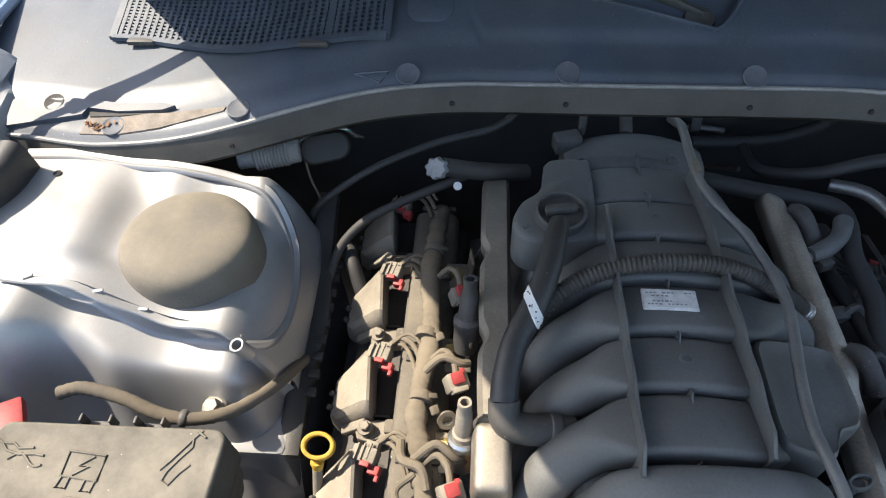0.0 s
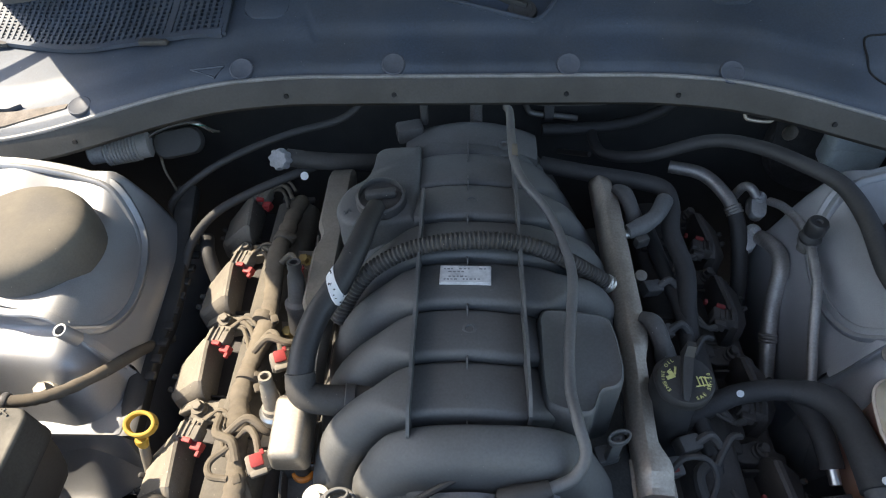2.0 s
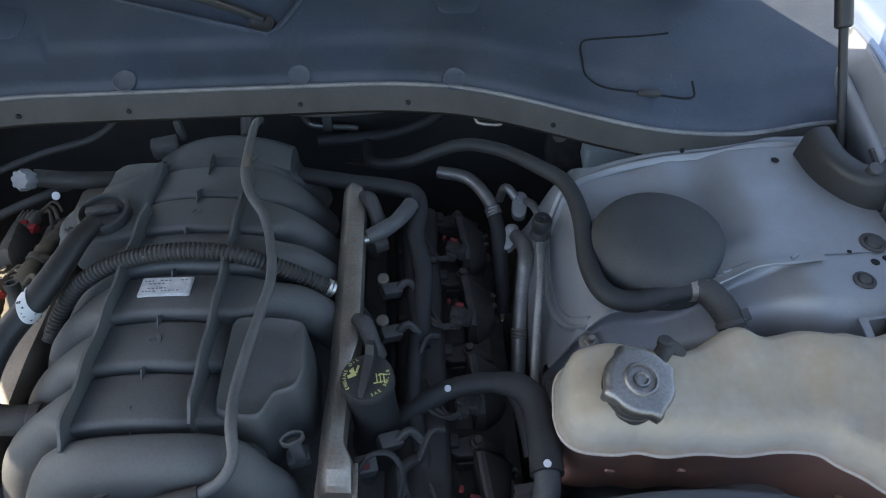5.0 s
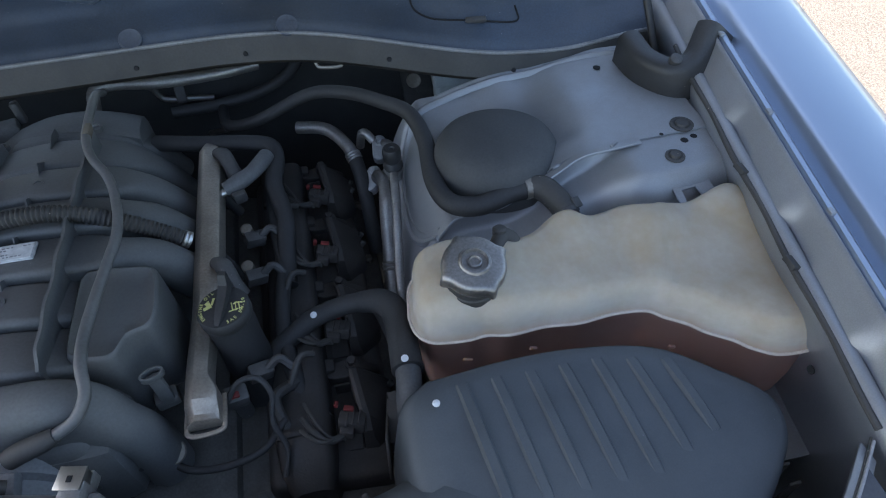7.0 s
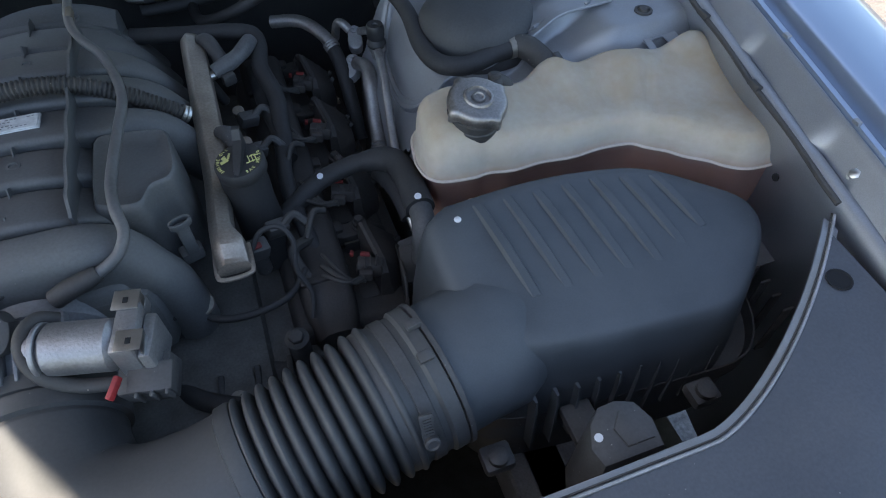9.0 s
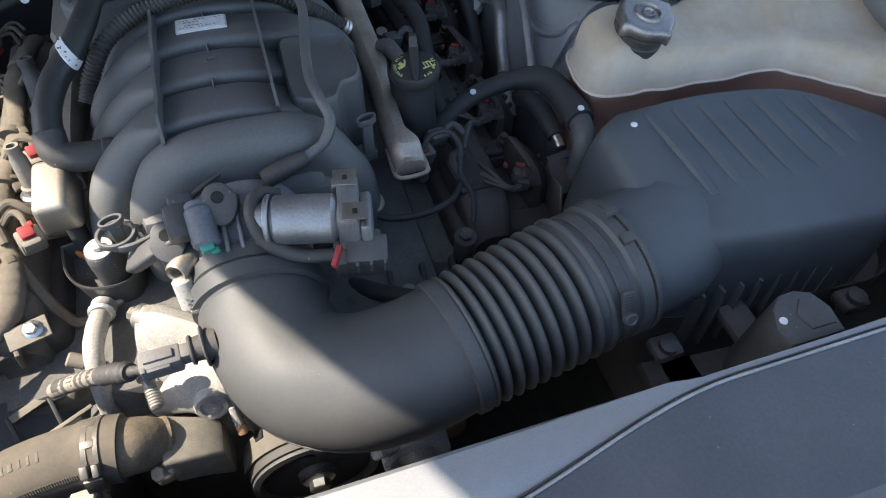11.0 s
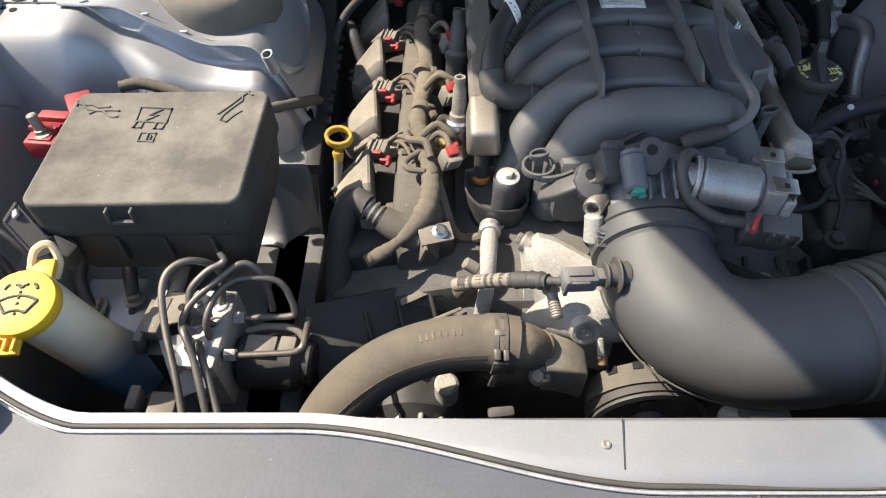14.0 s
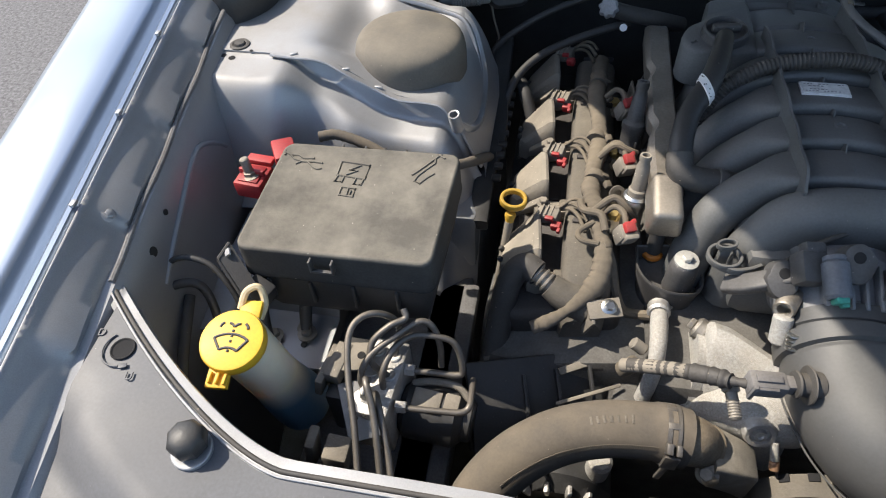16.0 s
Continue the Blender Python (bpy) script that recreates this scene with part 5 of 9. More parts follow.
part("bracket_ear", bm, MANIFOLD, root)


# throttle body
MOTOR = surface("grey aluminium can", (0.36, 0.365, 0.38), 0.40, metal=0.85, var=0.15, bump=0.4, dust=0.22)
root = thing("throttle_body", (0, 0.26, 0.84), "cast grey throttle body with an electric motor", "throttle body")
bm = B()
lathe(bm, (-0.004, 0.305, 0.838), (0, -1, -0.05), [(0.060, 0), (0.060, 0.014), (0.055, 0.018), (0.052, 0.05), (0.050, 0.075)], 40)
box(bm, (-0.004, 0.264, 0.884), (0.066, 0.050, 0.014), 0.004, (16, 0, 0))
TB = surface("grey cast throttle", (0.20, 0.21, 0.23), 0.5, metal=0.4, var=0.15, dust=0.2)
part("housing", bm, TB, root)
for x in (-0.018, -0.006, 0.006, 0.014):
    bm = B()
    box(bm, (x, 0.254, 0.8935), (0.0034, 0.042, 0.012), 0.0012, (20, 0, 0))
    part("casting_rib", bm, TB, root)
for x, y, z in ((-0.067, 0.272, 0.882), (-0.0165, 0.272, 0.913)):
    bm = B()
    slab(bm, [(0.0125 * math.cos(a) * (1.0 if math.sin(a) > 0 else 1.25), 0.0125 * math.sin(a) * (1.0 if math.sin(a) > 0 else 1.9)) for a in (2 * math.pi * k / 28 for k in range(28))], -0.014, 0.006, 0.002, Matrix.Translation((x, y, z)) @ turn(38, 0, 0))
    ear = part("flange_ear", bm, PLASTIC, root)
    bm = B()
    lathe(bm, Matrix.Translation((x, y, z)) @ turn(38, 0, 0) @ Vector((0, 0, 0.0062)), turn(38, 0, 0) @ Vector((0, 0, 1)), [(0.0052, 0.0), (0.0048, 0.0006), (0, 0.0006)], 18)
    part("bolt_hole", bm, VOID, ear)
bm = B()
rod(bm, (0.020, 0.243, 0.905), (0.074, 0.230, 0.904), 0.0205, 36)
rod(bm, (0.006, 0.247, 0.905), (0.022, 0.243, 0.905), 0.0140, 24)
rod(bm, (0.0175, 0.2437, 0.905), (0.0215, 0.2427, 0.905), 0.0212, 36)
part("motor", bm, MOTOR, root, "silver motor can")
bm = B()
box(bm, (0.083, 0.232, 0.897), (0.018, 0.046, 0.050), 0.003, (0, 0, -12))
box(bm, (0.086, 0.260, 0.906), (0.022, 0.012, 0.014), 0.002, (0, 0, -12))
box(bm, (0.096, 0.226, 0.893), (0.010, 0.040, 0.040), 0.003, (0, 0, -12))
part("end_plate", bm, MOTOR, root)
for dy in (0.024, -0.014):
    bm = B()
    box(bm, (0.086, 0.231 + dy, 0.9232), (0.020, 0.018, 0.0016), 0.0006, (0, 0, -12))
    box(bm, (0.0945, 0.2295 + dy, 0.9150), (0.0016, 0.016, 0.016), 0.0006, (0, 0, -12))
    part("spring_clip", bm, ZINC, root)
    bm = B()
    box(bm, (0.086, 0.230 + dy, 0.9244), (0.004, 0.005, 0.0010), 0.0004, (0, 0, -12))
    part("clip_slot", bm, VOID, root)
bm = B()
box(bm, (0.084, 0.214, 0.872), (0.040, 0.032, 0.030), 0.003, (14, 0, -12))
box(bm, (0.090, 0.203, 0.886), (0.034, 0.024, 0.016), 0.002, (14, 0, -12))
for k in range(3):
    box(bm, (0.079 + 0.011 * k, 0.1905 - 0.002 * k, 0.884), (0.0025, 0.004, 0.018), 0.0008, (14, 0, -12))
conn = part("connector", bm, PLASTIC, root)
bm = B()
box(bm, (0.0645, 0.1985, 0.8950), (0.0042, 0.018, 0.0075), 0.001, (14, 0, -30))
part("locking_tab", bm, RED, conn, "red locking tab")
bm = B()
rod(bm, (-0.0345, 0.268, 0.911), (-0.0320, 0.236, 0.897), 0.0112, 22)
rod(bm, (-0.0350, 0.272, 0.9125), (-0.0345, 0.267, 0.9105), 0.0095, 22)
part("pressure_sensor", bm, surface("blue grey sensor plastic", (0.085, 0.10, 0.125), 0.45, dust=0.25, dust_scale=40), root, "blue grey pressure sensor")
bm = B()
box(bm, (-0.050, 0.268, 0.897), (0.026, 0.030, 0.022), 0.004, (25, 10, 10))
box(bm, (-0.048, 0.284, 0.906), (0.020, 0.012, 0.014), 0.003, (25, 10, 10))
part("sensor_plug_housing", bm, PLASTIC, root)
bm = B()
sweep(bm, spline([(-0.052, 0.272, 0.884), (-0.066, 0.271, 0.878), (-0.082, 0.270, 0.870), (-0.094, 0.273, 0.860), (-0.106, 0.282, 0.846)], 6), lambda s, i: rrect(0.020, 0.011, 0.003, 3))
part("flange_arm", bm, PLASTIC, root)
bm = B()
box(bm, (-0.0318, 0.2335, 0.8985), (0.011, 0.006, 0.013), 0.002, (25, 0, 10))
box(bm, (-0.0270, 0.2335, 0.8945), (0.007, 0.006, 0.007), 0.0015, (25, 0, 10))
part("sensor_clip", bm, GREEN, root, "teal green clip")
bm = B()
tube(bm, [(0.030, 0.268, 0.906), (0.018, 0.266, 0.915), (0.0085, 0.252, 0.917), (0.0075, 0.236, 0.909), (0.016, 0.224, 0.896), (0.038, 0.216, 0.884), (0.066, 0.212, 0.880)], 0.0058, 8, 10)
part("motor_lead", bm, RUBBER, root)
bm = B()
lathe(bm, (-0.0625, 0.247, 0.866), (-0.55, -1, 0.25), [(0.010, -0.02), (0.010, 0.006), (0.0085, 0.008), (0.006, 0.007), (0.006, -0.005), (0, -0.005)], 20)
part("vacuum_port", bm, STEEL, root)
bm = B()
rod(bm, (-0.0635, 0.240, 0.862), (-0.0625, 0.226, 0.836), 0.0090, 18)
part("corroded_stub", bm, CAST, root, "tan corroded pipe stub")
bm = B()
for k in range(4):
    lathe(bm, Vector((-0.0565, 0.2215, 0.858)) + Vector((0.0003, -0.0022, -0.0036)) * k, (0.1, -0.5, -0.8), [(0.0050, -0.0012), (0.0066, -0.0008), (0.0066, 0.0008), (0.0050, 0.0012)], 16)
part("spring_fitting", bm, ZINC, root)


# intake duct: elbow, bellows and clamp
root = thing("intake_duct", (0.1, 0.14, 0.80), "black rubber intake elbow with bellows and steel clamp", "intake duct")
DUCT = surface("grey black duct rubber", (0.050, 0.052, 0.054), 0.42, dust=0.26, dust_color=(0.24, 0.22, 0.19), scale=12, dust_scale=7, var=0.14, bump=0.04, specks=0.01)
bm = B()
path = spline([(-0.004, 0.248, 0.836), (-0.005, 0.222, 0.832), (-0.002, 0.185, 0.828), (0.016, 0.145, 0.824), (0.056, 0.124, 0.822), (0.105, 0.122, 0.824), (0.152, 0.130, 0.828)], 22)
def elbow(s, i):
    r = 0.0545
    if s < 0.014:
        r = 0.0562
    elif s < 0.018:
        r = 0.0540
    elif s < 0.034:
        r = 0.0585
    elif s < 0.038:
        r = 0.0535
    r += 0.003 * smooth01((s - 0.10) / 0.1)
    return circle(r, 40)
sweep(bm, path, elbow)
part("elbow", bm, DUCT, root)
bm = B()
a, b = Vector((0.146, 0.1285, 0.8275)), Vector((0.266, 0.1508, 0.8362))
folds = 10
path_b = [a.lerp(b, i / 108) for i in range(109)]
wide = Vector(b - a).normalized()
lathe(bm, a, wide, [(0.056, -0.012), (0.0605, -0.010), (0.0612, -0.002), (0.060, 0.002), (0.052, 0.004)], 48)
def fold(s, i):
    k = (i / 108) ** 0.92 * folds
    return circle(0.0610 + 0.0050 * (i / 108) - 0.0135 * (1 - abs(math.sin(math.pi * k)) ** 0.7), 48)
sweep(bm, path_b, fold)
part("bellows", bm, DUCT, root)
ax = Vector((0.98, 0.185, 0.06)).normalized()
bm = B()
lathe(bm, (0.252, 0.148, 0.835), ax, [(0.058, -0.01), (0.0625, 0.0), (0.0635, 0.01), (0.0615, 0.014), (0.0615, 0.034), (0.0645, 0.037), (0.0645, 0.048), (0.06, 0.05)], 44)
part("cuff", bm, DUCT, root)
bm = B()
lathe(bm, (0.2685, 0.1512, 0.836), ax, [(0.0622, 0.0), (0.0631, 0.001), (0.0631, 0.011), (0.0622, 0.012)], 44)
part("hose_clamp", bm, PLASTIC, root, "dark worm-drive clamp")
bm = B()
w = Vector((0.0, -0.87, 0.44))
u = Vector((0.0, -0.44, -0.90))
m = Matrix.Translation((0.2765, 0.0915, 0.8680)) @ Matrix(((1, 0, 0), (0, u.y, w.y), (0, u.z, w.z))).to_4x4() @ Matrix.Scale(0.78, 4)
slab(bm, rrect(0.014, 0.030, 0.002), -0.001, 0.0022, 0.0006, m @ Matrix.Translation((0, -0.016, 0)))
for k in range(6):
    slab(bm, rrect(0.0085, 0.0014, 0.0005), 0.0022, 0.0034, 0, m @ Matrix.Translation((0, -0.026 + 0.0034 * k, 0)))
lathe(bm, m @ Vector((0.001, 0.002, 0)), w, [(0.0055, -0.001), (0.0062, 0.002), (0.0062, 0.005), (0.0045, 0.006), (0.0036, 0.0048), (0, 0.0048)], 16)
part("clamp_screw", bm, PLASTIC, root)
# moulding line along the elbow's lower side
bm = B()
line = []
for i, p in enumerate(path[26:]):
    a, b = path[26:][max(i - 1, 0)], path[26:][min(i + 1, len(path) - 27)]
    w = (b - a).normalized()
    side_way = w.cross(Vector((0, 0, 1))).normalized()
    line.append(p + (side_way * 0.85 + Vector((0, 0, -0.53))) * 0.0573)
sweep(bm, line, lambda s, i: circle(0.0010, 6))
part("mould_line", bm, DUCT, root)
# air temperature sensor in its grommet
sens = thing("air_temperature_sensor", (-0.08, 0.19, 0.83), "grey air temperature sensor plugged into the intake elbow", "sensor")
bm = B()
lathe(bm, (-0.050, 0.1735, 0.8545), (-1, -0.10, 0.04), [(0.0125, -0.008), (0.0125, 0.0005), (0.0165, 0.0012), (0.0172, 0.0020), (0.0165, 0.0030), (0.0105, 0.0040), (0.0100, 0.0100), (0.0120, 0.0110), (0.0124, 0.0120), (0.0116, 0.0135), (0.009, 0.014)], 30)
part("grommet", bm, RUBBER, sens)
bm = B()
box(bm, (-0.086, 0.170, 0.853), (0.032, 0.018, 0.018), 0.003, (0, 4, 5))
box(bm, (-0.068, 0.172, 0.853), (0.012, 0.013, 0.013), 0.002, (0, 4, 5))
box(bm, (-0.088, 0.161, 0.856), (0.020, 0.004, 0.010), 0.001, (0, 4, 5))
box(bm, (-0.098, 0.1605, 0.853), (0.004, 0.005, 0.020), 0.001, (0, 4, 5))
box(bm, (-0.086, 0.170, 0.863), (0.022, 0.008, 0.003), 0.001, (0, 4, 5))
part("connector", bm, surface("grey connector plastic", (0.12, 0.12, 0.125), 0.5, dust=0.3), sens)
bm = B()
path = spline([(-0.100, 0.169, 0.851), (-0.118, 0.176, 0.842), (-0.136, 0.187, 0.828), (-0.160, 0.199, 0.810), (-0.190, 0.210, 0.790)], 10)
sweep(bm, path, lambda s, i: circle(0.0042 + 0.0030 * smooth01((s - 0.012) / 0.010) + 0.0005 * math.sin(s * 700), 11))
part("lead", bm, RUBBER, sens)
bm = B()
path = spline([(-0.138, 0.188, 0.827), (-0.160, 0.199, 0.810), (-0.182, 0.207, 0.795), (-0.196, 0.212, 0.784)], 12)
sweep(bm, path, lambda s, i: circle(0.0068 + 0.0009 * noise.noise(Vector((s * 130, 3, 1))) + 0.0007 * ((s * 80) % 1.0), 14))
part("sleeve", bm, COIL, sens, "dusty tan sleeve")
bm = B()
path = spline([(-0.112, 0.173, 0.845), (-0.124, 0.180, 0.838), (-0.142, 0.190, 0.824)], 14)
sweep(bm, path, lambda s, i: circle(0.0076 + 0.0016 * noise.noise(Vector((s * 190, 9, 1))) + 0.0014 * ((s * 110) % 1.0), 12))
part("tape_wrap", bm, RUBBER, sens, "black tape wrap")


# ---- air box ----
root = thing("air_box", (0.49, 0.19, 0.72), "black plastic air filter box with a ribbed lid", "air filter box")
def airbox_ring(k, z, tilt=1.0, cut=True):
    corner = [(0.646, 0.214), (0.646, 0.184), (0.626, 0.158), (0.594, 0.130), (0.562, 0.111)] if cut else [(0.638, 0.210), (0.641, 0.165), (0.620, 0.124), (0.585, 0.108)]
    base = [(0.352, 0.286), (0.43, 0.293), (0.50, 0.291), (0.565, 0.278), (0.612, 0.246), *corner, (0.50, 0.112), (0.42, 0.118), (0.365, 0.128), (0.340, 0.150), (0.330, 0.190), (0.328, 0.235), (0.332, 0.270)]
    c = (0.49, 0.20)
    pts = spline([*[(x, y, 0) for x, y in base], (base[0][0], base[0][1], 0)], 5)[:-1]
    out = []
    for p in pts:
        x, y = c[0] + (p.x - c[0]) * k, c[1] + (p.y - c[1]) * k
        zz = z + tilt * (-0.055 * (x - 0.36) - 0.00 + 0.08 * (y - 0.28)) if tilt else z
        out.append(Vector((x, y, zz)))
    return out
bm = B()
skin(bm, [airbox_ring(1.095, 0.735, 0.2), airbox_ring(1.092, 0.740, 0.2), airbox_ring(1.07, 0.806, 0.4), airbox_ring(1.052, 0.83, 0.6), airbox_ring(1.02, 0.870), airbox_ring(0.995, 0.888), airbox_ring(0.965, 0.898), airbox_ring(0.92, 0.9025), airbox_ring(0.80, 0.9045), airbox_ring(0.4, 0.906)])
lid = part("lid", bm, AIRBOX, root, sharp=50)
for k in range(7):
    bm = B()
    x0 = 0.385 + 0.030 * k
    rings = []
    for t in span(0, 1, 12):
        y = 0.272 - 0.006 * max(0, k - 4) - (0.105 - 0.018 * max(0, k - 4)) * t
        x = x0 + 0.012 * t
        z = 0.9045 - 0.055 * (x - 0.36) + 0.08 * (y - 0.28) + 0.0005
        h = 0.0042 * math.sin(math.pi * min(1, max(0.0, t * 0.96 + 0.02))) ** 0.6
        rings.append([Vector((x + a, y, z + b)) for a, b in ((-0.008, -0.003), (-0.0035, h), (0.0035, h), (0.008, -0.003))])
    skin(bm, rings)
    part("lid_rib", bm, AIRBOX, lid)
bm = B()
skin(bm, [airbox_ring(k, z, t, False) for k, z, t in ((1.02, 0.66, 0), (1.03, 0.72, 0), (1.05, 0.753, 0.3), (1.085, 0.754, 0.3), (1.085, 0.781, 0.3), (1.07, 0.782, 0.3), (1.05, 0.768, 0.3))])
part("lower_box", bm, PLASTIC, root, sharp=40)
for k in range(8):
    y = 0.125 + 0.018 * k
    bm = B()
    box(bm, (0.668, y, 0.755), (0.012, 0.003, 0.080), 0.001)
    part("box_rib", bm, PLASTIC, root)
for x, y in ((0.334, 0.086), (0.535, 0.078), (0.345, 0.305), (0.660, 0.255)):
    bm = B()
    box(bm, (x, y, 0.790), (0.028, 0.024, 0.014), 0.004)
    lathe(bm, (x, y - 0.002, 0.795), (0, 0, 1), [(0.009, 0), (0.009, 0.008), (0.006, 0.010), (0, 0.010)], 16)
    part("screw_tab", bm, PLASTIC, root)
# fine upright ribs on the lid's skirt
for k in range(10):
    x = 0.378 + 0.0205 * k
    bm = B()
    rings = [[Vector((x + a, y, z)) for a in (-0.0011, 0.0011)] + [Vector((x + a, y + 0.012, z)) for a in (0.0022, -0.0022)] for y, z in ((0.0995, 0.738), (0.1018, 0.775), (0.1050, 0.812), (0.1080, 0.823))]
    skin(bm, rings)
    part("skirt_rib", bm, AIRBOX, lid)
# outlet neck towards the duct
bm = B()
lathe(bm, (0.292, 0.1555, 0.8375), ax, [(0.059, 0), (0.0615, 0.004), (0.0600, 0.010), (0.0600, 0.03), (0.062, 0.07), (0.05, 0.10)], 44)
part("outlet_neck", bm, AIRBOX, root)
bm = B()
lathe(bm, (0.300, 0.157, 0.838), ax, [(0.0615, 0), (0.0655, 0.001), (0.0655, 0.005), (0.0615, 0.006)], 44)
for a in (-10, 14):
    box(bm, Vector((0.289, 0.150, 0.8375)) + Vector((0, 0.0655 * math.sin(radians(a)), 0.0655 * math.cos(radians(a)))) * 1.12, (0.012, 0.009, 0.005), 0.001, (-a, 0, 10))
part("neck_collar", bm, PLASTIC, root)
bm = B()
lathe(bm, (0.3605, 0.2575, 0.9068), (0, 0, 1), [(0.0032, 0), (0.0032, 0.0012), (0.0022, 0.0018), (0, 0.002)], 14)
part("paint_dot", bm, WHITE, root, "white paint dot")
# scoop bracket in front of the box
root = thing("air_scoop_bracket", (0.415, 0.05, 0.77), "black plastic air scoop bracket with white dot", "bracket")
bm = B()
slab(bm, [(0.386, 0.024), (0.382, 0.042), (0.392, 0.064), (0.407, 0.076), (0.424, 0.077), (0.441, 0.070), (0.449, 0.050), (0.446, 0.024)][::-1], 0.766, 0.8665, 0.004, None, 0.86)
part("bracket_body", bm, PLASTIC, root)
bm = B()
slab(bm, [(0.414, 0.036), (0.410, 0.052), (0.421, 0.064), (0.434, 0.058), (0.437, 0.036)][::-1], 0.866, 0.8685, 0.002)
part("raised_pad", bm, PLASTIC, root)
bm = B()
box(bm, (0.420, 0.088, 0.785), (0.030, 0.045, 0.012), 0.003)
part("arm", bm, PLASTIC, root)
bm = B()
lathe(bm, (0.3965, 0.050, 0.8662), (-0.15, -0.1, 1), [(0.0034, 0), (0.0034, 0.001), (0, 0.0016)], 12)
part("paint_dot", bm, WHITE, root, "white paint dot")


# ---- coolant reservoir ----
def tank_material():
    """Yellowed translucent plastic; pink coolant shows below its level, toned darker for shade."""
    m = surface("yellowed translucent tank", (0.50, 0.462, 0.405), 0.34, var=0.08, scale=9, grain=120, bump=0.02, dust=1.0, dust_color=(0.37, 0.275, 0.17), dust_scale=12, spec=0.4)
    nt = m.node_tree
    b = nt.nodes["Principled BSDF"]
    src = b.inputs["Base Color"].links[0].from_socket
    pos = nt.nodes.new("ShaderNodeTexCoord")
    sep = nt.nodes.new("ShaderNodeSeparateXYZ")
    nt.links.new(pos.outputs["Object"], sep.inputs[0])
    lev = nt.nodes.new("ShaderNodeMapRange")
    lev.inputs["From Min"].default_value, lev.inputs["From Max"].default_value = 0.862, 0.882
    nt.links.new(sep.outputs["Z"], lev.inputs["Value"])
    mix = nt.nodes.new("ShaderNodeMix")
    mix.data_type = "RGBA"
    mix.inputs[6].default_value = (0.47, 0.265, 0.21, 1)
    nt.links.new(lev.outputs["Result"], mix.inputs[0])
    nt.links.new(src, mix.inputs[7])
    nt.links.new(mix.outputs[2], b.inputs["Base Color"])
    b.inputs["Subsurface Weight"].default_value = 0.25
    b.inputs["Subsurface Radius"].default_value = (0.02, 0.012, 0.006)
    b.inputs["Subsurface Scale"].default_value = 0.6
    return m


TANK = tank_material()
root = thing("coolant_reservoir", (0.55, 0.35, 0.78), "yellowed translucent coolant reservoir with pink coolant", "coolant reservoir")
shape = [(0.360, 0.367), (0.363, 0.349), (0.375, 0.337), (0.404, 0.332), (0.424, 0.333), (0.447, 0.328), (0.480, 0.329), (0.513, 0.325), (0.547, 0.327), (0.579, 0.323), (0.594, 0.311), (0.611, 0.299), (0.624, 0.286), (0.643, 0.273), (0.655, 0.261), (0.671, 0.251), (0.689, 0.248), (0.708, 0.249), (0.721, 0.260), (0.723, 0.284), (0.722, 0.310), (0.727, 0.345), (0.731, 0.393), (0.728, 0.415), (0.713, 0.427), (0.695, 0.427), (0.662, 0.417), (0.641, 0.419), (0.625, 0.422), (0.611, 0.419), (0.587, 0.425), (0.566, 0.424), (0.550, 0.421), (0.536, 0.429), (0.520, 0.429), (0.503, 0.421), (0.480, 0.411), (0.455, 0.408), (0.420, 0.416), (0.385, 0.416), (0.367, 0.402)]
def tank_ring(inset, z, wave=0.0):
    pts = spline([*[(x, y, 0) for x, y in shape], (*shape[0], 0)], 5)[:-1]
    out = []
    n = len(pts)
    for i, p in enumerate(pts):
        w = (pts[(i + 1) % n] - pts[i - 1]).normalized()
        q = p + Vector((-w.y, w.x, 0)) * inset
        lift = 0.016 * smooth01((q.y - 0.33) / 0.08) * smooth01((z - 0.87) / 0.03)
        out.append(Vector((q.x, q.y, z + lift - 0.02 * max(0, q.x - 0.6) + wave * math.sin(q.x * 85))))
    return out
bm = B()
rings = [tank_ring(0.014, 0.760), tank_ring(0.008, 0.780), tank_ring(0.004, 0.82), tank_ring(0.003, 0.872), tank_ring(-0.0015, 0.8745), tank_ring(-0.002, 0.878), tank_ring(0.0015, 0.8805), tank_ring(0.0025, 0.890), tank_ring(0.0045, 0.8985, 0.0006), tank_ring(0.0080, 0.9048, 0.001), tank_ring(0.0120, 0.9080, 0.0015), tank_ring(0.0155, 0.9092, 0.0015)]
vs = skin(bm, rings, caps=False)
bm.faces.new(vs[0][::-1])
fill = [g for g in bmesh.ops.triangle_fill(bm, edges=[e for e in bm.edges if e.is_boundary], use_beauty=True)["geom"] if isinstance(g, bmesh.types.BMEdge)]
inner = [g for g in fill if len(g.link_faces) == 2 and not any(len(f.verts) == 4 for f in g.link_faces)]
bmesh.ops.subdivide_edges(bm, edges=inner, cuts=4, use_grid_fill=True)
# blown plastic: soft humps and hollows in the top
for v in bm.verts:
    k = smooth01((v.co.z - 0.893) / 0.012)
    if k > 0:
        h = 0.0045 * noise.noise(Vector((v.co.x * 17, v.co.y * 21, 2.0))) + 0.0022 * noise.noise(Vector((v.co.x * 45, v.co.y * 40, 5.0)))
        for x, y, r, a in ((0.408, 0.372, 0.046, 0.015), (0.520, 0.412, 0.020, 0.007), (0.600, 0.400, 0.028, 0.004), (0.690, 0.405, 0.030, 0.004), (0.560, 0.360, 0.030, -0.004), (0.655, 0.330, 0.035, -0.003), (0.385, 0.365, 0.020, 0.003)):
            h += a * math.exp(-((v.co.x - x) ** 2 + (v.co.y - y) ** 2) / r ** 2)
        v.co.z += k * h
part("tank", bm, TANK, root, sharp=60)
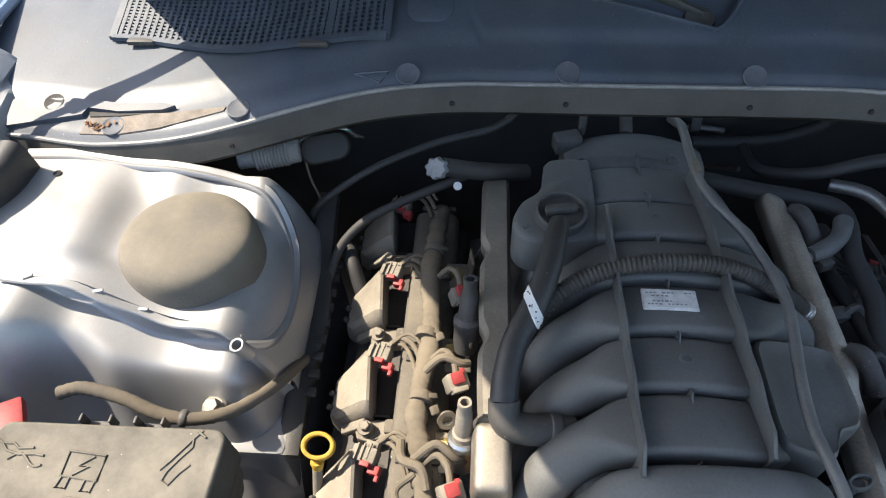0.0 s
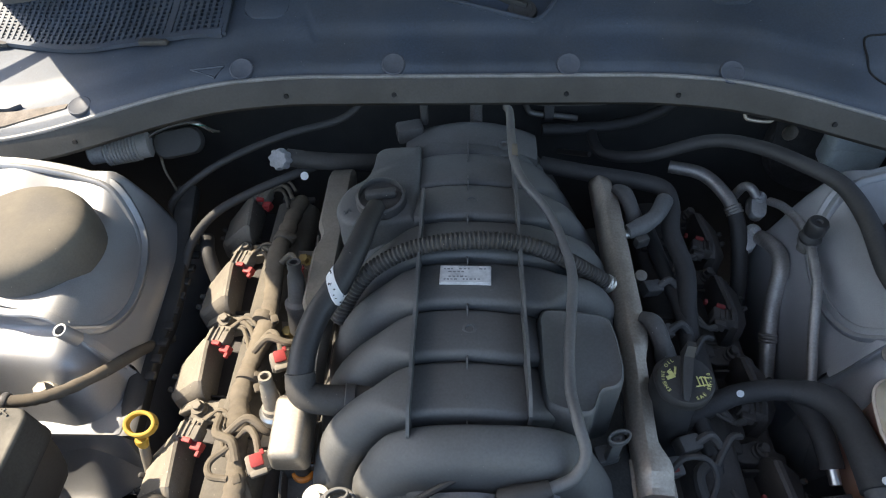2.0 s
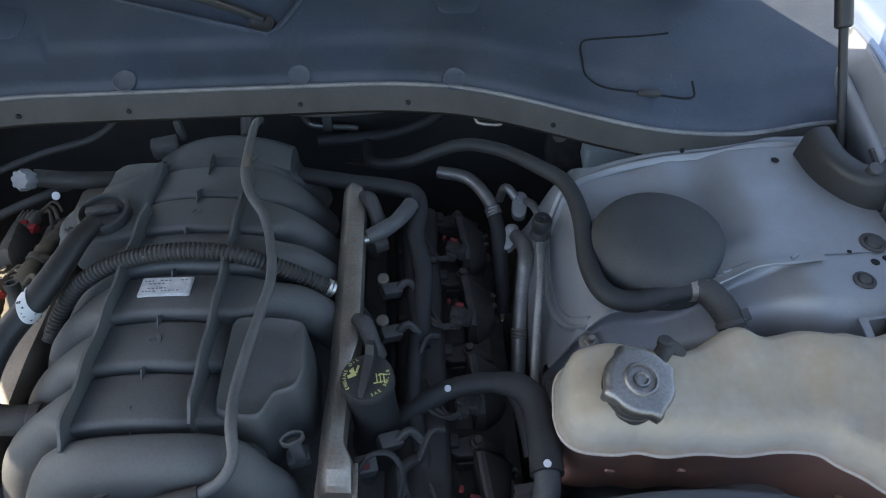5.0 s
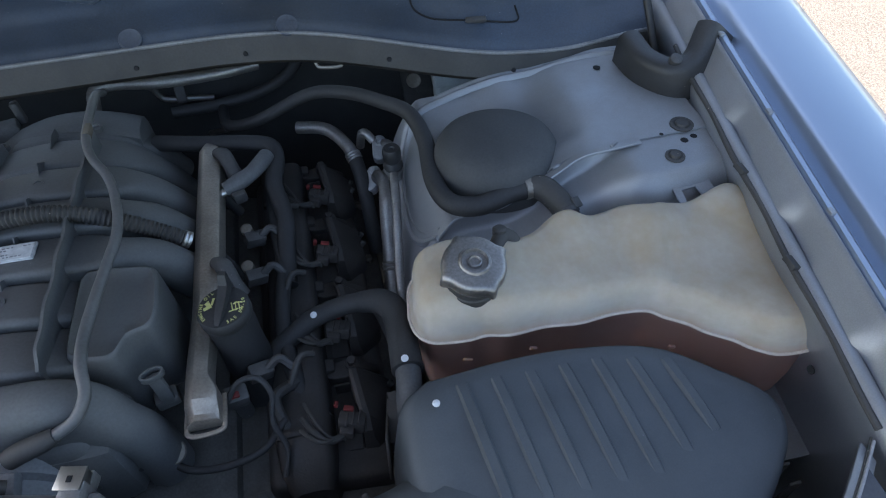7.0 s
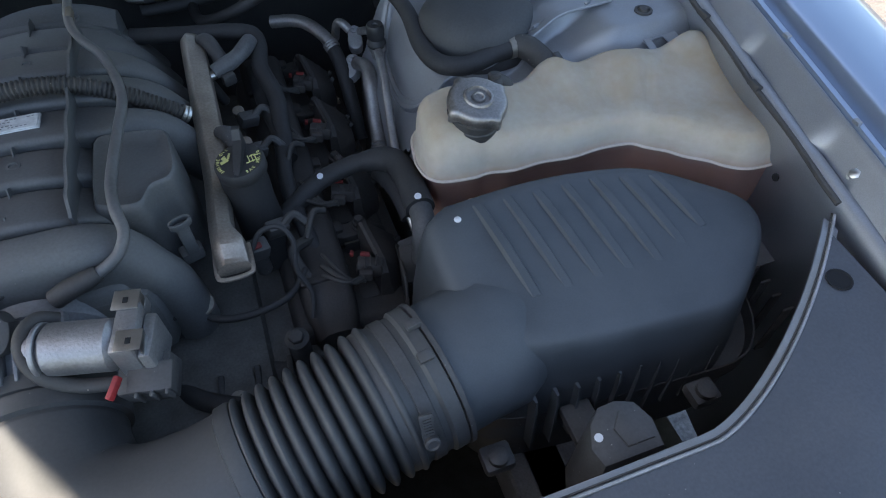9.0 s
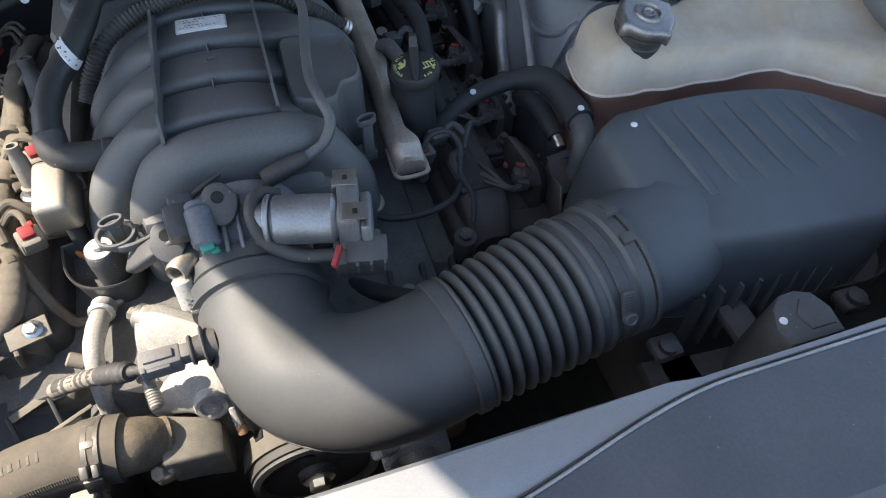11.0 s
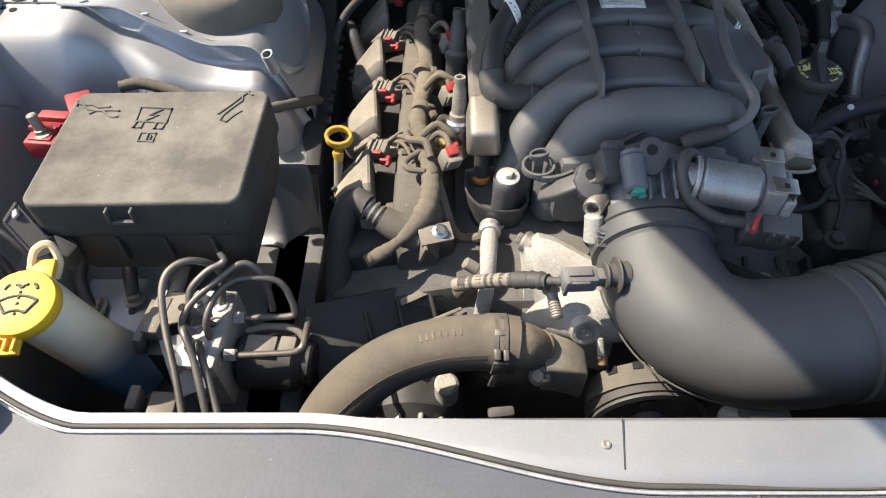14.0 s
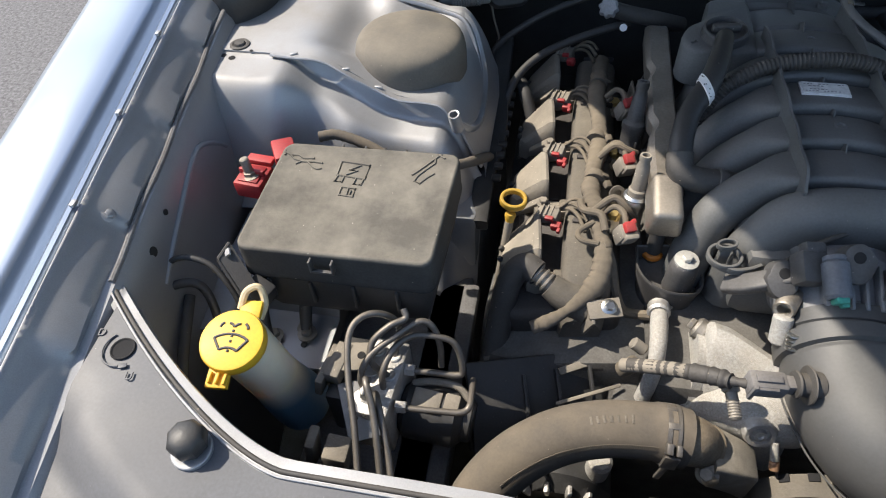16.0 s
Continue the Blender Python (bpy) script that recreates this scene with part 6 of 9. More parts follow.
# moulded seam lip round the tank
bm = B()
lip = tank_ring(-0.0028, 0.8765)
sweep(bm, [*lip, lip[0]], lambda s, i: circle(0.0016, 8), caps=False)
part("seam_lip", bm, surface("pale seam plastic", (0.62, 0.52, 0.44), 0.35, var=0.1), root)
bm = B()
lathe(bm, (0.4150, 0.3690, 0.900), (0.10, -0.17, 1), [(0.0272, 0), (0.0272, 0.024), (0.0258, 0.025), (0.0258, 0.028), (0.0272, 0.029), (0.0272, 0.034), (0.0255, 0.035), (0.0255, 0.041)], 36)
part("neck", bm, RUBBER, root)
# pressed steel pressure cap with four pointed ears
bm = B()
def cap_ring(r, z, ear, dip=0.0):
    pts = []
    w = Vector((0.08, -0.15, 1)).normalized()
    u = Vector((1, 0, -0.08)).normalized()
    v = w.cross(u)
    for i in range(64):
        a = 2 * math.pi * i / 64
        k = max(0, math.cos(4 * (a - radians(199)))) ** 5
        pts.append(Vector((0.4190, 0.3625, 0.9372)) + w * (z - dip * k) + (u * math.cos(a) + v * math.sin(a)) * (r + ear * k))
    return pts
skin(bm, [cap_ring(0.0280, 0.001, 0.0045, 0.003), cap_ring(0.0292, 0.001, 0.0055, 0.003), cap_ring(0.0296, 0.003, 0.0052, 0.003), cap_ring(0.0290, 0.0095, 0.0050, 0.001), cap_ring(0.0276, 0.0118, 0.0040), cap_ring(0.0255, 0.0126, 0.002), cap_ring(0.0235, 0.0128, 0), cap_ring(0.0150, 0.0130, 0), cap_ring(0.0138, 0.0150, 0), cap_ring(0.0120, 0.0154, 0), cap_ring(0.0108, 0.0122, 0), cap_ring(0.0072, 0.0120, 0), cap_ring(0.0064, 0.0142, 0), cap_ring(0.0050, 0.0146, 0), cap_ring(0.0040, 0.0128, 0), cap_ring(0.0005, 0.0128, 0)])
part("pressure_cap", bm, surface("dull cap steel", (0.33, 0.315, 0.305), 0.33, metal=0.9, var=0.25, dust=0.30, dust_color=(0.22, 0.18, 0.14)), root, "pressed steel pressure cap", sharp=45)
# overflow elbow and its stub
bm = B()
tube(bm, [(0.440, 0.378, 0.918), (0.449, 0.392, 0.925), (0.459, 0.403, 0.928), (0.468, 0.400, 0.922), (0.469, 0.390, 0.912)], 0.0078, 7, 14)
lathe(bm, (0.456, 0.404, 0.930), (0.1, 0.3, 1), [(0.0070, 0), (0.0072, 0.006), (0.0052, 0.008), (0, 0.008)], 14)
part("overflow_elbow", bm, RUBBER, root)
for x, y, s in ((0.405, 0.3325, 0.010), (0.470, 0.3295, 0.008), (0.60, 0.2985, 0.008)):
    bm = B()
    box(bm, (x, y - 0.0045, 0.845), (s, 0.003, 0.004), 0.001, (0, 25, 0))
    part("moulded_mark", bm, TANK, root)
# steel bracket to the apron
bm = B()
slab(bm, [(0.650, 0.405), (0.657, 0.405), (0.661, 0.430), (0.678, 0.432), (0.680, 0.405), (0.694, 0.405), (0.697, 0.440), (0.694, 0.466), (0.660, 0.466), (0.654, 0.440)], 0.9130, 0.9148, 0.0004)
part("bracket", bm, PAINT, root)


# ---- oil filler ----
root = thing("oil_filler", (0.192, 0.41, 0.78), "black oil filler tube and cap with yellow print", "oil filler")
bm = B()
lathe(bm, (0.1935, 0.402, 0.765), (-0.045, 0.06, 1), [(0.030, 0), (0.030, 0.02), (0.0245, 0.035), (0.0228, 0.080), (0.0235, 0.105), (0.0228, 0.128)], 36)
part("filler_tube", bm, MATT_SHADED, root)
capway = Vector((-0.06, -0.02, 1)).normalized()
bm = B()
lathe(bm, (0.1905, 0.402, 0.8915), capway, [(0.0232, 0), (0.0246, 0.002), (0.0246, 0.012), (0.0230, 0.0145), (0, 0.0148)], 40)
oilcap = part("cap", bm, MATT_SHADED, root)
top = Matrix.Translation((0.1895, 0.4017, 0.9067)) @ turn(1.2, -3.4, 0) @ turn(0, 0, -18) @ Matrix.Scale(0.80, 4)
bm = B()
# wedge-shaped grip that rises to a tab at the rear
skin(bm, [[Vector((0.1895 + a, y - 0.006, z + 0.008)) for a, z in ((-w, 0.896), (w, 0.896), (w * 0.75, h), (-w * 0.75, h))] for y, w, h in ((0.3860, 0.0025, 0.8985), (0.3920, 0.0042, 0.9015), (0.4120, 0.0056, 0.9050), (0.4240, 0.0056, 0.9085), (0.4290, 0.0050, 0.9180), (0.4340, 0.0048, 0.9180), (0.4350, 0.0048, 0.8960))])
bm.transform(Matrix.Translation((0.1895, 0.402, 0)) @ turn(0, 0, -12) @ Matrix.Translation((-0.1895, -0.402, 0)))
part("grip", bm, BLACKP, oilcap)
def arc_text(text, r, a0, step, size, spin=-90):
    for k, ch in enumerate(text):
        if ch == " ":
            continue
        a = radians(a0 + step * k)
        letters("letter", ch, size, top @ pose(r * math.cos(a), r * math.sin(a), 0.0, 0, 0, math.degrees(a) + spin), YELLOW_PRINT, oilcap, 0.0003)
arc_text("ENGINE OIL", 0.0248, 231, -10.6, 0.0056)
arc_text("SAE 5W-20", 0.0248, -56, 10.6, 0.0056, 90)
bm = B()
for a, b, s, rz in ((-0.0165, -0.003, (0.008, 0.0035, 0.0005), 20), (-0.0165, 0.0005, (0.004, 0.006, 0.0005), 20), (-0.013, 0.006, (0.002, 0.008, 0.0005), -15), (-0.0195, 0.004, (0.005, 0.001, 0.0005), 40)):
    box(bm, top @ Vector((a, b, 0.0003)), s, 0, (0, -4.6, rz))
part("oil_can_mark", bm, YELLOW_PRINT, oilcap, "yellow oil can mark")
bm = B()
for a, b, s, rz in ((0.0125, 0.0, (0.001, 0.010, 0.0005), 8), (0.0165, 0.001, (0.0008, 0.010, 0.0005), 8), (0.0205, 0.002, (0.001, 0.010, 0.0005), 8), (0.016, -0.0045, (0.009, 0.001, 0.0005), 8), (0.0145, 0.0055, (0.004, 0.001, 0.0005), 20), (0.019, 0.0065, (0.004, 0.001, 0.0005), -4)):
    box(bm, top @ Vector((a, b, 0.0003)), s, 0, (0, -4.6, rz))
part("book_mark", bm, YELLOW_PRINT, oilcap, "yellow open book mark")


# ---- fuse box ----
root = thing("fuse_box", (-0.485, 0.29, 0.74), "dusty black plastic fuse box with embossed symbols", "fuse box")
HOLE_GREY = surface("pale grey showing through a hole", (0.30, 0.31, 0.32), 0.5, dust=0.2)
# lid's dust stops at its edges; the dark sides paint in their shade
FUSE = surface("dusty grey fuse box lid", (0.020, 0.021, 0.023), 0.62, spec=0.25, side_share=-0.13, specks=0.03, var=0.4, dust=0.92, dust_color=(0.275, 0.252, 0.21), bump=0.30, scale=10)
bm = B()
def lid_ring(k, z, d=0.0):
    pts = []
    for a, b in rrect(0.205 - d, 0.148 - d, 0.012 - d * 0.3, 4):
        x = -0.486 + a + (0.008 + 0.003 * (b / 0.07) if a < 0 else 0.0025 * (b / 0.07))
        pts.append(Vector((x, 0.288 + b, z + 0.055 * b + 0.012 * a)))
    return pts
skin(bm, [lid_ring(0, 0.868, -0.001), lid_ring(0, 0.874, -0.001), lid_ring(0, 0.876, 0.0), lid_ring(0, 0.9065, 0.0012), lid_ring(0, 0.9096, 0.0026), lid_ring(0, 0.9108, 0.0056), lid_ring(0, 0.9109, 0.0080), lid_ring(0, 0.9102, 0.0110), lid_ring(0, 0.9104, 0.030)])
lid = part("lid", bm, FUSE, root, sharp=45)
bm = B()
skin(bm, [lid_ring(0, 0.790, 0.05), lid_ring(0, 0.798, 0.030), lid_ring(0, 0.812, 0.020), lid_ring(0, 0.840, 0.010), lid_ring(0, 0.870, 0.004)])
part("case", bm, MATT_SHADED, root, sharp=45)
for x, y, w in ((-0.492, 0.2115, 0.022), (-0.504, 0.368, 0.026), (-0.457, 0.368, 0.024)):
    bm = B()
    f = -1 if y < 0.3 else 1
    for dx in (-w / 2, w / 2):
        box(bm, (x + dx, y + f * 0.003, 0.897), (0.0022, 0.007, 0.016), 0.0006)
    box(bm, (x, y + f * 0.004, 0.890), (w, 0.004, 0.003), 0.0008)
    part("latch", bm, PLASTIC, root)
bm = B()
plate = [Vector(p) for p in ((-0.6037, 0.2119, 0.885), (-0.5962, 0.2292, 0.892), (-0.5617, 0.1985, 0.862), (-0.5794, 0.1915, 0.858))]
out = (plate[1] - plate[0]).cross(plate[2] - plate[1]).normalized()
skin(bm, [[p - out * 0.0015 for p in plate], [p + out * 0.0015 for p in plate]])
for a, b in ((0, 1), (3, 0)):
    rod(bm, plate[a], plate[b], 0.0022, 8)
box(bm, (-0.566, 0.206, 0.848), (0.026, 0.016, 0.030), 0.003, (0, 20, -20))
part("side_bracket", bm, MATT_SHADED, root)
# added pale square in place of the open hole in the tab
bm = B()
box(bm, (-0.5954, 0.2193, 0.8885), (0.007, 0.007, 0.003), 0.0008, (20, -35, 20))
part("hole_patch", bm, HOLE_GREY, root, "pale square standing for the hole")
for k in range(4):
    bm = B()
    box(bm, (-0.56 + 0.045 * k, 0.2165, 0.842), (0.004, 0.006, 0.034), 0.0015)
    part("case_rib", bm, BLACKP, root)


def emboss(name, lines, parent, r=0.0011):
    """Raised lines on the lid, from 2D lines of points."""
    bm = B()
    for line in lines:
        pts = [Vector((x, y, 0.9108 + 0.055 * (y - 0.288) + 0.012 * (x + 0.486))) for x, y in line]
        sweep(bm, pts, lambda s, i: circle(r, 6))
    return part(name, bm, FUSE, parent)


emboss("battery_symbol", [[(-0.507, 0.338), (-0.475, 0.335), (-0.4755, 0.315), (-0.5065, 0.318), (-0.507, 0.338)], [(-0.505, 0.318), (-0.507, 0.309), (-0.499, 0.3085), (-0.4985, 0.317)], [(-0.485, 0.316), (-0.486, 0.307), (-0.478, 0.3065), (-0.477, 0.315)], [(-0.484, 0.334), (-0.495, 0.326), (-0.486, 0.326), (-0.497, 0.319)]], lid)
emboss("book_symbol", [[(-0.497, 0.302), (-0.482, 0.301), (-0.482, 0.290), (-0.497, 0.291), (-0.497, 0.302)], [(-0.4895, 0.3015), (-0.4895, 0.2905)], [(-0.486, 0.298), (-0.486, 0.293)]], lid)
wave = lambda x0, y0, s: [(x0 + s * 0.030 * k / 12, y0 + 0.005 * math.sin(k / 12 * 5.5)) for k in range(13)]
emboss("clamp_symbol", [[(-0.572, 0.345), (-0.566, 0.342), (-0.556, 0.342), (-0.550, 0.338), (-0.538, 0.339)], [(-0.566, 0.342), (-0.560, 0.336), (-0.548, 0.333), (-0.536, 0.334), (-0.527, 0.333)], wave(-0.556, 0.329, 1), [(-0.574, 0.348), (-0.572, 0.341)]], lid)
emboss("clamp_symbol", [[(-0.402, 0.359), (-0.408, 0.352), (-0.413, 0.345), (-0.422, 0.333), (-0.428, 0.326)], [(-0.408, 0.352), (-0.407, 0.345), (-0.415, 0.335), (-0.422, 0.325), (-0.424, 0.318), (-0.418, 0.315), (-0.412, 0.324), (-0.405, 0.331)], [(-0.406, 0.358), (-0.398, 0.353)]], lid)

# red jump terminal, its cover folded over, and the cable
root = thing("jump_terminal", (-0.60, 0.36, 0.86), "red plastic positive jump terminal with steel stud", "battery terminal")
bm = B()
box(bm, (-0.617, 0.337, 0.872), (0.034, 0.036, 0.022), 0.003, (0, 0, -6))
box(bm, (-0.617, 0.337, 0.885), (0.030, 0.004, 0.010), 0.001, (0, 0, -6))
box(bm, (-0.614, 0.358, 0.886), (0.032, 0.012, 0.006), 0.0015, (0, 0, -6))
part("base", bm, RED, root)
bm = B()
box(bm, (-0.617, 0.336, 0.8838), (0.024, 0.026, 0.002), 0.0008, (0, 0, -6))
part("tray", bm, surface("dark red plastic", (0.22, 0.01, 0.012), 0.5), root)
bm = B()
rod(bm, (-0.618, 0.334, 0.882), (-0.622, 0.338, 0.905), 0.0052, 16)
hexbolt(bm, (-0.618, 0.334, 0.883), (-0.15, 0.1, 1), 0.007, 0.006)
part("stud", bm, BOLT, root)
bm = B()
box(bm, (-0.590, 0.372, 0.8890), (0.026, 0.036, 0.012), 0.003, (0, 4, 30))
part("cover", bm, RED, root, "red terminal cover")
root = thing("battery_cable", (-0.48, 0.41, 0.85), "dusty battery cable in split conduit with a clip", "cable")
bm = B()
path = spline([(-0.556, 0.398, 0.892), (-0.535, 0.404, 0.892), (-0.500, 0.400, 0.884), (-0.468, 0.392, 0.872), (-0.440, 0.392, 0.864), (-0.410, 0.405, 0.855), (-0.385, 0.440, 0.835), (-0.372, 0.49, 0.80), (-0.366, 0.53, 0.76)], 9)
sweep(bm, path, lambda s, i: circle(0.0062 + 0.0004 * math.sin(s * 900), 12))
part("conduit", bm, RUBBER_DUSTY, root)
bm = B()
lathe(bm, (-0.447, 0.3915, 0.8655), (1, 0, -0.25), [(0.0075, -0.003), (0.0082, -0.002), (0.0082, 0.002), (0.0075, 0.003)], 14)
part("clip", bm, PLASTIC, root)

# ladder-shaped cable channel along the frame rail
root = thing("cable_channel", (-0.375, 0.54, 0.78), "black plastic cable channel with side tabs", "cable channel")
bm = B()
path = spline([(-0.372, 0.40, 0.765), (-0.372, 0.48, 0.780), (-0.366, 0.55, 0.787), (-0.374, 0.64, 0.80), (-0.376, 0.72, 0.83)], 8)
sweep(bm, path, lambda s, i: rrect(0.026, 0.020, 0.004, 2))
part("channel", bm, BLACKP, root)
for k in range(9):
    bm = B()
    y = 0.46 + 0.022 * k
    box(bm, (-0.356, y, 0.793), (0.012, 0.010, 0.006), 0.0015)
    part("tab", bm, BLACKP, root)

# firewall connector with ribbed boot, and its wires
root = thing("firewall_connector", (-0.43, 0.715, 0.90), "grey ribbed wiring connector at the firewall", "connector")
bm = B()
w = Vector((1, 0.30, 0.0)).normalized()
prof = [(0.011, -0.020), (0.013, -0.018), (0.013, -0.002)]
for k in range(10):
    prof += [(0.0165, 0.004 * k), (0.0180, 0.004 * k + 0.001), (0.0180, 0.004 * k + 0.0025), (0.0165, 0.004 * k + 0.0035)]
prof += [(0.016, 0.042), (0.016, 0.052), (0.013, 0.054)]
lathe(bm, (-0.452, 0.708, 0.905), w, prof, 24)
part("boot", bm, surface("grey connector", (0.16, 0.165, 0.175), 0.55, dust=0.25), root)
bm = B()
u, v, w = frame_of((0.25, -0.72, 0.65))
skin(bm, [[Vector((-0.375, 0.740, 0.893)) + u * (a * k) + v * (b * k) + w * h for a, b in rrect(0.064, 0.036, 0.017, 6)] for h, k in ((-0.024, 0.62), (-0.014, 0.90), (-0.004, 1.0), (0.003, 0.98), (0.007, 0.88), (0.0085, 0.66))])
part("housing", bm, MATT_SHADED, root)
for k in range(7):
    bm = B()
    tube(bm, [(-0.408, 0.722, 0.908 + 0.001 * k), (-0.392, 0.731 + 0.002 * k, 0.918 - 0.001 * k), (-0.366, 0.743 + 0.003 * k, 0.920 - 0.0015 * k), (-0.350 + 0.002 * k, 0.757, 0.912 - 0.002 * k), (-0.345 + 0.002 * k, 0.772, 0.885)], 0.0015, 5, 6)
    part("wire", bm, (PLASTIC, LOOM, ZINC, GREEN, LOOM, PLASTIC, LOOM)[k], root)
bm = B()
tube(bm, [(-0.398, 0.726, 0.882), (-0.392, 0.712, 0.868), (-0.384, 0.704, 0.846), (-0.380, 0.700, 0.820)], 0.0016, 5, 6)
part("wire", bm, LOOM, root)

# air conditioning service port with ridged cap, and paint dot
root = thing("service_port", (-0.235, 0.70, 0.88), "grey ridged service port cap on a black pipe", "service port")
bm = B()
u, v, w = frame_of((-0.2, -0.75, 0.65))
rings = []
for h, k in ((-0.004, 0.9), (0.0, 1.0), (0.010, 1.0), (0.0125, 0.85)):
    rings.append([Vector((-0.232, 0.702, 0.898)) + w * h + (u * math.cos(a) + v * math.sin(a)) * k * (0.0125 + 0.0012 * math.cos(8 * a)) for a in (2 * math.pi * i / 48 for i in range(48))])
skin(bm, rings)
part("cap", bm, surface("grey cap", (0.22, 0.23, 0.25), 0.5, dust=0.2), root)
bm = B()
tube(bm, [(-0.229, 0.71, 0.894), (-0.20, 0.716, 0.884), (-0.165, 0.724, 0.874), (-0.125, 0.745, 0.855)], 0.011, 6, 14)
part("pipe", bm, RUBBER, root)
bm = B()
lathe(bm, (-0.209, 0.700, 0.872), (0, -0.7, 0.7), [(0.0052, 0), (0.0052, 0.001), (0, 0.0015)], 14)
part("paint_dot", bm, WHITE, root, "pale paint dot")


# ---- washer bottle ----
def bottle_material():
    m = surface("washer bottle plastic", (0.84, 0.78, 0.60), 0.4, var=0.06, dust=0.10, dust_color=(0.5, 0.42, 0.3))
    nt = m.node_tree
    b = nt.nodes["Principled BSDF"]
    src = b.inputs["Base Color"].links[0].from_socket
    pos = nt.nodes.new("ShaderNodeTexCoord")
    sep = nt.nodes.new("ShaderNodeSeparateXYZ")
    nt.links.new(pos.outputs["Object"], sep.inputs[0])
    lev = nt.nodes.new("ShaderNodeMapRange")
    lev.inputs["From Min"].default_value, lev.inputs["From Max"].default_value = 0.760, 0.800
    nt.links.new(sep.outputs["Z"], lev.inputs["Value"])
    mix = nt.nodes.new("ShaderNodeMix")
    mix.data_type = "RGBA"
    mix.inputs[6].default_value = (0.10, 0.22, 0.36, 1)
    b.inputs["Subsurface Weight"].default_value = 0.55
    b.inputs["Subsurface Radius"].default_value = (0.03, 0.025, 0.018)
    b.inputs["Subsurface Scale"].default_value = 0.8
    nt.links.new(lev.outputs["Result"], mix.inputs[0])
    nt.links.new(src, mix.inputs[7])
    nt.links.new(mix.outputs[2], b.inputs["Base Color"])
    return m


root = thing("washer_reservoir", (-0.55, 0.14, 0.68), "washer fluid bottle with yellow cap and blue fluid", "washer reservoir")
cw = Vector((0.02, -0.17, 1)).normalized()
bm = B()
path = spline([(-0.549, 0.127, 0.884), (-0.547, 0.134, 0.84), (-0.544, 0.146, 0.77), (-0.540, 0.16, 0.70)], 8)
sweep(bm, path, lambda s, i: circle(0.0265 + 0.006 * smooth01((s - 0.08) / 0.1), 28))
part("filler_neck", bm, bottle_material(), root)
bm = B()
lathe(bm, (-0.550, 0.124, 0.879), cw, [(0.0285, 0), (0.0295, 0.002), (0.0295, 0.010), (0.0285, 0.0125), (0.0265, 0.0132), (0.0, 0.0135)], 44)
ex = Vector((-0.12, -0.99, -0.17)).normalized()
for f in (-1, 1):
    box(bm, Vector((-0.550, 0.124, 0.880)) + f * -ex * 0.034 + Vector((0, 0, 0.001)), (0.020, 0.018, 0.006), 0.0015, (10, 0, 5))
washcap = part("cap", bm, YELLOW, root)
for dx in (-0.007, 0.0, 0.007):
    bm = B()
    box(bm, (-0.553 + dx, 0.0895, 0.8785), (0.0025, 0.010, 0.006), 0.0006, (10, 0, 0))
    part("thumb_rib", bm, YELLOW, washcap)
bm = B()
tube(bm, [(-0.557, 0.158, 0.886), (-0.553, 0.170, 0.897), (-0.543, 0.176, 0.898), (-0.537, 0.168, 0.886), (-0.540, 0.156, 0.876)], 0.0035, 7, 8)
part("hinge_loop", bm, surface("worn pale strap", (0.62, 0.50, 0.30), 0.5, dust=0.2, var=0.2), washcap, "pale worn tether")
tm = Matrix.Translation(Vector((-0.550, 0.124, 0.879)) + cw * 0.0137) @ cw.to_track_quat("Z", "Y").to_matrix().to_4x4()
def capmark(name, lines, r=0.0013):
    bm = B()
    u_, v_, w_ = Vector((1, 0.05, 0)).normalized(), Vector((-0.05, 1, 0.17)).normalized(), cw
    for line in lines:
        sweep(bm, [Vector((-0.550, 0.124, 0.879)) + cw * 0.0135 + u_ * a + v_ * b for a, b in line], lambda s, i: circle(r, 6))
    part(name, bm, INK, washcap)
arc = lambda cx, cy, r, a0, a1, n=8: [(cx + r * math.cos(radians(a0 + (a1 - a0) * k / n)), cy + r * math.sin(radians(a0 + (a1 - a0) * k / n))) for k in range(n + 1)]
capmark("windscreen_mark", [arc(0, -0.022, 0.027, 125, 55), arc(0, -0.022, 0.014, 125, 55), [arc(0, -0.022, 0.027, 125, 55)[0], arc(0, -0.022, 0.014, 125, 55)[0]], [arc(0, -0.022, 0.027, 125, 55)[-1], arc(0, -0.022, 0.014, 125, 55)[-1]]])
capmark("spray_mark", [[(0, 0.002), (0, 0.004)], [(0, -0.003), (0, -0.001)], [(0, 0.007), (0, 0.009)], [(0, -0.012), (0, -0.010)], arc(-0.005, 0.010, 0.005, 20, 90, 4), arc(0.005, 0.010, 0.005, 160, 90, 4), arc(-0.007, 0.010, 0.006, 120, 175, 3), arc(0.007, 0.010, 0.006, 60, 5, 3)])

# black hoses behind the bottle
for pts, r in ((((-0.685, 0.19, 0.85), (-0.658, 0.215, 0.872), (-0.625, 0.218, 0.868), (-0.600, 0.205, 0.850), (-0.585, 0.190, 0.82)), 0.0032),
               (((-0.690, 0.17, 0.83), (-0.662, 0.195, 0.85), (-0.635, 0.205, 0.845), (-0.620, 0.190, 0.815), (-0.615, 0.16, 0.76)), 0.0048),
               (((-0.650, 0.20, 0.83), (-0.628, 0.12, 0.81), (-0.595, 0.07, 0.80), (-0.55, 0.055, 0.77)), 0.0058),
               ):
    root = thing("rubber_hose", pts[0], "thin black rubber hose beside the washer bottle", "hose", "small hoses")
    bm = B()
    tube(bm, pts, r, 8, 12)
    part("hose", bm, BLACKP, root)


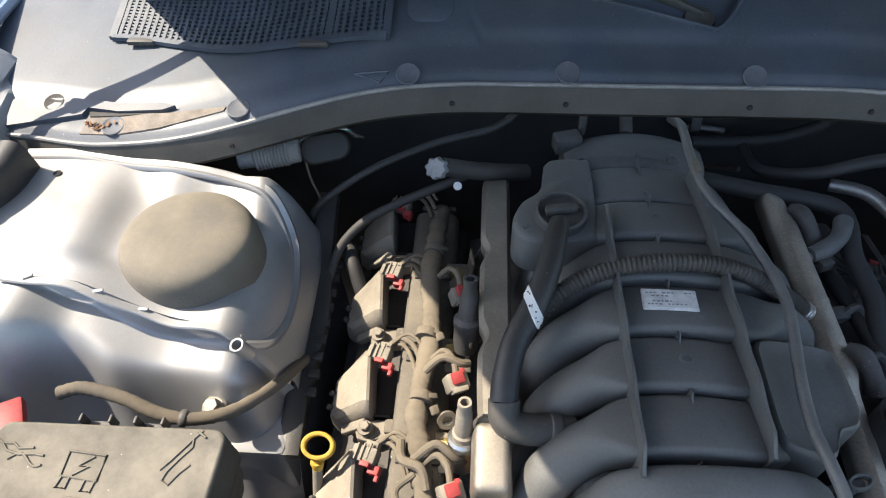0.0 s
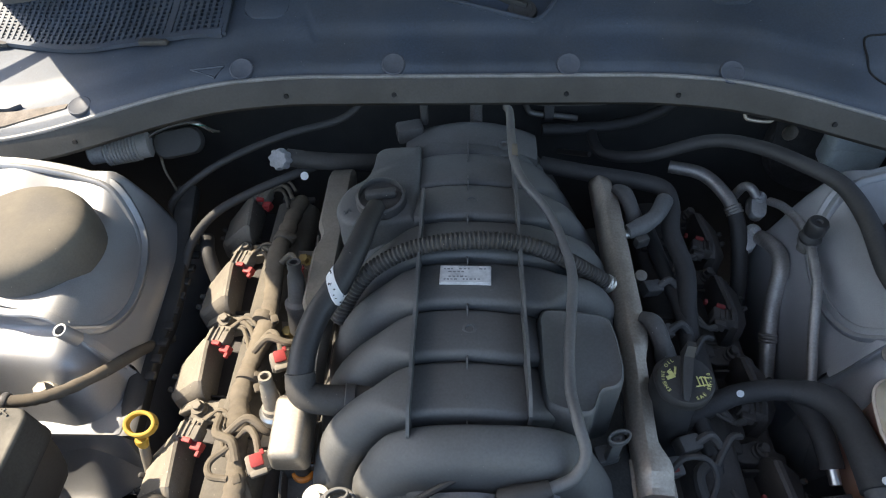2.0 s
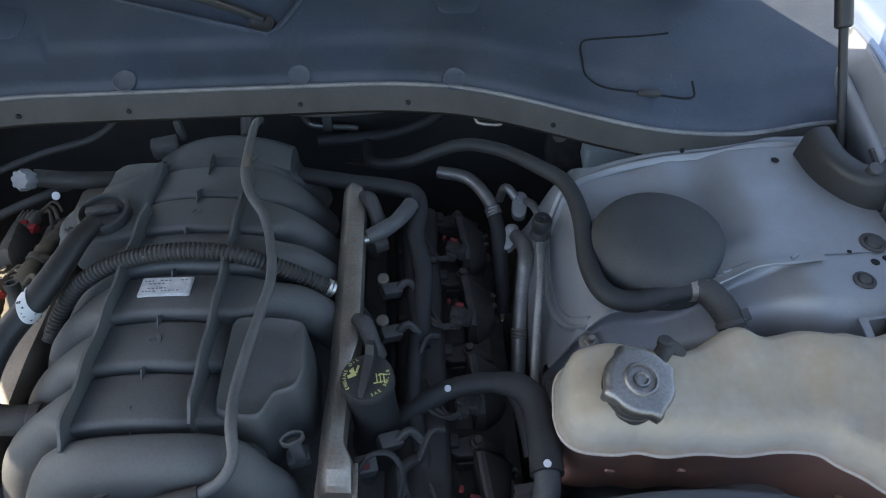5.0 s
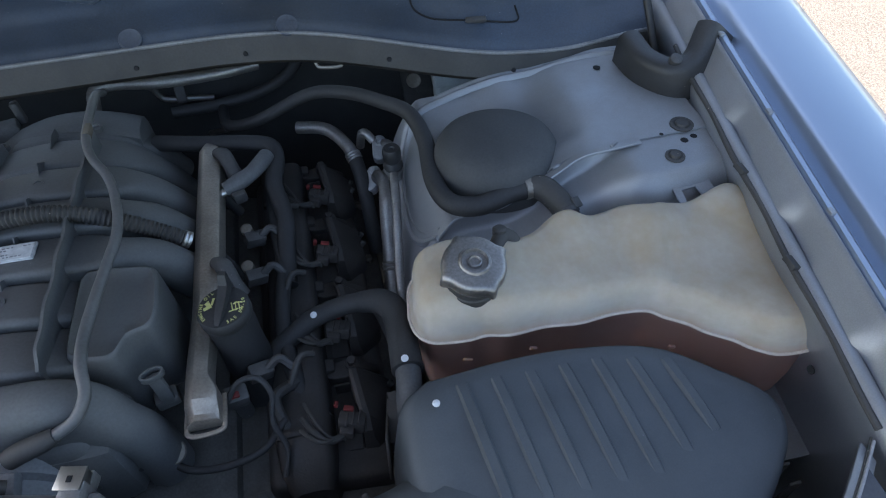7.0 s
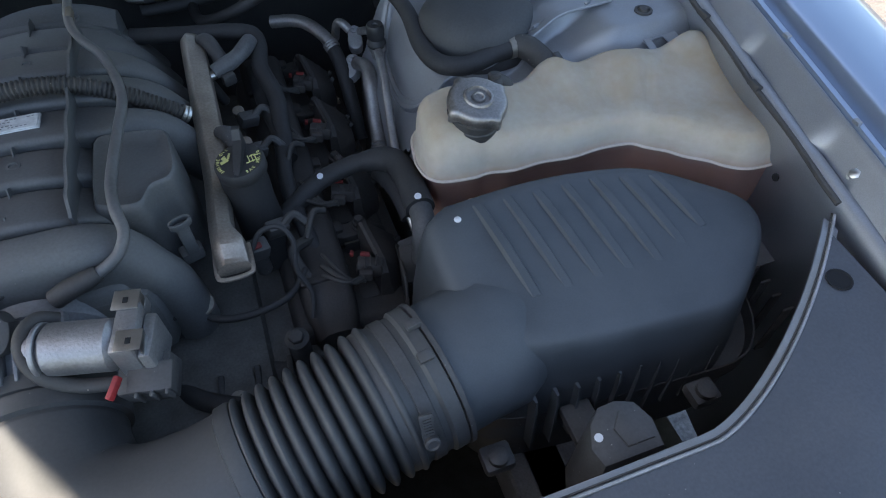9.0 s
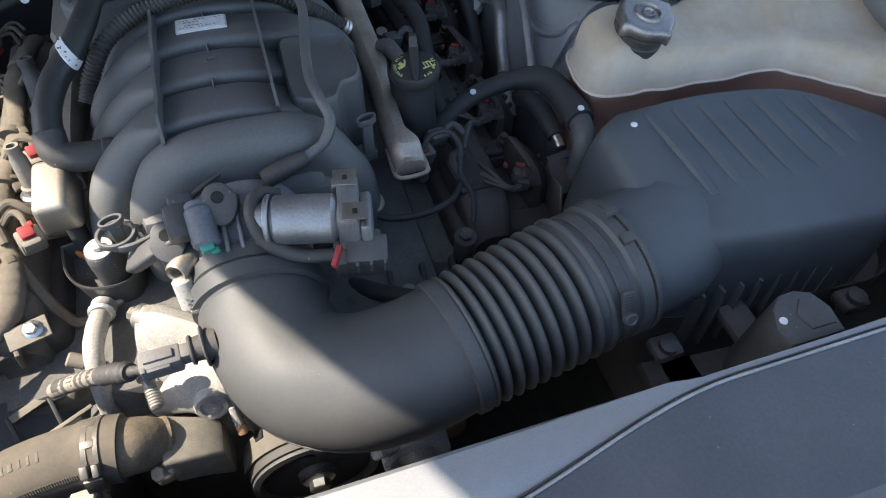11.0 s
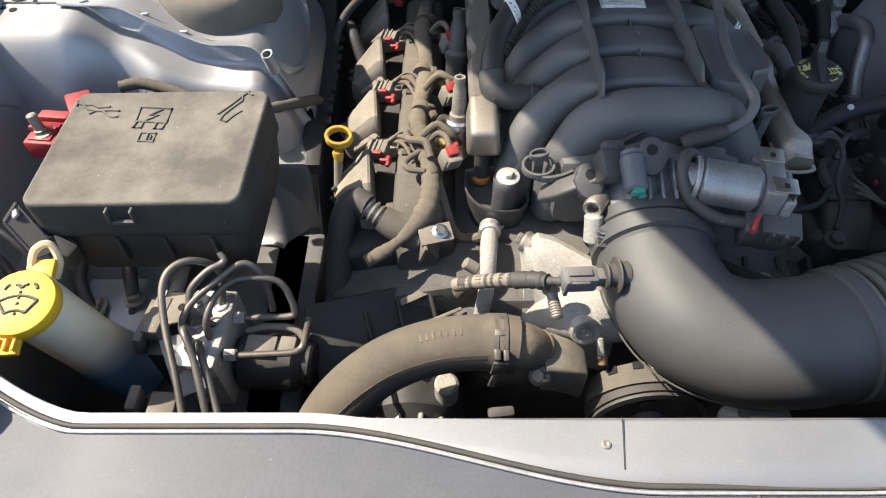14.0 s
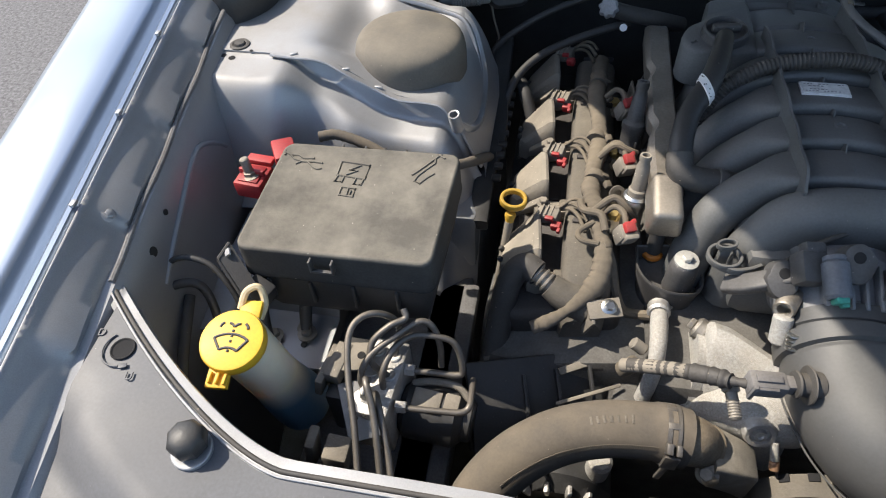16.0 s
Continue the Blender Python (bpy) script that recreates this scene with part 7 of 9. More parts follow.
# earth cables bolted to the plate below the fuse box
for pts in (((-0.568, 0.285, 0.800), (-0.592, 0.262, 0.785), (-0.602, 0.240, 0.765), (-0.597, 0.223, 0.748), (-0.589, 0.212, 0.7410)),
            ((-0.530, 0.290, 0.800), (-0.545, 0.274, 0.780), (-0.554, 0.255, 0.760), (-0.553, 0.241, 0.747), (-0.550, 0.229, 0.7410))):
    root = thing("earth_cable", pts[-1], "black earth cable bolted to the silver plate", "cable", "earth cables")
    bm = B()
    tube(bm, pts, [0.0078, 0.0078, 0.0078, 0.0074, 0.0060], 8, 12)
    part("sleeve", bm, BLACKP, root)
    bm = B()
    lathe(bm, (*pts[-1][:2], 0.7335), (0, 0, 1), [(0.0100, -0.001), (0.0115, 0), (0.0115, 0.0030), (0.0, 0.003)], 18)
    hexbolt(bm, (*pts[-1][:2], 0.7360), (0, 0, 1), 0.0072, 0.008, False)
    part("ring_terminal", bm, BOLT, root)


# ---- brake hydraulic unit ----
root = thing("brake_hydraulic_unit", (-0.4120, 0.1640, 0.7325), "aluminium brake hydraulic block with bent steel lines", "hydraulic unit")
bm = B()
box(bm, (-0.4355, 0.1560, 0.7570), (0.040, 0.086, 0.080), 0.0025, (0, 0, -4))
box(bm, (-0.4300, 0.1360, 0.7895), (0.024, 0.026, 0.008), 0.002, (0, 0, -4))
part("block", bm, ALU, root)
for x, y in ((-0.444, 0.184), (-0.426, 0.180), (-0.444, 0.160), (-0.426, 0.158), (-0.442, 0.132)):
    bm = B()
    lathe(bm, (x, y, 0.7965), (0, 0, 1), [(0.0078, 0), (0.0078, 0.0020), (0.0066, 0.0028), (0.0064, 0.0008), (0, 0.0008)], 18)
    part("port", bm, ALU, root)
bm = B()
rod(bm, (-0.4170, 0.1540, 0.7385), (-0.3500, 0.1500, 0.7365), 0.031, 30)
rod(bm, (-0.3520, 0.1500, 0.7365), (-0.3400, 0.1490, 0.7360), 0.022, 24)
part("motor", bm, BLACKP, root)
bm = B()
box(bm, (-0.3880, 0.1500, 0.7645), (0.030, 0.024, 0.014), 0.002, (0, 4, -4))
box(bm, (-0.3620, 0.1510, 0.7645), (0.016, 0.020, 0.012), 0.002, (0, 4, -4))
lathe(bm, (-0.3940, 0.1500, 0.7710), (0, 0, 1), [(0.0028, 0), (0.0026, 0.0008), (0.0012, 0.0008), (0, 0.0004)], 12)
part("motor_terminal", bm, COIL, root)
bm = B()
tube(bm, [(-0.4060, 0.1700, 0.7645), (-0.3830, 0.1720, 0.7695), (-0.3580, 0.1700, 0.7685), (-0.3460, 0.1620, 0.7605)], 0.0040, 6, 9)
part("motor_lead", bm, COIL, root)
bm = B()
box(bm, (-0.4680, 0.1620, 0.7585), (0.030, 0.074, 0.074), 0.004, (0, 0, -4))
part("control_module", bm, BLACKP, root)
bm = B()
box(bm, (-0.4890, 0.1540, 0.7985), (0.008, 0.046, 0.030), 0.002, (0, 12, -8))
box(bm, (-0.4760, 0.1580, 0.8075), (0.016, 0.040, 0.018), 0.002, (0, 0, -8))
part("module_plug", bm, COIL, root)
bm = B()
slab(bm, [(-0.470, 0.146), (-0.452, 0.150), (-0.444, 0.170), (-0.450, 0.182), (-0.472, 0.178)], 0.812, 0.8150, 0.001)
part("module_bracket", bm, COIL, root)
bm = B()
lathe(bm, (-0.4540, 0.1660, 0.8151), (0, 0, 1), [(0.0042, 0.0), (0.0040, 0.0005), (0, 0.0005)], 14)
part("bracket_hole", bm, VOID, root)
bm = B()
box(bm, (-0.4470, 0.1210, 0.7890), (0.034, 0.003, 0.058), 0.001, (-68, 8, 28))
part("plate", bm, PAINT, root)
for x, y in ((-0.4506, 0.1315), (-0.4400, 0.1130), (-0.4560, 0.1200), (-0.4470, 0.1080)):
    bm = B()
    lathe(bm, (x, y, 0.7925 - 0.30 * (y - 0.1215)), (0.1, 0.3, 1), [(0.0026, 0.0), (0.0024, 0.0006), (0, 0.0006)], 12)
    part("plate_hole", bm, VOID, root)
LINES = surface("dark coated steel line", (0.15, 0.14, 0.128), 0.34, metal=0.6, var=0.15, dust=0.28)
for pts in (((-0.4260, 0.1800, 0.7925), (-0.4220, 0.1980, 0.8275), (-0.4380, 0.1950, 0.8495), (-0.4550, 0.1840, 0.8535), (-0.4620, 0.1660, 0.8465), (-0.4560, 0.1340, 0.8305), (-0.4420, 0.0940, 0.8125), (-0.4300, 0.0520, 0.7913), (-0.4200, 0.0100, 0.7700)),
            ((-0.4420, 0.1320, 0.7925), (-0.4395, 0.1340, 0.8245), (-0.4355, 0.1260, 0.8355), (-0.4250, 0.1040, 0.8235), (-0.4127, 0.0660, 0.8003), (-0.3998, 0.0193, 0.7734)),
            ((-0.4330, 0.1280, 0.7925), (-0.4300, 0.1280, 0.8125), (-0.4220, 0.1120, 0.8185), (-0.4060, 0.0735, 0.7994), (-0.3897, 0.0240, 0.7741)),
            ((-0.4260, 0.1580, 0.7925), (-0.4400, 0.1570, 0.8185), (-0.4410, 0.1700, 0.8355), (-0.4260, 0.1840, 0.8465), (-0.4120, 0.1940, 0.8485), (-0.4150, 0.2010, 0.8540)),
            ((-0.4440, 0.1360, 0.7925), (-0.4490, 0.1440, 0.8145), (-0.4410, 0.1610, 0.8275), (-0.4180, 0.1820, 0.8365), (-0.3990, 0.1975, 0.8405), (-0.3860, 0.1980, 0.8315), (-0.3790, 0.1910, 0.8075), (-0.3780, 0.1840, 0.7825)),
            ((-0.4280, 0.1420, 0.7925), (-0.4290, 0.1520, 0.8125), (-0.4210, 0.1730, 0.8245), (-0.4040, 0.1890, 0.8270), (-0.3760, 0.1935, 0.8220), (-0.3630, 0.1915, 0.8140), (-0.3565, 0.1840, 0.7980), (-0.3550, 0.1775, 0.7860), (-0.3600, 0.1752, 0.7840), (-0.3720, 0.1745, 0.7840), (-0.4100, 0.1730, 0.7845)),
            ((-0.4050, 0.1310, 0.7845), (-0.3680, 0.1335, 0.7835), (-0.3520, 0.1350, 0.7830), (-0.3450, 0.1385, 0.7830), (-0.3420, 0.1440, 0.7840), (-0.3425, 0.1580, 0.7800), (-0.3440, 0.1800, 0.7700))):
    bm = B()
    tube(bm, pts, 0.0034, 9, 10)
    part("brake_line", bm, LINES, root)
for x, y, z, wv in ((-0.4165, 0.1730, 0.7850, (1, 0, 0)), (-0.4165, 0.1310, 0.7860, (1, 0, 0)), (-0.444, 0.184, 0.7965, (0, 0, 1)), (-0.442, 0.132, 0.7965, (0, 0, 1))):
    bm = B()
    hexbolt(bm, (x, y, z), wv, 0.0064, 0.013, False)
    part("line_nut", bm, ALU, root)
bm = B()
box(bm, (-0.4670, 0.1820, 0.7875), (0.016, 0.020, 0.018), 0.003, (0, 10, 20))
part("connector", bm, COIL, root)
root = thing("battery_bracket", (-0.47, 0.08, 0.72), "dusty grey steel bracket below the seal", "bracket")
bm = B()
box(bm, (-0.488, 0.084, 0.770), (0.010, 0.024, 0.055), 0.003, (0, 10, 0))
box(bm, (-0.464, 0.080, 0.762), (0.024, 0.026, 0.055), 0.003, (0, 10, 0))
part("bracket", bm, COIL, root)

# dipstick
root = thing("dipstick", (-0.33, 0.33, 0.72), "yellow ring-handled oil dipstick in its tube", "dipstick")
bm = B()
GOLD = surface("dirty yellow plastic", (0.48, 0.29, 0.03), 0.45, dust=0.35, dust_color=(0.16, 0.11, 0.05), dust_scale=50)
u, v, w = frame_of((0.06, -0.30, 0.95))
ring = [Vector((-0.3271, 0.3863, 0.8300)) + (u * math.cos(a) * 1.12 + v * math.sin(a) * 0.9) * 0.0125 for a in (2 * math.pi * i / 32 for i in range(33))]
sweep(bm, ring, lambda s, i: rrect(0.0042, 0.0110, 0.0016, 2), caps=False)
lathe(bm, (-0.3290, 0.3775, 0.8165), (-0.07, -0.18, -1), [(0.006, 0), (0.0068, 0.003), (0.0055, 0.009), (0.005, 0.013)], 14)
part("handle", bm, GOLD, root)
bm = B()
rod(bm, (-0.3298, 0.3755, 0.806), (-0.343, 0.336, 0.68), 0.0052, 14)
part("stalk", bm, COIL, root)
for pts in (((-0.343, 0.36, 0.72), (-0.350, 0.32, 0.68), (-0.352, 0.28, 0.62)),):
    bm = B()
    tube(bm, pts, 0.003, 6, 8)
    part("guide_tube", bm, ZINC, root)


# ---- radiator hose and thermostat ----
root = thing("radiator_hose", (-0.24, 0.12, 0.76), "large dusty rubber radiator hose with spring clamp", "radiator hose")
bm = B()
path = spline([(-0.139, 0.1405, 0.787), (-0.165, 0.142, 0.790), (-0.215, 0.137, 0.790), (-0.262, 0.122, 0.782), (-0.302, 0.095, 0.766), (-0.328, 0.062, 0.74), (-0.340, 0.03, 0.70), (-0.345, 0.0, 0.65)], 9)
sweep(bm, path, lambda s, i: circle(0.0265 + (0.0012 if s < 0.03 else 0), 32))
part("hose", bm, RUBBER_DUSTY, root)
MARK = surface("worn hose print", (0.125, 0.108, 0.084), 0.7, var=0.4)
random.seed(8)
for k in range(7):
    i = 14 + k
    q, w = path[i], (path[i + 1] - path[i - 1]).normalized()
    n = Vector((0, -0.10, 0.99))
    n = (n - w * n.dot(w)).normalized()
    bm = B()
    box(bm, Vector(), (random.uniform(0.0018, 0.0034), random.uniform(0.006, 0.008), 0.0005), 0.0002)
    bm.transform(Matrix.Translation(q + n * 0.0265) @ Matrix((w, n.cross(w), n)).transposed().to_4x4())
    part("print_bar", bm, MARK, root)
# row of fine moulded ticks along the hose
bm = B()
for k in range(84):
    i = 10 + k // 3
    a, b = path[i], path[i + 1]
    q, w = a.lerp(b, (k % 3) / 3), (b - a).normalized()
    n = Vector((0, -0.86, 0.50))
    n = (n - w * n.dot(w)).normalized()
    box(bm, Matrix.Translation(q + n * 0.0265) @ Vector(), (0.0010, 0.004, 0.0012), 0, (-60, 0, math.degrees(math.atan2(w.y, w.x))))
part("moulded_strip", bm, RUBBER_DUSTY, root)
bm = B()
ring = lambda x0, x1, r: lathe(bm, (x0, 0.1415, 0.7895), (1, -0.03, -0.05), [(r - 0.0013, 0.0), (r, 0.0003), (r, x1 - x0 - 0.0003), (r - 0.0013, x1 - x0)], 36)
ring(-0.1620, -0.1575, 0.0283)
ring(-0.1530, -0.1490, 0.0283)
for a in range(-20, 200, 40):
    n = Vector((0, math.cos(radians(a)), math.sin(radians(a))))
    box(bm, Vector((-0.1555, 0.1415, 0.7895)) + n * 0.0277, (0.010, 0.006, 0.0012), 0.0004, (a - 90, 0, 0))
box(bm, (-0.1590, 0.1185, 0.8085), (0.006, 0.010, 0.012), 0.0012, (30, 0, 0))
box(bm, (-0.1510, 0.1180, 0.8080), (0.005, 0.010, 0.012), 0.0012, (30, 0, 0))
box(bm, (-0.1565, 0.1110, 0.7960), (0.014, 0.003, 0.018), 0.001, (-8, 8, 0))
box(bm, (-0.1610, 0.1085, 0.7800), (0.006, 0.003, 0.022), 0.001, (-10, 14, 0))
part("spring_clamp", bm, LINES, root)
bm = B()
lathe(bm, (-0.335, 0.046, 0.722), (-0.3, -0.6, -0.75), [(0.0272, -0.004), (0.029, -0.003), (0.029, 0.004), (0.0272, 0.005)], 32)
part("end_clamp", bm, BOLT, root)
root = thing("thermostat_housing", (-0.10, 0.14, 0.74), "weathered cast aluminium thermostat housing", "thermostat housing")
bm = B()
tube(bm, [(-0.145, 0.1400, 0.788), (-0.136, 0.1410, 0.785), (-0.125, 0.1435, 0.776), (-0.1135, 0.1460, 0.7655)], [0.0238, 0.0238, 0.0225, 0.0190], 6, 32)
STAINED = surface("brown stained casting", (0.20, 0.165, 0.12), 0.55, metal=0.3, var=0.3, scale=60, bump=0.4, dust=0.5, dust_color=(0.27, 0.21, 0.14))
part("outlet", bm, STAINED, root)
bm = B()
lathe(bm, (-0.1165, 0.1455, 0.7675), (0.85, 0.10, -0.52), [(0.016, 0), (0.0212, 0.0006), (0.0215, 0.0040), (0.016, 0.0045)], 36)
box(bm, (-0.1155, 0.1205, 0.7640), (0.014, 0.022, 0.012), 0.004, (0, 30, 20), 3)
part("flange", bm, STAINED, root)
bm = B()
rings = []
for x, y0, y1, z0, z1 in ((-0.111, 0.118, 0.164, 0.735, 0.780), (-0.100, 0.119, 0.162, 0.730, 0.776), (-0.085, 0.121, 0.160, 0.720, 0.7685), (-0.070, 0.123, 0.158, 0.706, 0.7590), (-0.067, 0.125, 0.156, 0.708, 0.7555)):
    rings.append([Vector((x, (y0 + y1) / 2 + a * (y1 - y0), (z0 + z1) / 2 + b * (z1 - z0))) for a, b in rrect(1, 1, 0.10, 4)])
skin(bm, rings)
part("body", bm, surface("grey tan casting", (0.27, 0.25, 0.215), 0.55, metal=0.3, var=0.2, scale=90, bump=0.4, grain=900, dust=0.45, dust_color=(0.27, 0.225, 0.16)), root)
bm = B()
lathe(bm, (-0.1150, 0.1210, 0.762), (-0.35, -0.45, 0.8), [(0.0105, -0.012), (0.0108, 0.002), (0.0095, 0.004), (0, 0.004)], 20)
hexbolt(bm, (-0.1160, 0.1195, 0.7652), (-0.35, -0.45, 0.8), 0.0068, 0.008)
part("bolt", bm, BOLT, root)

root = thing("water_crossover", (-0.09, 0.21, 0.78), "rough sand cast water pump housing", "water pump")
bm = B()
rings = []
for x, g in ((-0.116, 0.72), (-0.1145, 0.90), (-0.110, 1.0), (-0.095, 1.0), (-0.075, 0.99), (-0.055, 0.97), (-0.040, 0.93), (-0.034, 0.80)):
    s = smooth01((x + 0.112) / 0.075)
    prof = ((0.270, 0.700), (0.270, 0.788), (0.266, 0.802), (0.258, 0.813), (0.247, 0.818), (0.236, 0.815), (0.227, 0.806), (0.220, 0.792), (0.2135, 0.786), (0.206, 0.768), (0.199, 0.748), (0.195, 0.730), (0.195, 0.700))
    rings.append([Vector((x, 0.240 + (y - 0.240) * (0.5 + 0.5 * g) - 0.036 * s, 0.760 + (z - 0.760) * (g if z > 0.760 else 1.0) - 0.004 * s)) for y, z in prof])
skin(bm, rings)
part("casting", bm, CAST, root)
# side flange with its curved edge, and the round volute below
bm = B()
edge = spline([(0.272, 0.735, 0), (0.271, 0.770, 0), (0.262, 0.790, 0), (0.245, 0.799, 0), (0.228, 0.795, 0), (0.213, 0.778, 0), (0.203, 0.757, 0), (0.196, 0.742, 0), (0.190, 0.725, 0), (0.192, 0.700, 0), (0.268, 0.700, 0)], 4)
skin(bm, [[Vector((x - 0.10 * (0.75 - q.y) * 0.5, q.x, q.y)) for q in edge] for x in (-0.1255, -0.1250, -0.1165, -0.1160)])
part("side_flange", bm, CAST, root)
bm = B()
tube(bm, [(-0.127, 0.203, 0.726), (-0.112, 0.200, 0.737), (-0.094, 0.196, 0.752), (-0.076, 0.192, 0.763), (-0.055, 0.190, 0.766), (-0.030, 0.192, 0.764), (-0.012, 0.196, 0.760)], [0.012, 0.016, 0.022, 0.029, 0.0325, 0.031, 0.026], 7, 28)
part("volute", bm, CAST, root)
bm = B()
rod(bm, (-0.112, 0.258, 0.790), (-0.124, 0.265, 0.793), 0.0120, 20)
rod(bm, (-0.124, 0.265, 0.793), (-0.129, 0.268, 0.794), 0.0065, 6)
part("plug", bm, BOLT, root)
bm = B()
stud_way = Vector((0.16, -0.94, -0.32)).normalized()
stud_base = Vector((-0.1075, 0.1850, 0.8270))
hexbolt(bm, stud_base, stud_way, 0.0085, 0.011)
rod(bm, stud_base + stud_way * 0.009, stud_base + stud_way * 0.036, 0.0054, 14)
for k in range(7):
    lathe(bm, stud_base + stud_way * (0.018 + 0.0025 * k), stud_way, [(0.0054, 0), (0.0062, 0.0008), (0.0054, 0.0016)], 12)
part("stud_bolt", bm, BOLT, root)
bm = B()
lathe(bm, (-0.0685, 0.1585, 0.7785), (0, -1, 0.40), [(0.0155, -0.03), (0.0155, -0.002), (0.0135, 0.001), (0.0100, 0.001), (0.0090, -0.003), (0.0062, -0.003), (0.0055, 0.002), (0.0030, 0.002), (0.0022, 0.0), (0, 0.0)], 26)
part("bushing", bm, ALU, root)
bm = B()
rod(bm, (-0.0535, 0.158, 0.772), (-0.0512, 0.1455, 0.7570), 0.0040, 12)
part("boss", bm, CAST, root)
bm = B()
rod(bm, (-0.0512, 0.1455, 0.7570), (-0.0500, 0.1395, 0.7495), 0.0046, 12)
part("stud", bm, surface("dull copper", (0.42, 0.24, 0.14), 0.45, metal=0.6, dust=0.3), root, "copper coloured stud tip")
bm = B()
tube(bm, [(-0.0475, 0.150, 0.760), (-0.0425, 0.143, 0.738), (-0.0400, 0.140, 0.715)], 0.0014, 6, 8)
part("thin_line", bm, BOLT, root)

# coolant pipe, upright, with pale corrosion
root = thing("coolant_pipe", (-0.16, 0.25, 0.78), "corroded pale coolant pipe with brackets", "pipe")
bm = B()
tube(bm, [(-0.1575, 0.278, 0.786), (-0.159, 0.262, 0.790), (-0.161, 0.240, 0.792), (-0.1620, 0.223, 0.783), (-0.164, 0.212, 0.765), (-0.168, 0.204, 0.735)], [0.0090, 0.0096, 0.0088, 0.0082, 0.0085, 0.0085], 8, 14)
part("pipe", bm, CAST, root)
bm = B()
lathe(bm, (-0.1572, 0.286, 0.782), (0.1, 0.9, -0.3), [(0.010, -0.006), (0.0125, -0.003), (0.0105, 0.002), (0.012, 0.008), (0.008, 0.012)], 16)
box(bm, (-0.150, 0.296, 0.772), (0.020, 0.006, 0.012), 0.002, (20, 0, 30))
part("collar", bm, ALU, root)
root = thing("engine_sensor", (-0.165, 0.185, 0.775), "dusty brown sensor connector", "sensor")
bm = B()
box(bm, (-0.1440, 0.2300, 0.724), (0.026, 0.017, 0.017), 0.003, (18, 5, -8))
box(bm, (-0.1440, 0.2215, 0.728), (0.020, 0.004, 0.014), 0.001, (18, 5, -8))
box(bm, (-0.1290, 0.2270, 0.723), (0.008, 0.012, 0.012), 0.002, (18, 5, -8))
part("connector", bm, COIL, root)
bm = B()
rod(bm, (-0.180, 0.224, 0.772), (-0.192, 0.226, 0.750), 0.0090, 16)
part("lead_end", bm, LOOM, root)
bm = B()
rod(bm, (-0.172, 0.236, 0.778), (-0.186, 0.240, 0.786), 0.0068, 14)
part("sealing_plug", bm, COIL, root, "faded tan plug")

# knock shield, bracket box with bolt at the head of the left rail
root = thing("purge_bracket", (-0.15, 0.315, 0.78), "black plastic bracket box with a steel bolt", "bracket")
bm = B()
out = [(-0.184, 0.352), (-0.182, 0.326), (-0.170, 0.306), (-0.150, 0.296), (-0.124, 0.298), (-0.114, 0.318), (-0.122, 0.344), (-0.150, 0.356)]
out = [(p.x, p.y) for p in spline([*[(x, y, 0) for x, y in out], (*out[0], 0)], 5)[:-1]]
def tub(k, z):
    return [Vector((-0.149 + (x + 0.149) * k, 0.326 + (y - 0.326) * k, z + 0.25 * max(0, y - 0.33))) for x, y in out]
skin(bm, [tub(0.80, 0.752), tub(0.90, 0.775), tub(0.99, 0.796), tub(1.03, 0.8005), tub(1.03, 0.8040), tub(1.00, 0.8055), tub(0.95, 0.8040), tub(0.90, 0.785), tub(0.5, 0.782)])
part("box", bm, PLASTIC, root)
bm = B()
lathe(bm, (-0.139, 0.317, 0.790), (0, -0.05, 1), [(0.016, 0), (0.015, 0.035), (0.0135, 0.045), (0.0125, 0.046)], 24)
post = part("post", bm, PLASTIC, root)
bm = B()
lathe(bm, (-0.139, 0.315, 0.836), (0, -0.05, 1), [(0.0125, 0), (0.0125, 0.002), (0.007, 0.0025)], 20)
hexbolt(bm, (-0.139, 0.315, 0.838), (0, -0.05, 1), 0.0055, 0.006, False)
part("bolt", bm, FITTING_GREY, post)
bm = B()
rod(bm, (-0.1655, 0.352, 0.770), (-0.1640, 0.360, 0.835), 0.0088, 16)
part("valve", bm, RUBBER, root)
bm = B()
lathe(bm, (-0.1652, 0.354, 0.793), (0.02, 0.12, 1), [(0.0095, 0), (0.0115, 0.002), (0.0115, 0.006), (0.0095, 0.008)], 18)
part("seal_ring", bm, ORANGE, root, "orange seal ring")

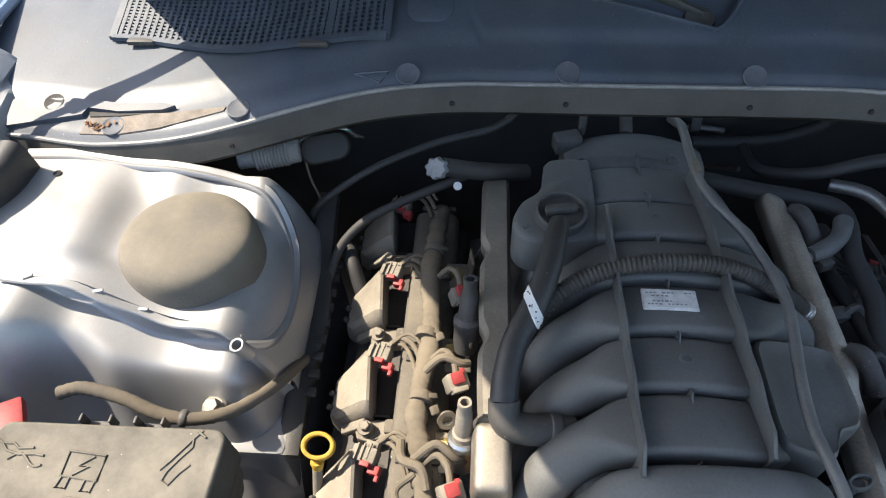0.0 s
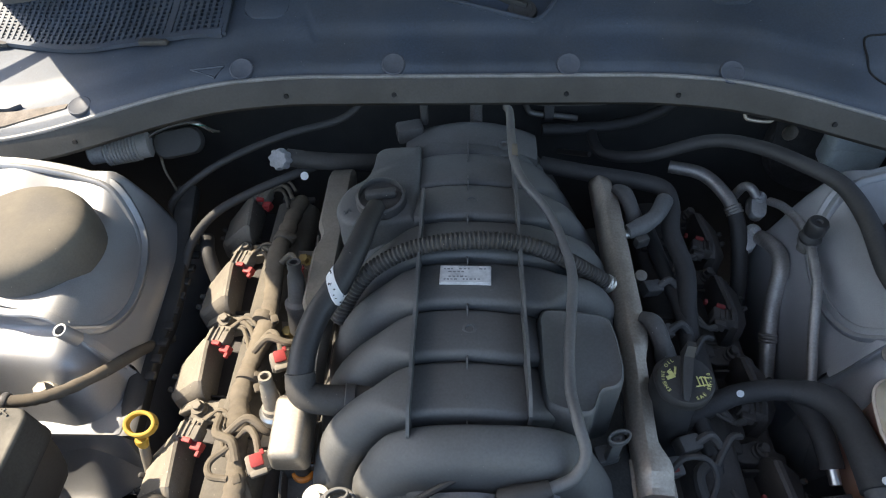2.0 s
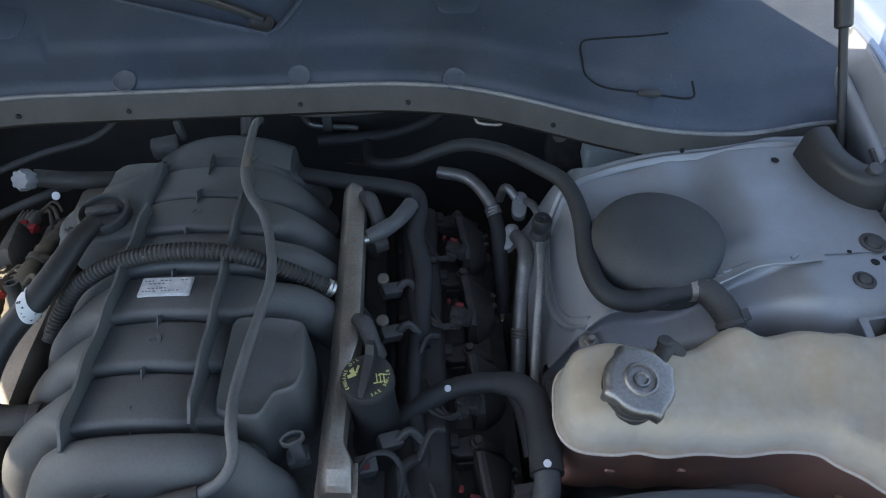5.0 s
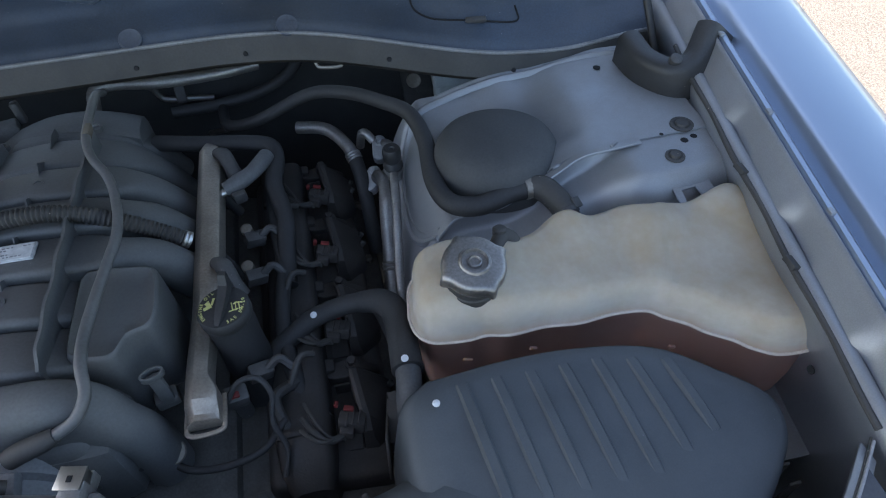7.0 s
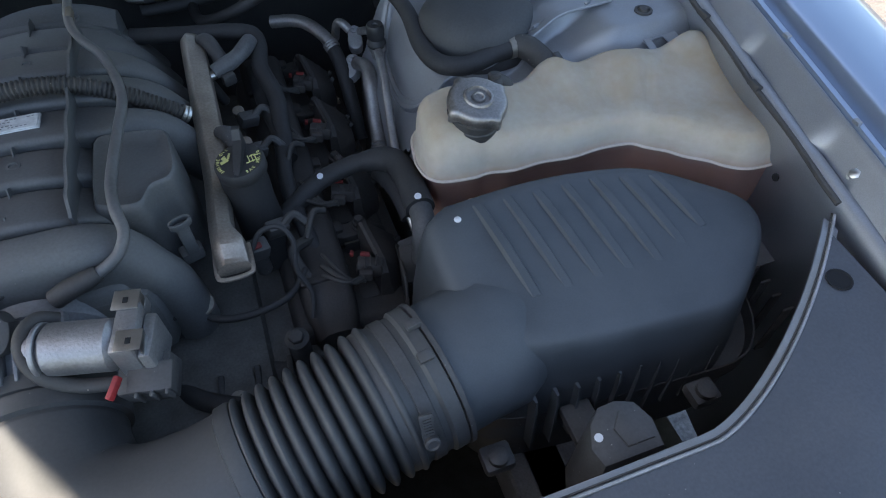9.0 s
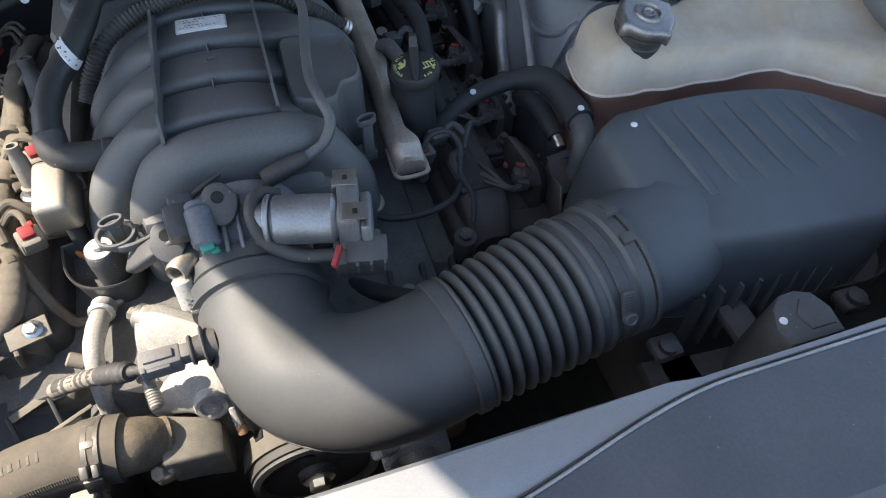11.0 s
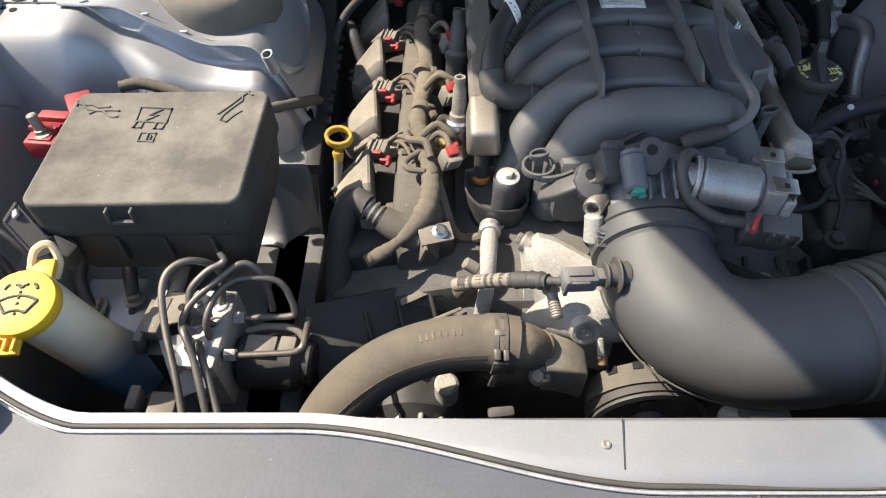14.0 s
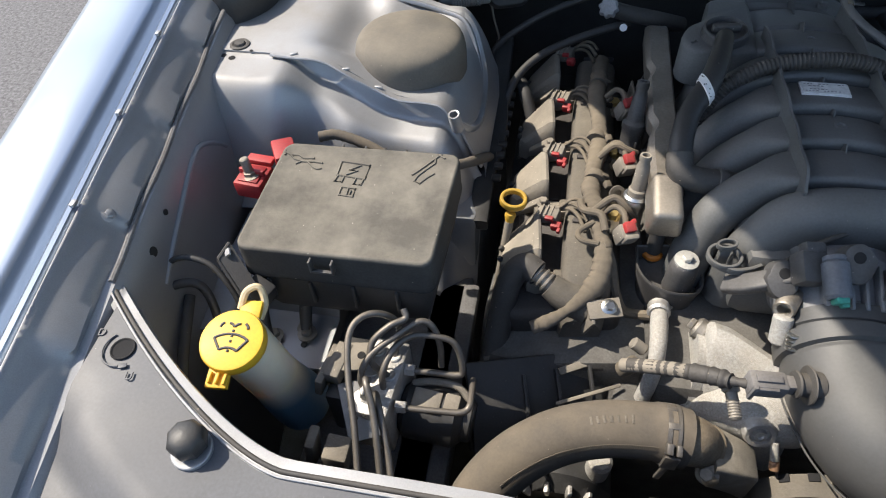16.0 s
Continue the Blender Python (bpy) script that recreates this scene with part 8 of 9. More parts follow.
# injector plugs and brackets between cover and rail
for y in (0.566, 0.458, 0.348):
    root = thing("injector_plug", (-0.20, y, 0.80), "injector connector with red tab and brass bolt", "connector", "injector plugs")
    bm = B()
    box(bm, (-0.200, y, 0.832), (0.022, 0.018, 0.022), 0.0025, (20, 8, 25))
    box(bm, (-0.196, y - 0.010, 0.836), (0.016, 0.006, 0.014), 0.0015, (20, 8, 25))
    plug = part("connector", bm, COIL, root)
    bm = B()
    box(bm, (-0.198, y - 0.002, 0.8455), (0.012, 0.012, 0.008), 0.0015, (25, 8, 25))
    box(bm, (-0.194, y + 0.005, 0.8480), (0.004, 0.005, 0.005), 0.0008, (25, 8, 25))
    part("locking_tab", bm, RED, plug, "red locking tab")
    bm = B()
    tube(bm, [(-0.200, y + 0.006, 0.836), (-0.204, y + 0.020, 0.844), (-0.214, y + 0.030, 0.842), (-0.226, y + 0.026, 0.832)], 0.0034, 6, 9)
    part("lead", bm, LOOM, root)
    bm = B()
    box(bm, (-0.203, y + 0.052, 0.797), (0.030, 0.040, 0.003), 0.001, (6, 10, 8))
    box(bm, (-0.190, y + 0.060, 0.812), (0.003, 0.026, 0.034), 0.001, (0, 6, 8))
    part("bracket", bm, STEEL, root)
    bm = B()
    hexbolt(bm, (-0.2095, y + 0.056, 0.797), (0, -0.2, 1), 0.0065, 0.012)
    part("bolt", bm, BRASS, root)
root = thing("rail_stub", (-0.178, 0.43, 0.80), "tapered grey fuel service stub on a zinc base", "fitting")
bm = B()
lathe(bm, (-0.1905, 0.3935, 0.846), (0.02, 0.18, 1), [(0.0105, 0), (0.0105, 0.010), (0.0085, 0.012), (0.0072, 0.040), (0.0055, 0.046), (0.0066, 0.049), (0.0062, 0.054), (0.0040, 0.054), (0.0036, 0.04), (0, 0.04)], 20)
part("stub", bm, COIL, root)
bm = B()
lathe(bm, (-0.1915, 0.388, 0.800), (0.02, 0.12, 1), [(0.012, 0), (0.012, 0.038), (0.0145, 0.040), (0.0145, 0.043), (0.0135, 0.046), (0.0145, 0.048), (0.012, 0.051)], 20)
part("base", bm, ZINC, root)
root = thing("rail_stub", (-0.183, 0.57, 0.81), "dark hose stub beside the fuel rail", "fitting")
bm = B()
lathe(bm, (-0.1920, 0.520, 0.826), (0.05, 0.30, 1), [(0.0135, -0.02), (0.0135, 0.012), (0.0150, 0.014), (0.0150, 0.020), (0.0105, 0.024), (0.0088, 0.055), (0.0066, 0.062), (0.0078, 0.066), (0.0074, 0.073), (0.0045, 0.073), (0.004, 0.06), (0, 0.06)], 20)
part("stub", bm, PLASTIC, root)
root = thing("lifting_eye", (-0.195, 0.437, 0.80), "dusty steel bracket with an eye", "bracket")
bm = B()
lathe(bm, (-0.2075, 0.4240, 0.818), (0.3, -0.8, 0.5), [(0.010, -0.0015), (0.010, 0.0015), (0.0055, 0.0015), (0.0055, -0.0015), (0.010, -0.0015)], 20)
box(bm, (-0.206, 0.426, 0.800), (0.020, 0.005, 0.030), 0.002, (10, 0, 20))
part("eye", bm, STEEL, root)

# breather cup on the valve cover's nose, with its ribbed stub and hose
root = thing("breather_stub", (-0.275, 0.29, 0.75), "ribbed breather stub on the valve cover nose", "fitting")
bm = B()
tube(bm, [(-0.235, 0.288, 0.776), (-0.258, 0.290, 0.784), (-0.276, 0.297, 0.792)], (0.024, 0.018, 0.0145), 6, 18)
part("cup", bm, VALVE, root)
bm = B()
w = Vector((-0.80, 0.45, 0.35)).normalized()
lathe(bm, (-0.275, 0.297, 0.792), w, [(0.010, -0.004), (0.010, 0.003), (0.0125, 0.004), (0.0125, 0.006), (0.010, 0.007), (0.010, 0.010), (0.0125, 0.011), (0.0125, 0.013), (0.010, 0.014), (0.010, 0.017), (0.0125, 0.018), (0.0125, 0.020), (0.010, 0.021)], 20)
part("ribbed_end", bm, BOLT, root)
bm = B()
tube(bm, [(-0.290, 0.306, 0.799), (-0.306, 0.314, 0.800), (-0.322, 0.304, 0.775), (-0.330, 0.270, 0.72), (-0.335, 0.22, 0.67)], 0.015, 8, 16)
part("hose", bm, RUBBER, root)
root = thing("head_bracket", (-0.215, 0.25, 0.75), "dusty steel bracket with a zinc bolt", "bracket", "brackets")
bm = B()
box(bm, (-0.216, 0.272, 0.794), (0.036, 0.022, 0.004), 0.001, (14, 0, 15))
box(bm, (-0.232, 0.266, 0.778), (0.004, 0.022, 0.032), 0.001, (14, 12, 15))
part("bracket", bm, COIL, root)
bm = B()
hexbolt(bm, (-0.2115, 0.2735, 0.796), (0.1, -0.4, 1), 0.0056, 0.008)
part("bolt", bm, ZINC, root)
for x, y, z, s_, rz in ((-0.238, 0.232, 0.735, (0.040, 0.008, 0.003), 28), (-0.222, 0.205, 0.726, (0.075, 0.004, 0.003), 26)):
    root = thing("edge_strip", (x, y, z), "thin dusty steel edge below the cylinder head", "bracket", "brackets")
    bm = B()
    box(bm, (x, y, z), s_, 0.0008, (15, 0, rz))
    part("strip", bm, COIL, root)
root = thing("splash_panel", (-0.25, 0.20, 0.72), "dark plastic shield in front of the cylinder head", "panel")
bm = B()
box(bm, (-0.255, 0.205, 0.705), (0.20, 0.10, 0.012), 0.003, (30, 8, 20))
part("plate", bm, BLACKP, root)
for k in range(3):
    bm = B()
    box(bm, (-0.215 - 0.035 * k, 0.205 - 0.012 * k, 0.7155 - 0.001 * k), (0.004, 0.08, 0.006), 0.001, (30, 8, 20))
    part("rib", bm, BLACKP, root)

# belt drive
root = thing("belt_pulley", (0.0, 0.105, 0.70), "black grooved pulley with drive belt", "pulley", "pulleys")
bm = B()
pw = Vector((0, -1, 0.06)).normalized()
lathe(bm, (0.002, 0.135, 0.690), pw, [(0.04, 0), (0.060, 0.001), (0.060, 0.004), (0.0575, 0.006), (0.0575, 0.028), (0.060, 0.030), (0.060, 0.033), (0.054, 0.034), (0.050, 0.026), (0.020, 0.022), (0.018, 0.034), (0.012, 0.036), (0, 0.036)], 44)
part("pulley", bm, PLASTIC, root)
bm = B()
lathe(bm, (0.002, 0.1305, 0.690), pw, [(0.0578, 0.006), (0.0618, 0.006), (0.0618, 0.024), (0.0578, 0.024)], 44)
part("belt", bm, RUBBER, root)
bm = B()
guard = [Vector((0.002 + 0.0635 * math.cos(a), 0, 0.690 + 0.0635 * math.sin(a))) for a in (radians(d) for d in range(20, 166, 5))]
skin(bm, [[p + Vector((0, y, 0)) + (p - Vector((0.002, 0, 0.690))).normalized() * r for p in guard] for y, r in ((0.118, 0.0), (0.118, 0.0025), (0.140, 0.0025), (0.140, 0.0), (0.118, 0.0))], caps=False, closed=False)
part("guard", bm, VALVE, root, "dusty slotted guard rim")
for d in (62, 84, 106, 128):
    bm = B()
    box(bm, Vector((0.002 + 0.0660 * math.cos(radians(d)), 0.1365, 0.690 + 0.0660 * math.sin(radians(d)))), (0.010, 0.008, 0.003), 0.0006, (0, 90 - d, 0))
    part("guard_slot", bm, VOID, root)
for k in range(5):
    a = 2 * math.pi * k / 5 + 0.5
    bm = B()
    lathe(bm, Vector((0.002, 0.109, 0.690)) + Vector((0.034 * math.cos(a), 0, 0.034 * math.sin(a))), pw, [(0.010, 0), (0.010, 0.002), (0, 0.002)], 16)
    part("pulley_hole", bm, DARK, root)
bm = B()
hexbolt(bm, (0.002, 0.100, 0.692), pw, 0.010, 0.012)
part("hub_bolt", bm, ZINC, root)
root = thing("idler_pulley", (0.09, 0.075, 0.73), "pale cast bracket with an idler pulley", "pulley", "pulleys")
bm = B()
lathe(bm, (0.094, 0.100, 0.728), pw, [(0.032, 0), (0.032, 0.022), (0.026, 0.024), (0.018, 0.020), (0.010, 0.026), (0, 0.026)], 32)
part("pulley", bm, CAST, root)
bm = B()
box(bm, (0.072, 0.088, 0.752), (0.034, 0.012, 0.022), 0.004, (20, 20, 20))
part("bracket", bm, CAST, root)

# alternator below the hose
root = thing("alternator", (-0.24, 0.15, 0.62), "cast aluminium alternator with slotted housing", "alternator")
bm = B()
rod(bm, (-0.245, 0.20, 0.62), (-0.245, 0.115, 0.62), 0.062, 36)
part("housing", bm, BLACKP, root)
for k in range(14):
    a = 2 * math.pi * k / 14
    bm = B()
    box(bm, Vector((-0.245 + 0.052 * math.cos(a), 0.116, 0.62 + 0.052 * math.sin(a))), (0.012, 0.012, 0.005), 0.0015, (0, -math.degrees(a), 0))
    part("vent_bar", bm, ALU, root)
bm = B()
rod(bm, (-0.205, 0.145, 0.665), (-0.205, 0.142, 0.705), 0.013, 20)
part("post", bm, CAST, root)
bm = B()
rod(bm, (-0.245, 0.112, 0.62), (-0.245, 0.085, 0.62), 0.028, 28)
part("pulley", bm, STEEL, root)
for x, y, z, s, r in ((-0.152, 0.096, 0.735, (0.026, 0.010, 0.010), (20, 10, 10)), (-0.125, 0.085, 0.700, (0.022, 0.010, 0.040), (10, 20, 15)), (-0.185, 0.090, 0.690, (0.018, 0.024, 0.014), (0, 30, 20)), (-0.300, 0.150, 0.67, (0.03, 0.03, 0.02), (30, 10, 50)), (-0.335, 0.170, 0.665, (0.030, 0.040, 0.012), (25, 5, 15))):
    root = thing("accessory_bracket", (x, y, z), "small dusty cast bracket of the belt drive", "bracket", "brackets")
    bm = B()
    box(bm, (x, y, z), s, 0.003, r)
    part("bracket", bm, ENGINE, root)


# ---- hoses over the engine ----
def hose(name, pts, r, material, label, category="hose", group="", n=16, per=9, clamps=()):
    root = thing(name, pts[0], label, category, group)
    bm = B()
    tube(bm, pts, r, per, n)
    part("hose", bm, material, root)
    for p, w, rr in clamps:
        bm = B()
        lathe(bm, p, w, [(rr, -0.004), (rr + 0.0015, -0.0035), (rr + 0.0015, 0.0035), (rr, 0.004)], 20)
        part("clamp", bm, STEEL, root)
    return root


root = hose("breather_hose", [(-0.101, 0.588, 0.932), (-0.107, 0.560, 0.936), (-0.114, 0.530, 0.934), (-0.128, 0.490, 0.928), (-0.146, 0.455, 0.920), (-0.154, 0.425, 0.912), (-0.156, 0.402, 0.902)], [0.0100, 0.0108, 0.0120, 0.0124, 0.0122, 0.0122, 0.0126], BLACKP, "smooth black breather hose with white tape")
bm = B()
u, v, w = frame_of((-0.42, -0.9, -0.15))
tape_at = lambda a, h, r: Vector((-0.130, 0.4865, 0.9275)) + w * (h + 0.0135 * math.cos(a - 0.35)) + (u * math.cos(a) + v * math.sin(a)) * r
skin(bm, [[tape_at(2 * math.pi * k / 32, h, r) for k in range(32)] for h, r in ((-0.0062, 0.0118), (-0.0060, 0.0132), (0.0060, 0.0132), (0.0062, 0.0118))], caps=False)
tape = part("tape", bm, WHITE, root, "white paper tape with specks")
random.seed(31)
for k in range(26):
    a, h = random.uniform(-1.6, 3.4), random.uniform(-0.005, 0.005)
    bm = B()
    box(bm, tape_at(a, h, 0.0133), (random.uniform(0.0008, 0.0026), random.uniform(0.0008, 0.0016), 0.0008), 0.0002, (20, 10, a * 50))
    part("ink_speck", bm, INK, tape)
bm = B()
tube(bm, [(-0.156, 0.405, 0.904), (-0.154, 0.392, 0.892), (-0.140, 0.388, 0.885), (-0.112, 0.390, 0.880), (-0.095, 0.392, 0.876)], 0.0138, 8, 20)
part("rubber_elbow", bm, RUBBER, root)
bm = B()
lathe(bm, (-0.112, 0.390, 0.880), (1, 0.05, -0.2), [(0.0140, -0.005), (0.0152, -0.004), (0.0152, 0.004), (0.0140, 0.005)], 24)
part("collar", bm, PLASTIC, root)

root = thing("corrugated_conduit", (0.0, 0.52, 0.92), "black corrugated conduit crossing over the manifold", "conduit")
bm = B()
ribbed(bm, [(-0.136, 0.482, 0.872), (-0.124, 0.498, 0.892), (-0.100, 0.513, 0.918), (-0.060, 0.525, 0.936), (-0.010, 0.529, 0.945), (0.040, 0.531, 0.941), (0.085, 0.530, 0.922), (0.125, 0.530, 0.892), (0.143, 0.529, 0.877)], 0.0090, 0.0016, 0.0044, 16)
part("conduit", bm, RUBBER, root)
bm = B()
lathe(bm, (0.140, 0.529, 0.880), (0.75, 0, -0.6), [(0.0085, 0), (0.0095, 0.001), (0.0095, 0.003), (0.0085, 0.004), (0.0095, 0.005), (0.0095, 0.008), (0.007, 0.009)], 18)
part("end_fitting", bm, ZINC, root)

root = hose("vacuum_hose", [(0.044, 0.775, 0.920), (0.046, 0.740, 0.937), (0.046, 0.690, 0.938), (0.048, 0.652, 0.937), (0.058, 0.620, 0.935), (0.078, 0.585, 0.932), (0.091, 0.540, 0.932), (0.096, 0.497, 0.932), (0.091, 0.455, 0.932), (0.085, 0.415, 0.931), (0.082, 0.376, 0.932), (0.085, 0.345, 0.934), (0.089, 0.322, 0.928), (0.080, 0.308, 0.918), (0.064, 0.302, 0.911), (0.048, 0.298, 0.907)], 0.0050, surface("grey hose plastic", (0.095, 0.10, 0.106), 0.38, dust=0.2, var=0.2), "thin grey plastic vacuum hose along the manifold", n=12)
bm = B()
tube(bm, [(0.062, 0.3015, 0.910), (0.052, 0.299, 0.908), (0.036, 0.297, 0.904), (0.023, 0.296, 0.898)], [0.0066, 0.0082, 0.0090, 0.0086], 6, 16)
part("rubber_boot", bm, RUBBER, root)
bm = B()
box(bm, (0.0485, 0.668, 0.938), (0.007, 0.020, 0.010), 0.0015)
part("clip", bm, LOOM, root)
hose("sensor_wire", [(0.03, 0.312, 0.884), (0.01, 0.318, 0.905), (-0.03, 0.302, 0.900), (-0.06, 0.29, 0.88)], 0.0028, RUBBER, "thin black wire round the plenum", "wire", n=8)
root = hose("knock_wire", [(0.055, 0.300, 0.872), (0.080, 0.300, 0.830), (0.107, 0.315, 0.806), (0.132, 0.302, 0.800), (0.166, 0.298, 0.800), (0.200, 0.306, 0.802), (0.222, 0.330, 0.806)], 0.0038, MATT_SHADED, "black sheathed wire with a ring terminal", "wire", n=10)
bm = B()
lathe(bm, (0.118, 0.318, 0.812), (0.1, -0.4, 0.9), [(0.0115, -0.002), (0.0125, 0), (0.0115, 0.003), (0.006, 0.004), (0.005, 0.008), (0, 0.008)], 20)
part("ring_terminal", bm, BOLT, root)

root = thing("accessory_bracket", (0.17, 0.245, 0.72), "dark dusty cast bracket beside the throttle", "bracket", "brackets")
bm = B()
box(bm, (0.160, 0.250, 0.742), (0.130, 0.040, 0.030), 0.008, (10, 6, -8), 3)
for x in (0.115, 0.150, 0.182):
    box(bm, (x, 0.235, 0.757), (0.006, 0.050, 0.026), 0.002, (12, 0, -6))
part("bracket", bm, DARK, root)
bm = B()
rod(bm, (0.197, 0.258, 0.745), (0.197, 0.252, 0.806), 0.0105, 20)
hexbolt(bm, (0.197, 0.252, 0.805), (0, -0.1, 1), 0.0075, 0.008)
part("bolt_post", bm, DARK, root)
for p, r in (((0.130, 0.228, 0.768), 0.0060), ((0.168, 0.224, 0.764), 0.0070)):
    bm = B()
    hexbolt(bm, p, (0, -0.5, 0.85), r, 0.007)
    part("bolt", bm, BOLT, root)
hose("coolant_hose", [(0.075, 0.262, 0.760), (0.105, 0.232, 0.772), (0.150, 0.212, 0.770), (0.200, 0.214, 0.758), (0.245, 0.240, 0.735)], 0.0095, MATT_SHADED, "dark coolant hose beside the throttle", n=14)
hose("sensor_wire", [(0.176, 0.340, 0.842), (0.190, 0.350, 0.856), (0.2085, 0.348, 0.859), (0.218, 0.336, 0.846), (0.214, 0.318, 0.826), (0.222, 0.300, 0.806), (0.216, 0.280, 0.790)], 0.0028, MATT_SHADED, "thin dark wire looping beside the rail", "wire", n=8)
root = thing("injector_plug", (0.182, 0.347, 0.83), "dark injector connector with a small red tab", "connector", "injector plugs")
bm = B()
box(bm, (0.182, 0.350, 0.832), (0.022, 0.018, 0.018), 0.003, (10, 12, 15))
rod(bm, (0.182, 0.352, 0.826), (0.182, 0.356, 0.790), 0.008, 14)
body = part("connector", bm, PLASTIC, root)
bm = B()
box(bm, (0.183, 0.3455, 0.8425), (0.009, 0.006, 0.004), 0.001, (10, 12, 15))
part("locking_tab", bm, RED_SHADED, body, "red locking tab")

# heater hoses and lines behind the engine
hose("firewall_hose", [(-0.366, 0.60, 0.785), (-0.352, 0.638, 0.818), (-0.322, 0.664, 0.842), (-0.280, 0.682, 0.858), (-0.235, 0.70, 0.868), (-0.20, 0.72, 0.870)], 0.0056, MATT_SHADED, "black rubber hose below the cowl", group="firewall hoses")
hose("firewall_hose", [(-0.392, 0.690, 0.80), (-0.388, 0.688, 0.835), (-0.350, 0.700, 0.866), (-0.300, 0.722, 0.886), (-0.232, 0.748, 0.900), (-0.170, 0.765, 0.908), (-0.138, 0.780, 0.925), (-0.125, 0.80, 0.94)], 0.0045, MATT_SHADED, "black rubber hose below the cowl", group="firewall hoses")
hose("firewall_hose", [(-0.345, 0.66, 0.80), (-0.335, 0.63, 0.80), (-0.32, 0.60, 0.77)], 0.009, MATT_SHADED, "black rubber hose below the cowl", group="firewall hoses")
root = thing("rear_sensor", (-0.075, 0.76, 0.90), "black sensor block behind the manifold", "sensor")
bm = B()
box(bm, (-0.078, 0.755, 0.898), (0.034, 0.022, 0.022), 0.004, (0, 0, 15))
box(bm, (-0.060, 0.772, 0.912), (0.010, 0.010, 0.030), 0.003)
part("block", bm, PLASTIC, root)

TUBE = surface("aluminium pipe", (0.36, 0.35, 0.34), 0.38, metal=0.75, var=0.2, scale=40, dust=0.2)
FITTING = surface("pale aluminium fitting", (0.46, 0.47, 0.48), 0.45, metal=0.45, var=0.15, scale=60, dust=0.2)
root = thing("heater_pipe", (0.12, 0.75, 0.93), "bent aluminium heater pipe below the cowl", "pipe")
bm = B()
tube(bm, [(0.007, 0.815, 0.865), (0.010, 0.842, 0.884), (0.040, 0.848, 0.886), (0.101, 0.837, 0.886), (0.175, 0.838, 0.886), (0.23, 0.855, 0.882)], 0.0085, 8, 14)
part("pipe", bm, TUBE, root)
bm = B()
tube(bm, [(0.074, 0.838, 0.884), (0.077, 0.860, 0.866), (0.081, 0.868, 0.848), (0.091, 0.868, 0.839), (0.130, 0.868, 0.834), (0.155, 0.868, 0.830)], 0.0045, 7, 10)
part("branch", bm, TUBE, root)
bm = B()
box(bm, (0.112, 0.862, 0.848), (0.014, 0.004, 0.026), 0.001, (-20, 0, 0))
rod(bm, (0.133, 0.862, 0.773), (0.168, 0.809, 0.812), 0.0042, 10)
part("tab", bm, PLASTIC, root)
hose("heater_hose", [(0.170, 0.845, 0.835), (0.171, 0.805, 0.836), (0.182, 0.776, 0.840), (0.225, 0.748, 0.862), (0.295, 0.737, 0.896), (0.343, 0.712, 0.907), (0.384, 0.673, 0.912), (0.412, 0.640, 0.912), (0.421, 0.590, 0.908), (0.417, 0.525, 0.903), (0.427, 0.486, 0.902), (0.455, 0.474, 0.902), (0.490, 0.482, 0.904), (0.522, 0.484, 0.906)], [0.0070, 0.0076, 0.0085, 0.0098, 0.0110, 0.0115], MATT_SHADED, "long black heater hose bent round the dome", n=20, clamps=(((0.512, 0.4845, 0.9055), (1, 0.05, 0.05), 0.0116),))
root = thing("hose_joint", (0.53, 0.47, 0.90), "black rubber hose end with a spring clamp", "hose")
bm = B()
tube(bm, [(0.516, 0.486, 0.907), (0.530, 0.476, 0.905), (0.542, 0.455, 0.897), (0.546, 0.438, 0.888)], [0.0125, 0.014, 0.0135, 0.013], 7, 18)
part("hose", bm, RUBBER, root)
bm = B()
box(bm, (0.555, 0.450, 0.905), (0.012, 0.012, 0.003), 0.001, (30, 20, 30))
lathe(bm, (0.544, 0.448, 0.893), (0.2, -0.85, -0.4), [(0.0138, -0.003), (0.0148, -0.0025), (0.0148, 0.0025), (0.0138, 0.003)], 20)
part("spring_clamp", bm, PLASTIC, root)
hose("heater_hose", [(0.10, 0.83, 0.84), (0.16, 0.835, 0.838), (0.22, 0.838, 0.845), (0.27, 0.845, 0.865), (0.30, 0.865, 0.895)], 0.0085, MATT_SHADED, "black heater hose near the firewall", n=16)
hose("firewall_hose", [(0.09, 0.735, 0.860), (0.15, 0.715, 0.862), (0.205, 0.702, 0.862), (0.236, 0.690, 0.860), (0.242, 0.665, 0.856), (0.236, 0.625, 0.85), (0.244, 0.575, 0.84), (0.240, 0.53, 0.825), (0.238, 0.49, 0.815)], 0.0105, MATT_SHADED, "black hose along the shaded bank", group="firewall hoses")

root = thing("fuel_line_connector", (0.20, 0.63, 0.86), "grey quick connector on the fuel rail", "fitting")
bm = B()
tube(bm, [(0.180, 0.613, 0.865), (0.196, 0.620, 0.867), (0.212, 0.632, 0.868), (0.222, 0.645, 0.868), (0.232, 0.664, 0.865)], [0.0085, 0.0105, 0.0092, 0.0100, 0.0105], 6, 16)
part("body", bm, surface("grey nylon", (0.10, 0.105, 0.11), 0.45, dust=0.15), root)
bm = B()
rod(bm, (0.166, 0.608, 0.861), (0.184, 0.614, 0.862), 0.0055, 14)
part("tip", bm, ZINC, root)
bm = B()
box(bm, (0.196, 0.606, 0.857), (0.016, 0.010, 0.014), 0.002, (0, 0, 20))
part("release_clip", bm, PLASTIC, root)
